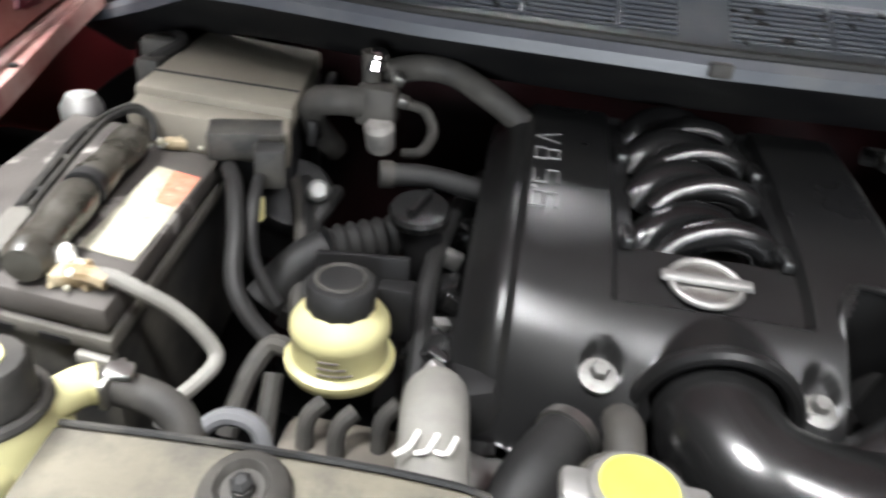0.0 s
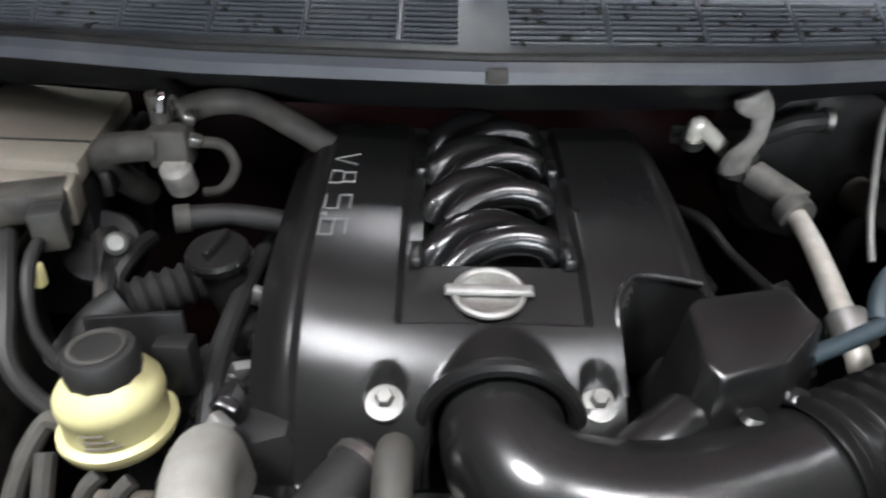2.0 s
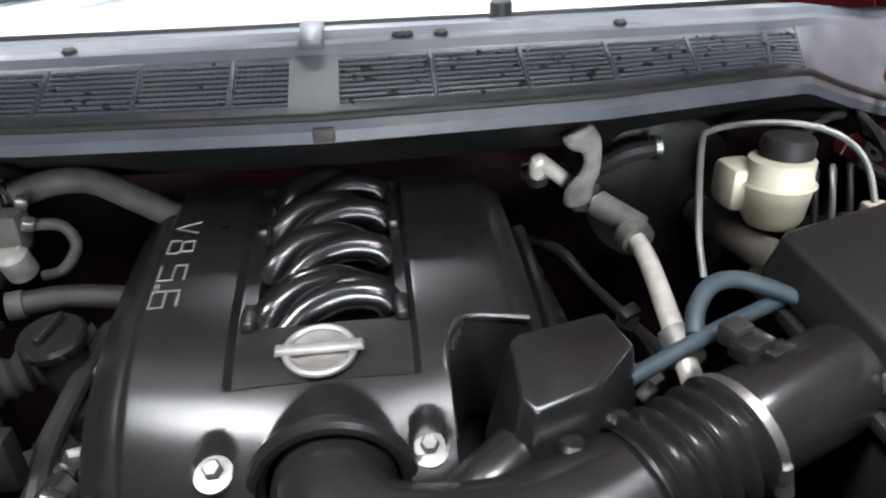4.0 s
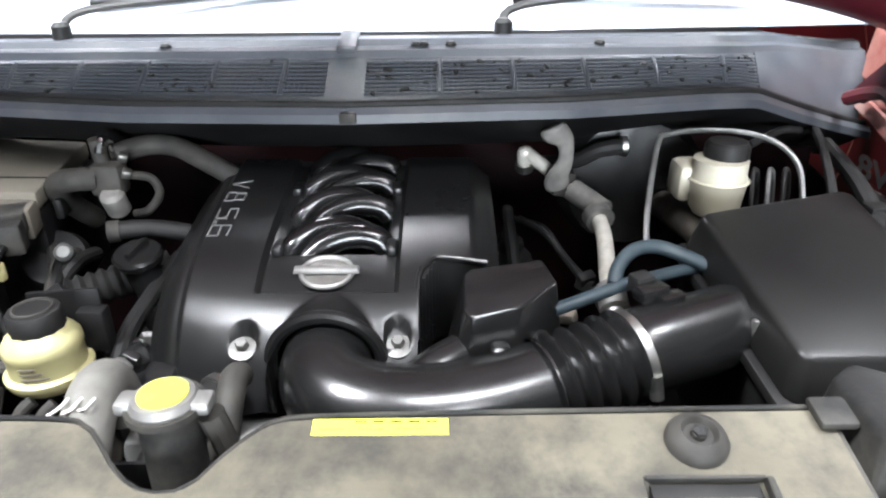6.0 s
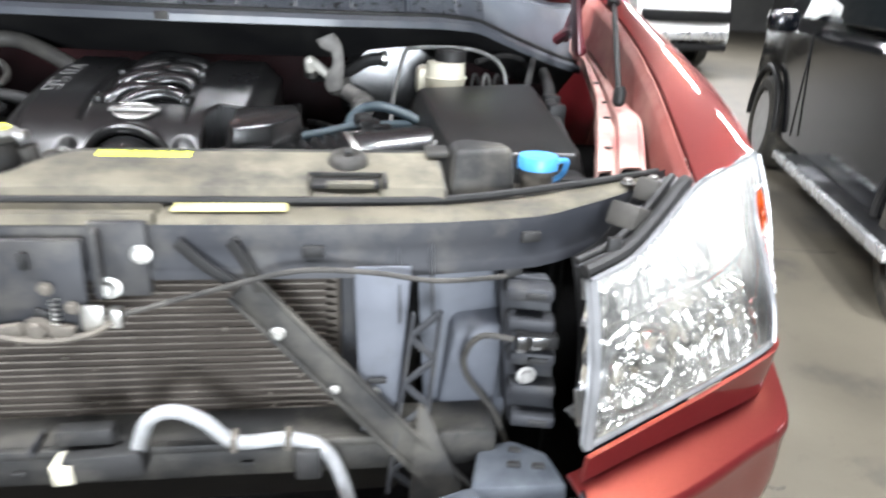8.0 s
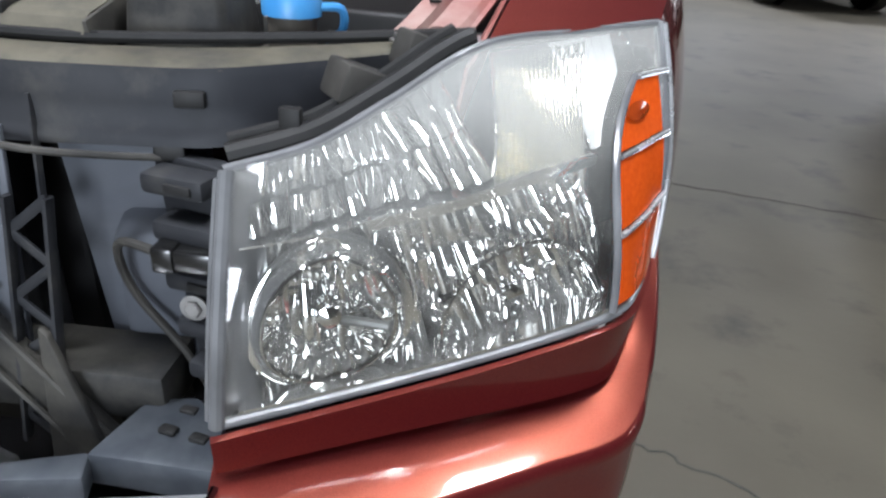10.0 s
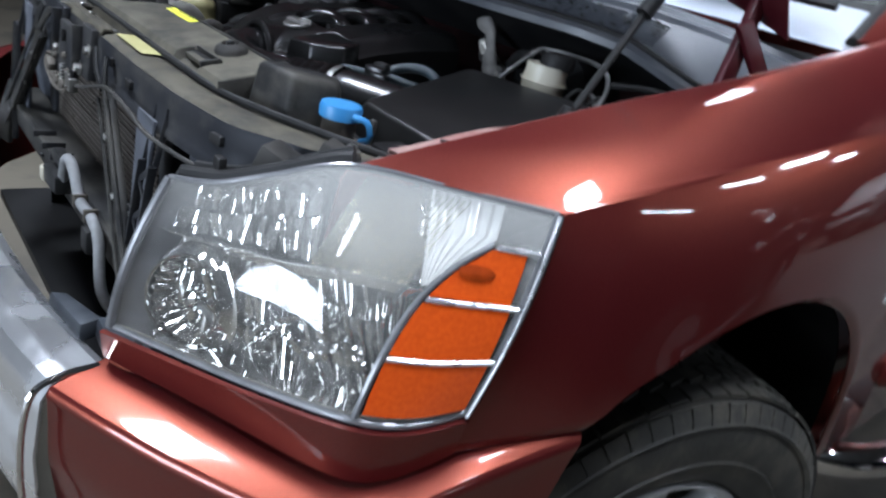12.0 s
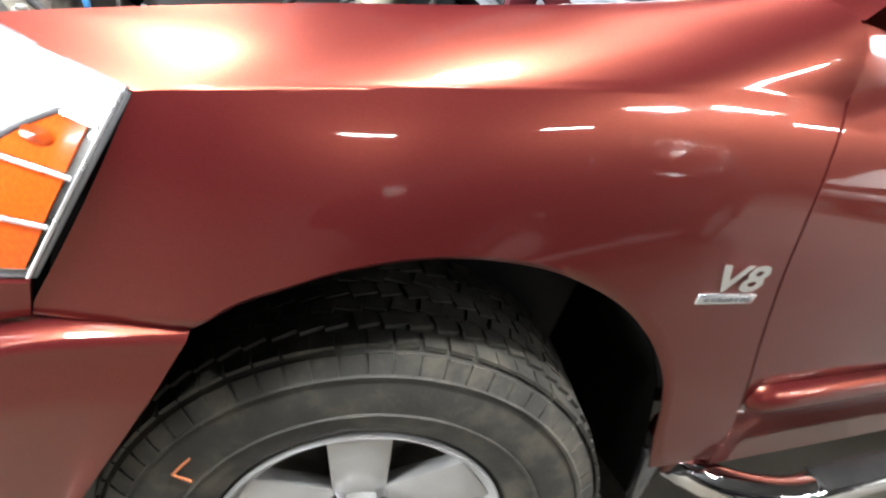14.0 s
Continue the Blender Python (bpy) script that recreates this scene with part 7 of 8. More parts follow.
def battery():
    t = thing("battery", "large black car battery, dusty lid, pale and orange label", "battery")
    part("case", slab(0.02, 0.98, 0.015, 0.985, 0.88, 1.062, 0.006), "black_dusty", t)
    part("lid", slab(0, 1, 0, 1, 1.068, 1.091, 0.005), "relay_grey", t, "dark lid with pale dried stains")
    # the stepped rim below the lid, broken by slots
    part("rim", slab(-0.01, 1.01, -0.008, 1.005, 1.052, 1.066, 0.003), "strap_grey", t, "pale dusty rim")
    for a in (0.22, 0.46, 0.70):
        part("rim_slot", slab(a, a + 0.13, -0.0125, -0.004, 1.054, 1.060), "black", t, auto=0)
    part("corner_rib", slab(0.85, 0.995, -0.02, 0.03, 1.040, 1.050, 0.002), "hose_dusty", t)
    lb = part("label", hexa([(-0.509, 0.337, 1.0915), (-0.457, 0.329, 1.0915), (-0.477, 0.484, 1.0915), (-0.529, 0.497, 1.0915)], [(-0.509, 0.337, 1.0925), (-0.457, 0.329, 1.0925), (-0.477, 0.484, 1.0925), (-0.529, 0.497, 1.0925)], 0), "label_aged", t, "dusty pale paper label", auto=0)
    band = [(-0.493, 0.425), (-0.470, 0.420), (-0.4775, 0.4835), (-0.508, 0.491)]
    part("label_band", hexa([(x, y, 1.0926) for x, y in band], [(x, y, 1.0931) for x, y in band], 0), "orange_label", lb, "orange printed band", auto=0)
    for k in range(3):
        row = [(-0.488 + 0.001 * k, 0.438 + 0.015 * k), (-0.479 - 0.002 * k, 0.436 + 0.015 * k), (-0.480 - 0.002 * k, 0.440 + 0.015 * k), (-0.489 + 0.001 * k, 0.442 + 0.015 * k)]
        part("print_bar", hexa([(x, y, 1.0932) for x, y in row], [(x, y, 1.0936) for x, y in row], 0), "label_aged", lb, auto=0)
    # terminals in a crust of corrosion
    for p, q, seed in ((Vector((-0.483, 0.289, 1.091)), Vector((0.024, -0.001, 0)), 5), (Vector((-0.532, 0.545, 1.091)), Vector((0.030, 0.008, 0)), 9)):
        rng = random.Random(seed)
        post = part("terminal", lathe([(0.0105, 0), (0.0095, 0.017), (0.007, 0.021), (0.0005, 0.022)], Matrix.Translation(p - q * 0.6 + Vector((0, 0.014, 0))), 16), "white", t, "lead post white with corrosion")
        part("clamp", join(box(p + Vector((0, 0, 0.008)), (0.026, 0.018, 0.013), 0.005, (8, 0, 12)), tube([p + Vector((0, 0, 0.009)), p + q * 0.7 + Vector((0, 0, 0.012)), p + q * 1.3 + Vector((0, 0, 0.009))], 0.0075, 10, 3)), "brass", post, "corroded brass clamp")
        for k in range(16):
            c = p + q * rng.uniform(-0.7, 0.9) + Vector((rng.uniform(-0.010, 0.010), rng.uniform(-0.012, 0.012), rng.uniform(0.002, 0.017)))
            r = rng.uniform(0.0022, 0.0052)
            part("corrosion", lathe([(0.0005, -r * 0.7), (r * 0.8, -r * 0.3), (r, r * 0.1), (r * 0.5, r * 0.6), (0.0005, r * 0.7)], Matrix.Translation(c) @ pose(0, 0, 0, rng.uniform(0, 90), rng.uniform(0, 90), 0), 7), ("brass", "white", "label_aged")[k % 3], post)
    c = thing("battery_cable", "pale grey sleeved battery cable", "cable", "battery cables")
    part("cable", tube([(-0.466, 0.289, 1.103), (-0.452, 0.290, 1.103), (-0.437, 0.291, 1.097), (-0.407, 0.299, 1.074), (-0.384, 0.300, 1.047), (-0.379, 0.292, 1.036), (-0.387, 0.276, 1.028), (-0.399, 0.262, 1.020)], 0.0062, 10, 6), "hose_dusty", c)
    part("lug", lathe([(0.011, -0.012), (0.011, 0.008), (0.006, 0.014)], Matrix.Translation((-0.402, 0.258, 1.016)), 8), "alu", c)
    c2 = thing("battery_cable", "black battery cables from the rear terminal", "cable", "battery cables")
    part("cable", tube([(-0.455, 0.50, 1.10), (-0.432, 0.46, 1.105), (-0.410, 0.41, 1.085), (-0.395, 0.37, 1.05), (-0.36, 0.36, 1.01), (-0.31, 0.37, 0.99)], 0.008, 10, 6), "rubber", c2)
    part("cable", tube([(-0.425, 0.52, 1.10), (-0.408, 0.45, 1.10), (-0.395, 0.41, 1.06), (-0.37, 0.40, 1.02)], 0.006, 10, 6), "rubber", c2)
    part("fusible_link", join(box((-0.450, 0.535, 1.118), (0.075, 0.045, 0.03), 0.004, (0, 0, 20)), box((-0.412, 0.50, 1.11), (0.03, 0.03, 0.04), 0.004, (0, 0, 20))), "black_dusty", c2, "black fuse holder")
    part("yellow_plug", box((-0.408, 0.455, 1.085), (0.012, 0.012, 0.024), 0.003), "yellow_dusty", c2)
    return t


M["relay_grey"] = mat("dusty_dark_battery_lid", (0.040, 0.036, 0.033), 0.65, 0, (0.058, 0.053, 0.048), 8, bump=0.15, bscale=250, dust=(0.19, 0.18, 0.165), dustmix=(0.57, 0.62), dscale=11, spec=0.2)
M["strap_grey"] = mat("dusty_grey_plastic", (0.055, 0.052, 0.046), 0.6, 0, (0.085, 0.08, 0.07), 25, bump=0.15, bscale=200, spec=0.2)
M["brass"] = mat("corroded_brass", (0.13, 0.09, 0.045), 0.75, 0.1, (0.32, 0.27, 0.18), 40, bump=0.6, bscale=150)


def carry_strap(owner):
    """The rolled grip lying along the lid and the ladder-like carrying strap beside it."""
    def grip(a, b):
        return tube([Vector(a).lerp(Vector(b), k / 12) for k in range(13)], lambda s: 0.0165 + 0.0012 * math.sin(9 * s + 1) - 0.004 * (s < 0.04 or s > 0.96), 20, 0)
    t = part("handle", grip((-0.508, 0.276, 1.110), (-0.536, 0.392, 1.112)), "grip", owner, "shiny black rolled grip with a dusty ladder strap")
    part("grip", grip((-0.538, 0.402, 1.112), (-0.560, 0.516, 1.113)), "grip", t)
    part("grip_band", tube([(-0.5355, 0.391, 1.112), (-0.5385, 0.403, 1.112)], 0.0178, 20, 1), "rubber", t)
    left = [(-0.563, 0.345, 1.112), (-0.576, 0.400, 1.118), (-0.586, 0.452, 1.125), (-0.585, 0.500, 1.132), (-0.571, 0.534, 1.134), (-0.556, 0.540, 1.122), (-0.549, 0.530, 1.106)]
    right = [(-0.541, 0.335, 1.122), (-0.552, 0.388, 1.128), (-0.562, 0.438, 1.133), (-0.568, 0.485, 1.138), (-0.562, 0.522, 1.138), (-0.550, 0.532, 1.126), (-0.546, 0.526, 1.106)]
    mid = [tuple((p + q) / 2 + (0.003 if k == 2 else 0) for k, (p, q) in enumerate(zip(a, b))) for a, b in zip(left, right)]
    for line in (left, mid, right):
        part("strap", tube(line, 0.0026, 8, 5, flat=1.5), "black_dusty", t)
    for k in (0, 1, 2):
        for a, b in ((left, mid), (mid, right)):
            p, q = Vector(a[k]).lerp(Vector(a[k + 1]), 0.45), Vector(b[k]).lerp(Vector(b[k + 1]), 0.45)
            part("strap_rung", tube([p, q], 0.0022, 6, 1), "black_dusty", t)
    foot = [(-0.556, 0.269, 1.040), (-0.557, 0.270, 1.075), (-0.556, 0.278, 1.0945), (-0.555, 0.305, 1.104), (-0.552, 0.340, 1.117)]
    part("strap_foot", sheet(lambda u, v: Vector((ramp(v, [(k / 4, p[0]) for k, p in enumerate(foot)]) + lerp(-0.015, 0.015, u) * (1 - 0.25 * v), ramp(v, [(k / 4, p[1]) for k, p in enumerate(foot)]), ramp(v, [(k / 4, p[2]) for k, p in enumerate(foot)]) + 0.004 * u * v)), 4, 16, 0.003), "strap_grey", t, "flat pale dusty strap end")


M["grip"] = mat("shiny_black_grip", (0.014, 0.013, 0.010), 0.24, 0, (0.035, 0.032, 0.025), 40, bump=0.5, bscale=110, rough2=0.5, spec=0.7, dust=(0.10, 0.095, 0.08), dustmix=(0.55, 0.8), dscale=22)
carry_strap(battery())


def fuse_boxes():
    t = thing("fuse_box", "brown-grey dusty fuse box lid beside the battery", "fuse box")
    lid = [(-0.60, 0.585), (-0.415, 0.575), (-0.46, 0.815), (-0.64, 0.845)]
    part("lid", hexa([(x, y, 1.115) for x, y in lid], [(x * 0.995 - 0.002, y, 1.142 + 0.0 * y) for x, y in lid], 0.006), "lid_brown", t)
    front = [(-0.585, 0.545), (-0.405, 0.535), (-0.42, 0.585), (-0.60, 0.595)]
    part("front_step", hexa([(x, y, 1.09) for x, y in front], [(x, y, 1.132) for x, y in front], 0.005), "lid_brown", t)
    part("seam", tube([(-0.602, 0.640, 1.1425), (-0.428, 0.632, 1.1425)], 0.0016, 6, 1), "rubber", t)
    part("base", hexa([(x, y, 0.95) for x, y in lid], [(x, y, 1.115) for x, y in lid], 0.006), "black", t)
    part("side_rib", box((-0.418, 0.69, 1.11), (0.012, 0.20, 0.03), 0.004, (0, 0, 10)), "black", t)
    c = thing("ground_connector", "metal bolt and grey connectors by the inner fender", "connector")
    part("dome", lathe([(0.024, 0), (0.024, 0.016), (0.016, 0.03), (0.0005, 0.034)], Matrix.Translation((-0.695, 0.628, 1.075)), 20), "alu", c)
    part("plug", box((-0.63, 0.68, 1.12), (0.03, 0.03, 0.05), 0.006), "rubber_grey", c)
    part("plug", box((-0.66, 0.77, 1.13), (0.06, 0.03, 0.03), 0.006, (0, 0, 15)), "rubber_grey", c)
    part("wire", tube([(-0.63, 0.68, 1.14), (-0.62, 0.74, 1.15), (-0.66, 0.80, 1.14), (-0.72, 0.84, 1.12)], 0.008, 8, 5), "rubber", c)


M["lid_brown"] = mat("dusty_brown_grey_lid", (0.105, 0.095, 0.078), 0.7, 0, (0.145, 0.133, 0.11), 8, bump=0.15, bscale=250, dust=(0.1, 0.095, 0.08), dustmix=(0.5, 0.8), dscale=10, spec=0.2)
fuse_boxes()


def steering_reservoir():
    t = thing("power_steering_reservoir", "yellowed plastic fluid reservoir with a black ribbed cap", "fluid reservoir")
    c = Matrix.Translation((-0.290, 0.325, 1.040))
    part("tank", lathe([(0.030, -0.02), (0.040, -0.012), (0.0435, -0.004), (0.0435, 0.0), (0.038, 0.003), (0.037, 0.022), (0.039, 0.026), (0.038, 0.034), (0.034, 0.040), (0.026, 0.048)], c, 36), "cream", t)
    part("cap", lathe([(0.0265, 0.044), (0.027, 0.048), (0.027, 0.066), (0.025, 0.069), (0.018, 0.070), (0.0005, 0.070)], c, 12), "rubber", t, "black ribbed screw cap")
    part("cap_rim", tube([c @ Vector((0.0185 * math.cos(a), 0.0185 * math.sin(a), 0.0705)) for a in [2 * math.pi * k / 24 for k in range(25)]], 0.0018, 6, 0), "rubber_grey", t)
    for k in range(3):
        part("level_mark", tube([c @ Vector((0.0385 * math.cos(a), 0.0385 * math.sin(a), 0.008 + 0.006 * k)) for a in [radians(-100 + 8 * j) for j in range(6 - k)]], 0.001, 5, 0), "brown", t)
    part("bracket", join(box((-0.285, 0.372, 1.075), (0.075, 0.006, 0.06), 0.002, (0, 0, 8)), box((-0.255, 0.367, 1.06), (0.03, 0.02, 0.05), 0.003)), "black", t)
    part("return_hose", tube([(-0.330, 0.325, 1.035), (-0.350, 0.33, 1.03), (-0.362, 0.305, 1.01), (-0.366, 0.275, 0.98)], 0.0085, 10, 6), "rubber_grey", t)
    part("feed_hose", tube([(-0.335, 0.30, 1.03), (-0.332, 0.27, 1.0), (-0.326, 0.245, 0.98), (-0.32, 0.23, 0.95)], 0.008, 10, 6), "rubber_grey", t, "pale dusty hose")
    for x, y in ((-0.275, 0.26), (-0.245, 0.275), (-0.300, 0.265)):
        part("fitting", tube([(x, y, 0.99), (x, y + 0.01, 1.015), (x + 0.01, y + 0.02, 1.025)], 0.007, 10, 4), "rubber_grey", t)
    p = thing("power_steering_pump", "grimy cast steering pump below the reservoir", "pump")
    part("body", join(box((-0.27, 0.27, 0.965), (0.11, 0.07, 0.06), 0.015), lathe([(0.05, 0), (0.05, 0.03), (0.02, 0.034)], Matrix.Translation((-0.27, 0.235, 0.96)) @ pose(0, 0, 0, 90, 0, 0), 24)), "brown", p)


steering_reservoir()


def coolant_tank():
    t = thing("coolant_tank", "pale yellow translucent coolant expansion tank", "coolant tank")
    part("tank", join(hexa([(-0.52, 0.06, 0.93), (-0.405, 0.06, 0.93), (-0.40, 0.195, 0.93), (-0.52, 0.195, 0.93)],
                           [(-0.50, 0.07, 1.098), (-0.412, 0.075, 1.098), (-0.405, 0.182, 1.098), (-0.50, 0.186, 1.098)], 0.014, 3),
                      lathe([(0.034, 1.085), (0.028, 1.10), (0.024, 1.118)], Matrix.Translation((-0.434, 0.150, 0)), 28),
                      tube([(-0.425, 0.16, 1.095), (-0.412, 0.188, 1.095), (-0.404, 0.196, 1.094)], 0.013, 12, 4)), "cream", t)
    part("cap", lathe([(0.0255, 1.115), (0.0255, 1.138), (0.023, 1.142), (0.0005, 1.143)], Matrix.Translation((-0.434, 0.150, 0)), 14), "rubber_grey", t, "dusty grey ribbed cap")
    part("cap_disc", lathe([(0.0135, 1.1425), (0.0135, 1.144), (0.0005, 1.1445)], Matrix.Translation((-0.434, 0.150, 0)), 24), "yellow_dusty", t, "pale yellow disc")
    part("collar", tube([(-0.434 + 0.0285 * math.cos(a), 0.150 + 0.0285 * math.sin(a), 1.113) for a in [2 * math.pi * k / 28 for k in range(29)]], 0.004, 8, 0), "rubber_grey", t)
    part("mount_eye", lathe([(0.014, 0), (0.014, 0.01), (0.006, 0.012), (0.006, 0.004)], Matrix.Translation((-0.395, 0.085, 1.084)), 20), "white_tank", t)
    h = thing("coolant_hose", "grey rubber overflow hose with a spring clip", "hose")
    part("hose", tube([(-0.406, 0.196, 1.094), (-0.385, 0.203, 1.085), (-0.36, 0.20, 1.078), (-0.345, 0.19, 1.06), (-0.34, 0.18, 1.03)], 0.0115, 12, 6), "rubber_grey", h)
    part("clip", join(box((-0.392, 0.202, 1.101), (0.016, 0.014, 0.006), 0.002, (0, 10, 20)), box((-0.396, 0.200, 1.092), (0.006, 0.028, 0.02), 0.002)), "steel", h)
    part("white_hose", tube([(-0.345, 0.198, 1.066), (-0.33, 0.207, 1.074), (-0.31, 0.207, 1.07), (-0.30, 0.20, 1.05)], 0.006, 10, 6), "frame_grey", h, "short white hose")


coolant_tank()


def heater_valve():
    t = thing("heater_valve", "greasy vacuum valve with hoses and clips", "valve")
    part("body", join(box((-0.335, 0.620, 1.145), (0.045, 0.035, 0.045), 0.008), tube([(-0.345, 0.63, 1.16), (-0.345, 0.625, 1.20)], 0.010, 12, 2)), "rubber_grey", t)
    part("canister", lathe([(0.016, -0.02), (0.0165, 0.01), (0.012, 0.016)], Matrix.Translation((-0.328, 0.606, 1.118)) @ pose(0, 0, 0, 25, 0, 0), 20), "joint", t, "pale plastic canister")
    part("hook_pipe", tube([(-0.338, 0.645, 1.165), (-0.337, 0.640, 1.19), (-0.339, 0.628, 1.195), (-0.34, 0.618, 1.18)], 0.008, 10, 6), "chrome", t, "bright bent pipe stub")
    part("loop_hose", tube([(-0.31, 0.62, 1.15), (-0.285, 0.635, 1.14), (-0.272, 0.625, 1.12), (-0.28, 0.60, 1.105), (-0.30, 0.60, 1.10)], 0.006, 10, 7), "rubber_grey", t)
    for x, y, z in ((-0.315, 0.63, 1.172), (-0.36, 0.605, 1.15), (-0.305, 0.61, 1.155)):
        part("spring_clip", box((x, y, z), (0.012, 0.012, 0.012), 0.002, (20, 20, 20)), "steel", t)
    h = thing("heater_hose", "grey rubber heater hose", "hose", "heater hoses")
    part("hose", tube([(-0.335, 0.65, 1.17), (-0.30, 0.675, 1.176), (-0.26, 0.68, 1.172), (-0.215, 0.665, 1.155), (-0.17, 0.66, 1.13), (-0.12, 0.68, 1.10)], 0.015, 14, 7), "rubber_grey", h)
    h2 = thing("heater_hose", "grey rubber heater hose with a bend", "hose", "heater hoses")
    part("hose", tube([(-0.35, 0.61, 1.148), (-0.375, 0.60, 1.150), (-0.40, 0.605, 1.142), (-0.41, 0.63, 1.11), (-0.40, 0.68, 1.06)], 0.016, 14, 7), "rubber_grey", h2)
    h3 = thing("heater_hose", "short hose with a metal end", "hose", "heater hoses")
    part("hose", tube([(-0.302, 0.545, 1.098), (-0.27, 0.553, 1.098), (-0.235, 0.56, 1.092), (-0.20, 0.57, 1.08)], 0.012, 12, 5), "rubber", h3)
    part("end", tube([(-0.312, 0.542, 1.098), (-0.298, 0.546, 1.098)], 0.0145, 14, 1), "rubber_grey", h3)
    o = thing("oil_filler_tube", "black oil filler tube with a flat round cap", "oil filler")
    part("cap", lathe([(0.030, 0.0), (0.031, 0.008), (0.028, 0.012), (0.0005, 0.013)], Matrix.Translation((-0.262, 0.507, 1.075)) @ pose(0, 0, 0, 12, 0, 0), 32), "black_gloss", o)
    part("cap_bar", box((-0.262, 0.507, 1.09), (0.008, 0.04, 0.012), 0.003, (12, 0, -20)), "black_gloss", o)
    part("neck", tube([(-0.262, 0.505, 1.07), (-0.25, 0.51, 1.02), (-0.235, 0.52, 0.98)], 0.022, 16, 4), "black", o)
    a, b = Vector((-0.35, 0.485, 1.035)), Vector((-0.245, 0.555, 1.04))
    n = 9
    cd = thing("corrugated_hose", "black corrugated breather hose", "hose")
    part("ribs", tube([a.lerp(b, k / (n * 6)) for k in range(n * 6 + 1)], lambda s: 0.021 + 0.0026 * math.cos(2 * math.pi * n * s), 18, 0), "rubber", cd)
    part("plain_end", tube([a, (-0.375, 0.465, 1.02), (-0.40, 0.44, 0.99)], 0.022, 16, 5), "rubber", cd)
    g = thing("alternator_harness", "bundle of black cables and a round connector", "wiring")
    part("round_connector", lathe([(0.045, 0), (0.047, 0.02), (0.04, 0.035), (0.02, 0.038)], Matrix.Translation((-0.425, 0.60, 1.02)) @ pose(0, 0, 0, 40, 20, 0), 28), "black", g)
    for k in range(4):
        part("cable", tube([(-0.44 + 0.02 * k, 0.62, 1.06 - 0.01 * k), (-0.40 + 0.01 * k, 0.55, 1.05), (-0.375, 0.48 + 0.01 * k, 1.03), (-0.36 + 0.012 * k, 0.42, 0.99), (-0.33, 0.38, 0.96)], 0.008 + 0.002 * (k % 2), 10, 6), "rubber" if k % 2 else "rubber_grey", g)
    for k in range(6):
        part("plug", box((-0.37 + 0.02 * k, 0.43 + 0.015 * (k % 3), 0.985 + 0.01 * (k % 2)), (0.02, 0.018, 0.022), 0.003, (10 * k, 20, 15 * k)), "black_gloss" if k % 2 else "rubber", g)
    part("silver_plug", lathe([(0.012, 0), (0.012, 0.03), (0.008, 0.034)], Matrix.Translation((-0.385, 0.56, 1.055)) @ pose(0, 0, 0, 50, 30, 0), 14), "pipe_grey", g)


heater_valve()
part("bay_floor", box((0, 0.5, 0.45), (1.4, 1.0, 0.02), 0), "black", truck, "dark underside of the bay")


# ---- badge on the fender ----
def side_badge():
    t = thing("side_badge", "chrome V8 badge with a lettered bar", "badge")
    lt = mesh_text("V8", 0.072, 0.005, 0.0022)
    lt.transform(Matrix.Translation((1.034, 1.082, 0.979)) @ pose(0, 0, 0, 90, 0, 90) @ Matrix(((1.5, 0.14, 0, 0), (0, 0.95, 0, 0), (0, 0, 1, 0), (0, 0, 0, 1))))
    part("letters", lt, "chrome", t, auto=0)
    br = part("bar", box((1.033, 1.078, 0.941), (0.012, 0.138, 0.020), 0.002), "chrome_dusty", t)
    for k in range(8):
        part("print_bar", box((1.0395, 1.028 + 0.0145 * k, 0.941), (0.001, 0.010, 0.009), 0), "frame_grey", br)


side_badge()


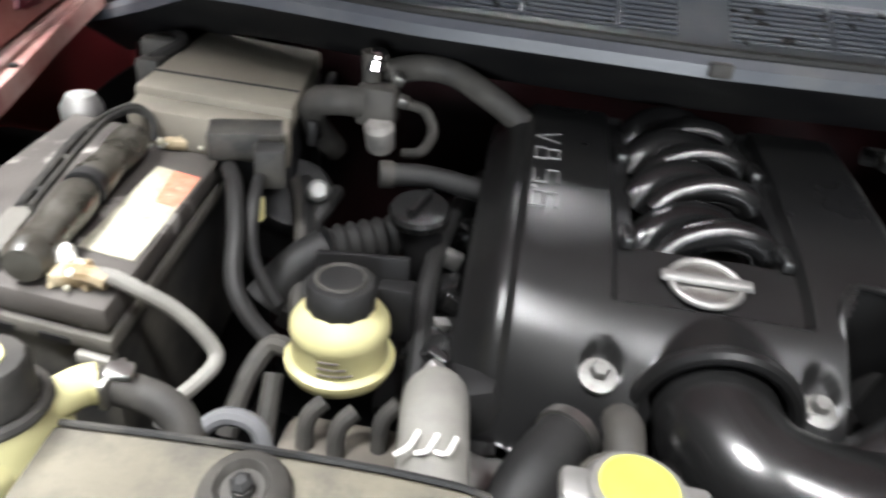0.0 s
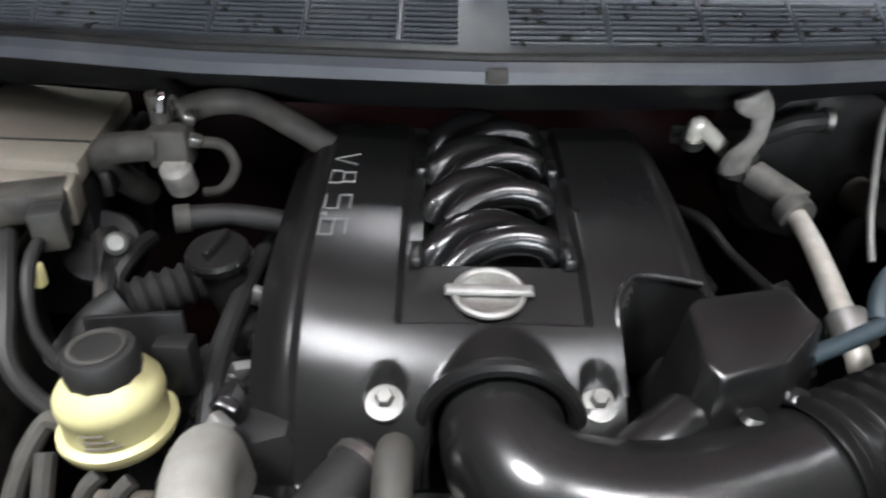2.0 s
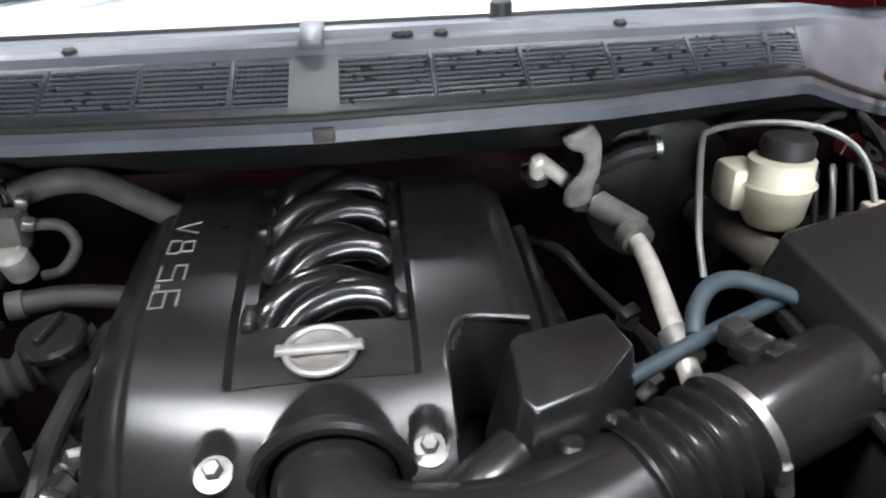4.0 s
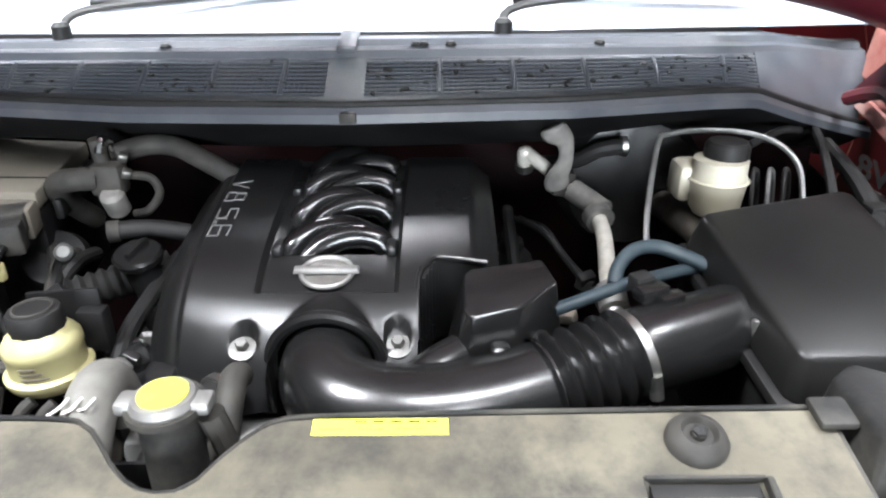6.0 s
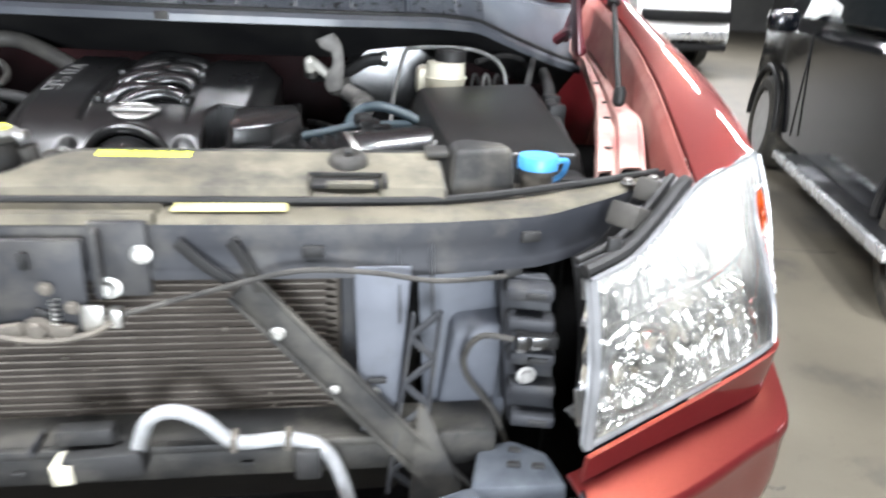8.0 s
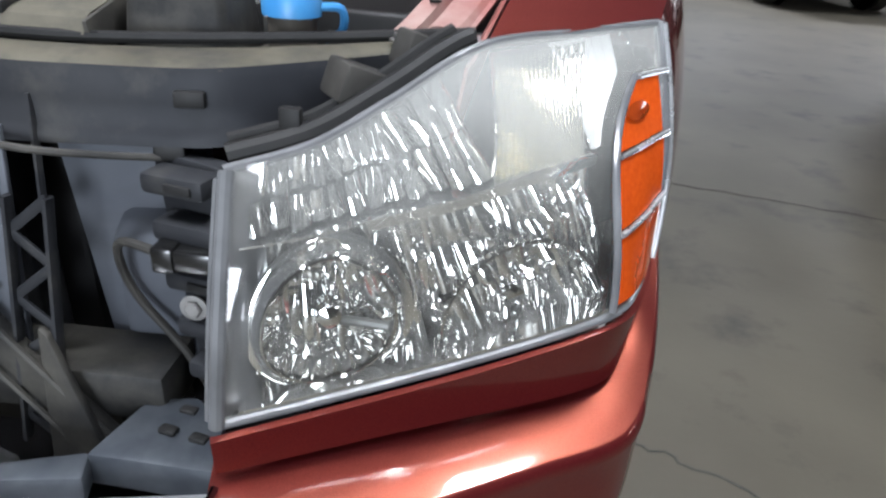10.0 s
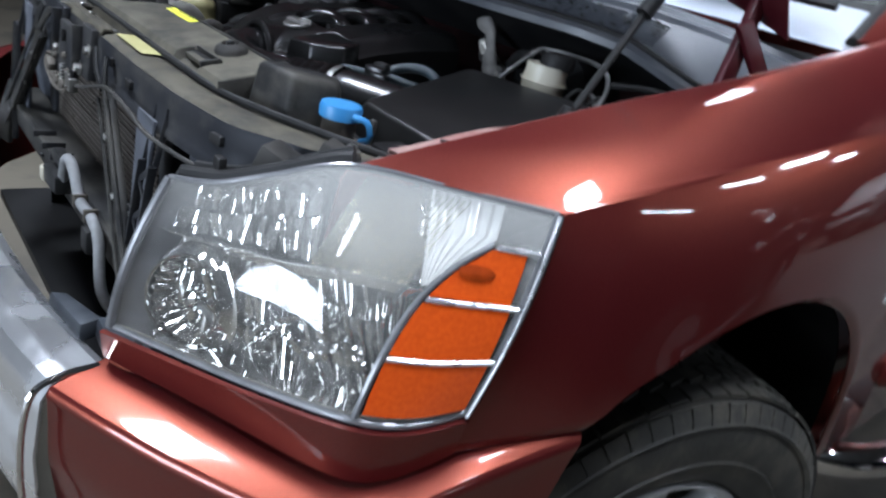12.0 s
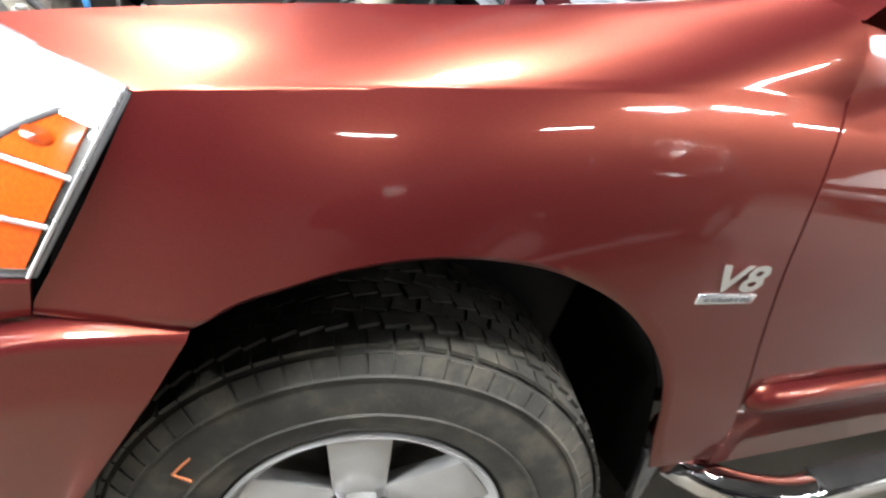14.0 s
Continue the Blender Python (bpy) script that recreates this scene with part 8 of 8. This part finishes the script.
# ---- other vehicles ----
def car_body(t, m, L, W, H, paint, hood_h, sill):
    """A simple car: lofted side profile with wheels, glass and lamps, front towards +y."""
    def skin(u, v):
        y = (u - 0.5) * L
        roofline = ramp(u, [(0, 0.55), (0.03, 0.8), (0.1, hood_h * 0.97), (0.28, hood_h), (0.42, H), (0.85, H * 0.98), (0.97, hood_h * 1.0), (1, 0.6)])
        a = math.pi * v
        half = W / 2 * (1 - 0.12 * abs(u - 0.5) ** 3 * 8)
        # v 0..1 over from one sill to the other
        k = v * 2 - 1
        s = 1 if k > 0 else -1
        e = abs(k)
        if e > 0.45:
            z = lerp(sill, min(roofline, hood_h), (1 - e) / 0.55)
            x = half * (1 - 0.03 * (1 - (1 - e) / 0.55)) 
        else:
            z = lerp(min(roofline, hood_h), roofline, ease(1 - e / 0.45, 0, 0.6))
            x = half * lerp(1.0, 0.0, (1 - e / 0.45) ** 1.6)
            x = min(x, half)
        return m @ Vector((s * x, y, z))
    def arch(u, v):
        e = abs(v * 2 - 1)
        if e < 0.45:
            return False
        z = lerp(sill, hood_h, (1 - e) / 0.55)
        return min(math.hypot((u - 0.5) * L - yy, z - 0.36) for yy in (-0.29 * L, 0.30 * L)) < 0.43
    part("body", sheet(skin, 140, 90, 0.0, drop=arch), paint, t)
    for sx in (-1, 1):
        for yy in (-0.29 * L, 0.30 * L):
            wm = m @ Matrix.Translation((sx * (W / 2 - 0.10), yy, 0.36)) @ pose(0, 0, 0, 0, 90 * sx, 0)
            w = part("wheel", lathe([(0.05, 0.0), (0.23, 0.02), (0.24, 0.10)], wm, 28), "alloy", t)
            part("tyre", lathe([(0.235, 0.09), (0.27, 0.115), (0.34, 0.11), (0.36, 0.08), (0.36, -0.1), (0.24, -0.1)], wm, 40, cap=False), "tyre", w)
            for k in range(5):
                sp = box((0.13, 0, 0.06), (0.2, 0.06, 0.03), 0.008)
                sp.transform(wm @ pose(0, 0, 0, 0, 0, 72 * k))
                part("spoke", sp, "alloy", w)
            arch = tube([m @ Vector((sx * (W / 2 + 0.004), yy + 0.435 * math.cos(a), 0.36 + 0.435 * math.sin(a))) for a in [math.pi * k / 16 for k in range(17)]], 0.022, 8, 0)
            part("arch_trim", arch, "rubber", t)
            # near-black disc behind the wheel, painting the shade inside the arch
            part("arch_shade_disc", lathe([(0.40, 0.0), (0.40, 0.012), (0.0005, 0.012)], m @ Matrix.Translation((sx * (W / 2 - 0.30), yy, 0.38)) @ pose(0, 0, 0, 0, 90 * sx, 0), 32), "void", t)


def black_suv():
    t = thing("black_suv", "black sport utility vehicle with chrome-edged running board", "car")
    m = pose(4.06, 2.66, 0, 0, 0, -19.6)
    car_body(t, m, 4.9, 1.95, 1.75, "black_paint", 1.08, 0.34)
    for sx in (-1,):
        rb = part("running_board", box((sx * 1.02, -0.55, 0.32), (0.16, 1.9, 0.05), 0.015), "black", t)
        rb.matrix_basis = m
        s1 = part("board_trim", box((sx * 1.10, -0.55, 0.33), (0.035, 1.9, 0.055), 0.012), "chrome_dusty", t)
        s1.matrix_basis = m
        for k in range(7):
            g = part("tread_strip", box((sx * 1.02, -0.3 + 0.05 * k, 0.347), (0.10, 0.03, 0.006), 0.002), "frame_grey", t)
            g.matrix_basis = m
        mir = part("mirror", box((sx * 1.12, 0.85, 1.15), (0.2, 0.12, 0.15), 0.04), "black_paint", t)
        mir.matrix_basis = m
        win = part("side_window", box((sx * 0.955, -0.2, 1.38), (0.02, 2.0, 0.42), 0.01, (0, -14 * sx, 0)), "dark_glass", t)
        win.matrix_basis = m
        dl = part("door_line", box((sx * 0.972, 0.62, 0.75), (0.012, 0.012, 0.66), 0.002), "rubber", t)
        dl.matrix_basis = m


black_suv()


def white_truck():
    t = thing("white_truck", "white truck parked at the far end", "car")
    m = pose(5.6, 13.0, 0, 0, 0, 180 + 8)
    car_body(t, m, 5.0, 2.0, 1.85, "white_paint", 1.2, 0.45)
    for z, h, mt in ((0.62, 0.16, "chrome_dusty"), (0.92, 0.2, "black"), (0.42, 0.12, "black")):
        for e in (-1, 1):
            g = part("front_panel", box((0, e * 2.5, z), (1.7, 0.08, h), 0.03), mt, t)
            g.matrix_basis = m


white_truck()


# ---- floor marks ----
def floor_marks():
    rng = random.Random(21)
    for name, a, b in (("floor_crack", (1.05, 0.95), (1.55, 0.70)), ("floor_joint", (1.1, 2.9), (3.0, 2.45))):
        pts = []
        for k in range(22):
            f = k / 21
            pts.append((lerp(a[0], b[0], f) + rng.uniform(-0.012, 0.012), lerp(a[1], b[1], f) + rng.uniform(-0.012, 0.012), 0.0015))
        tagged(part(name, tube(pts, 0.004, 5, 0, flat=0.4), "crack"), "thin dark crack in the concrete floor", "crack", kind="structure")


floor_marks()
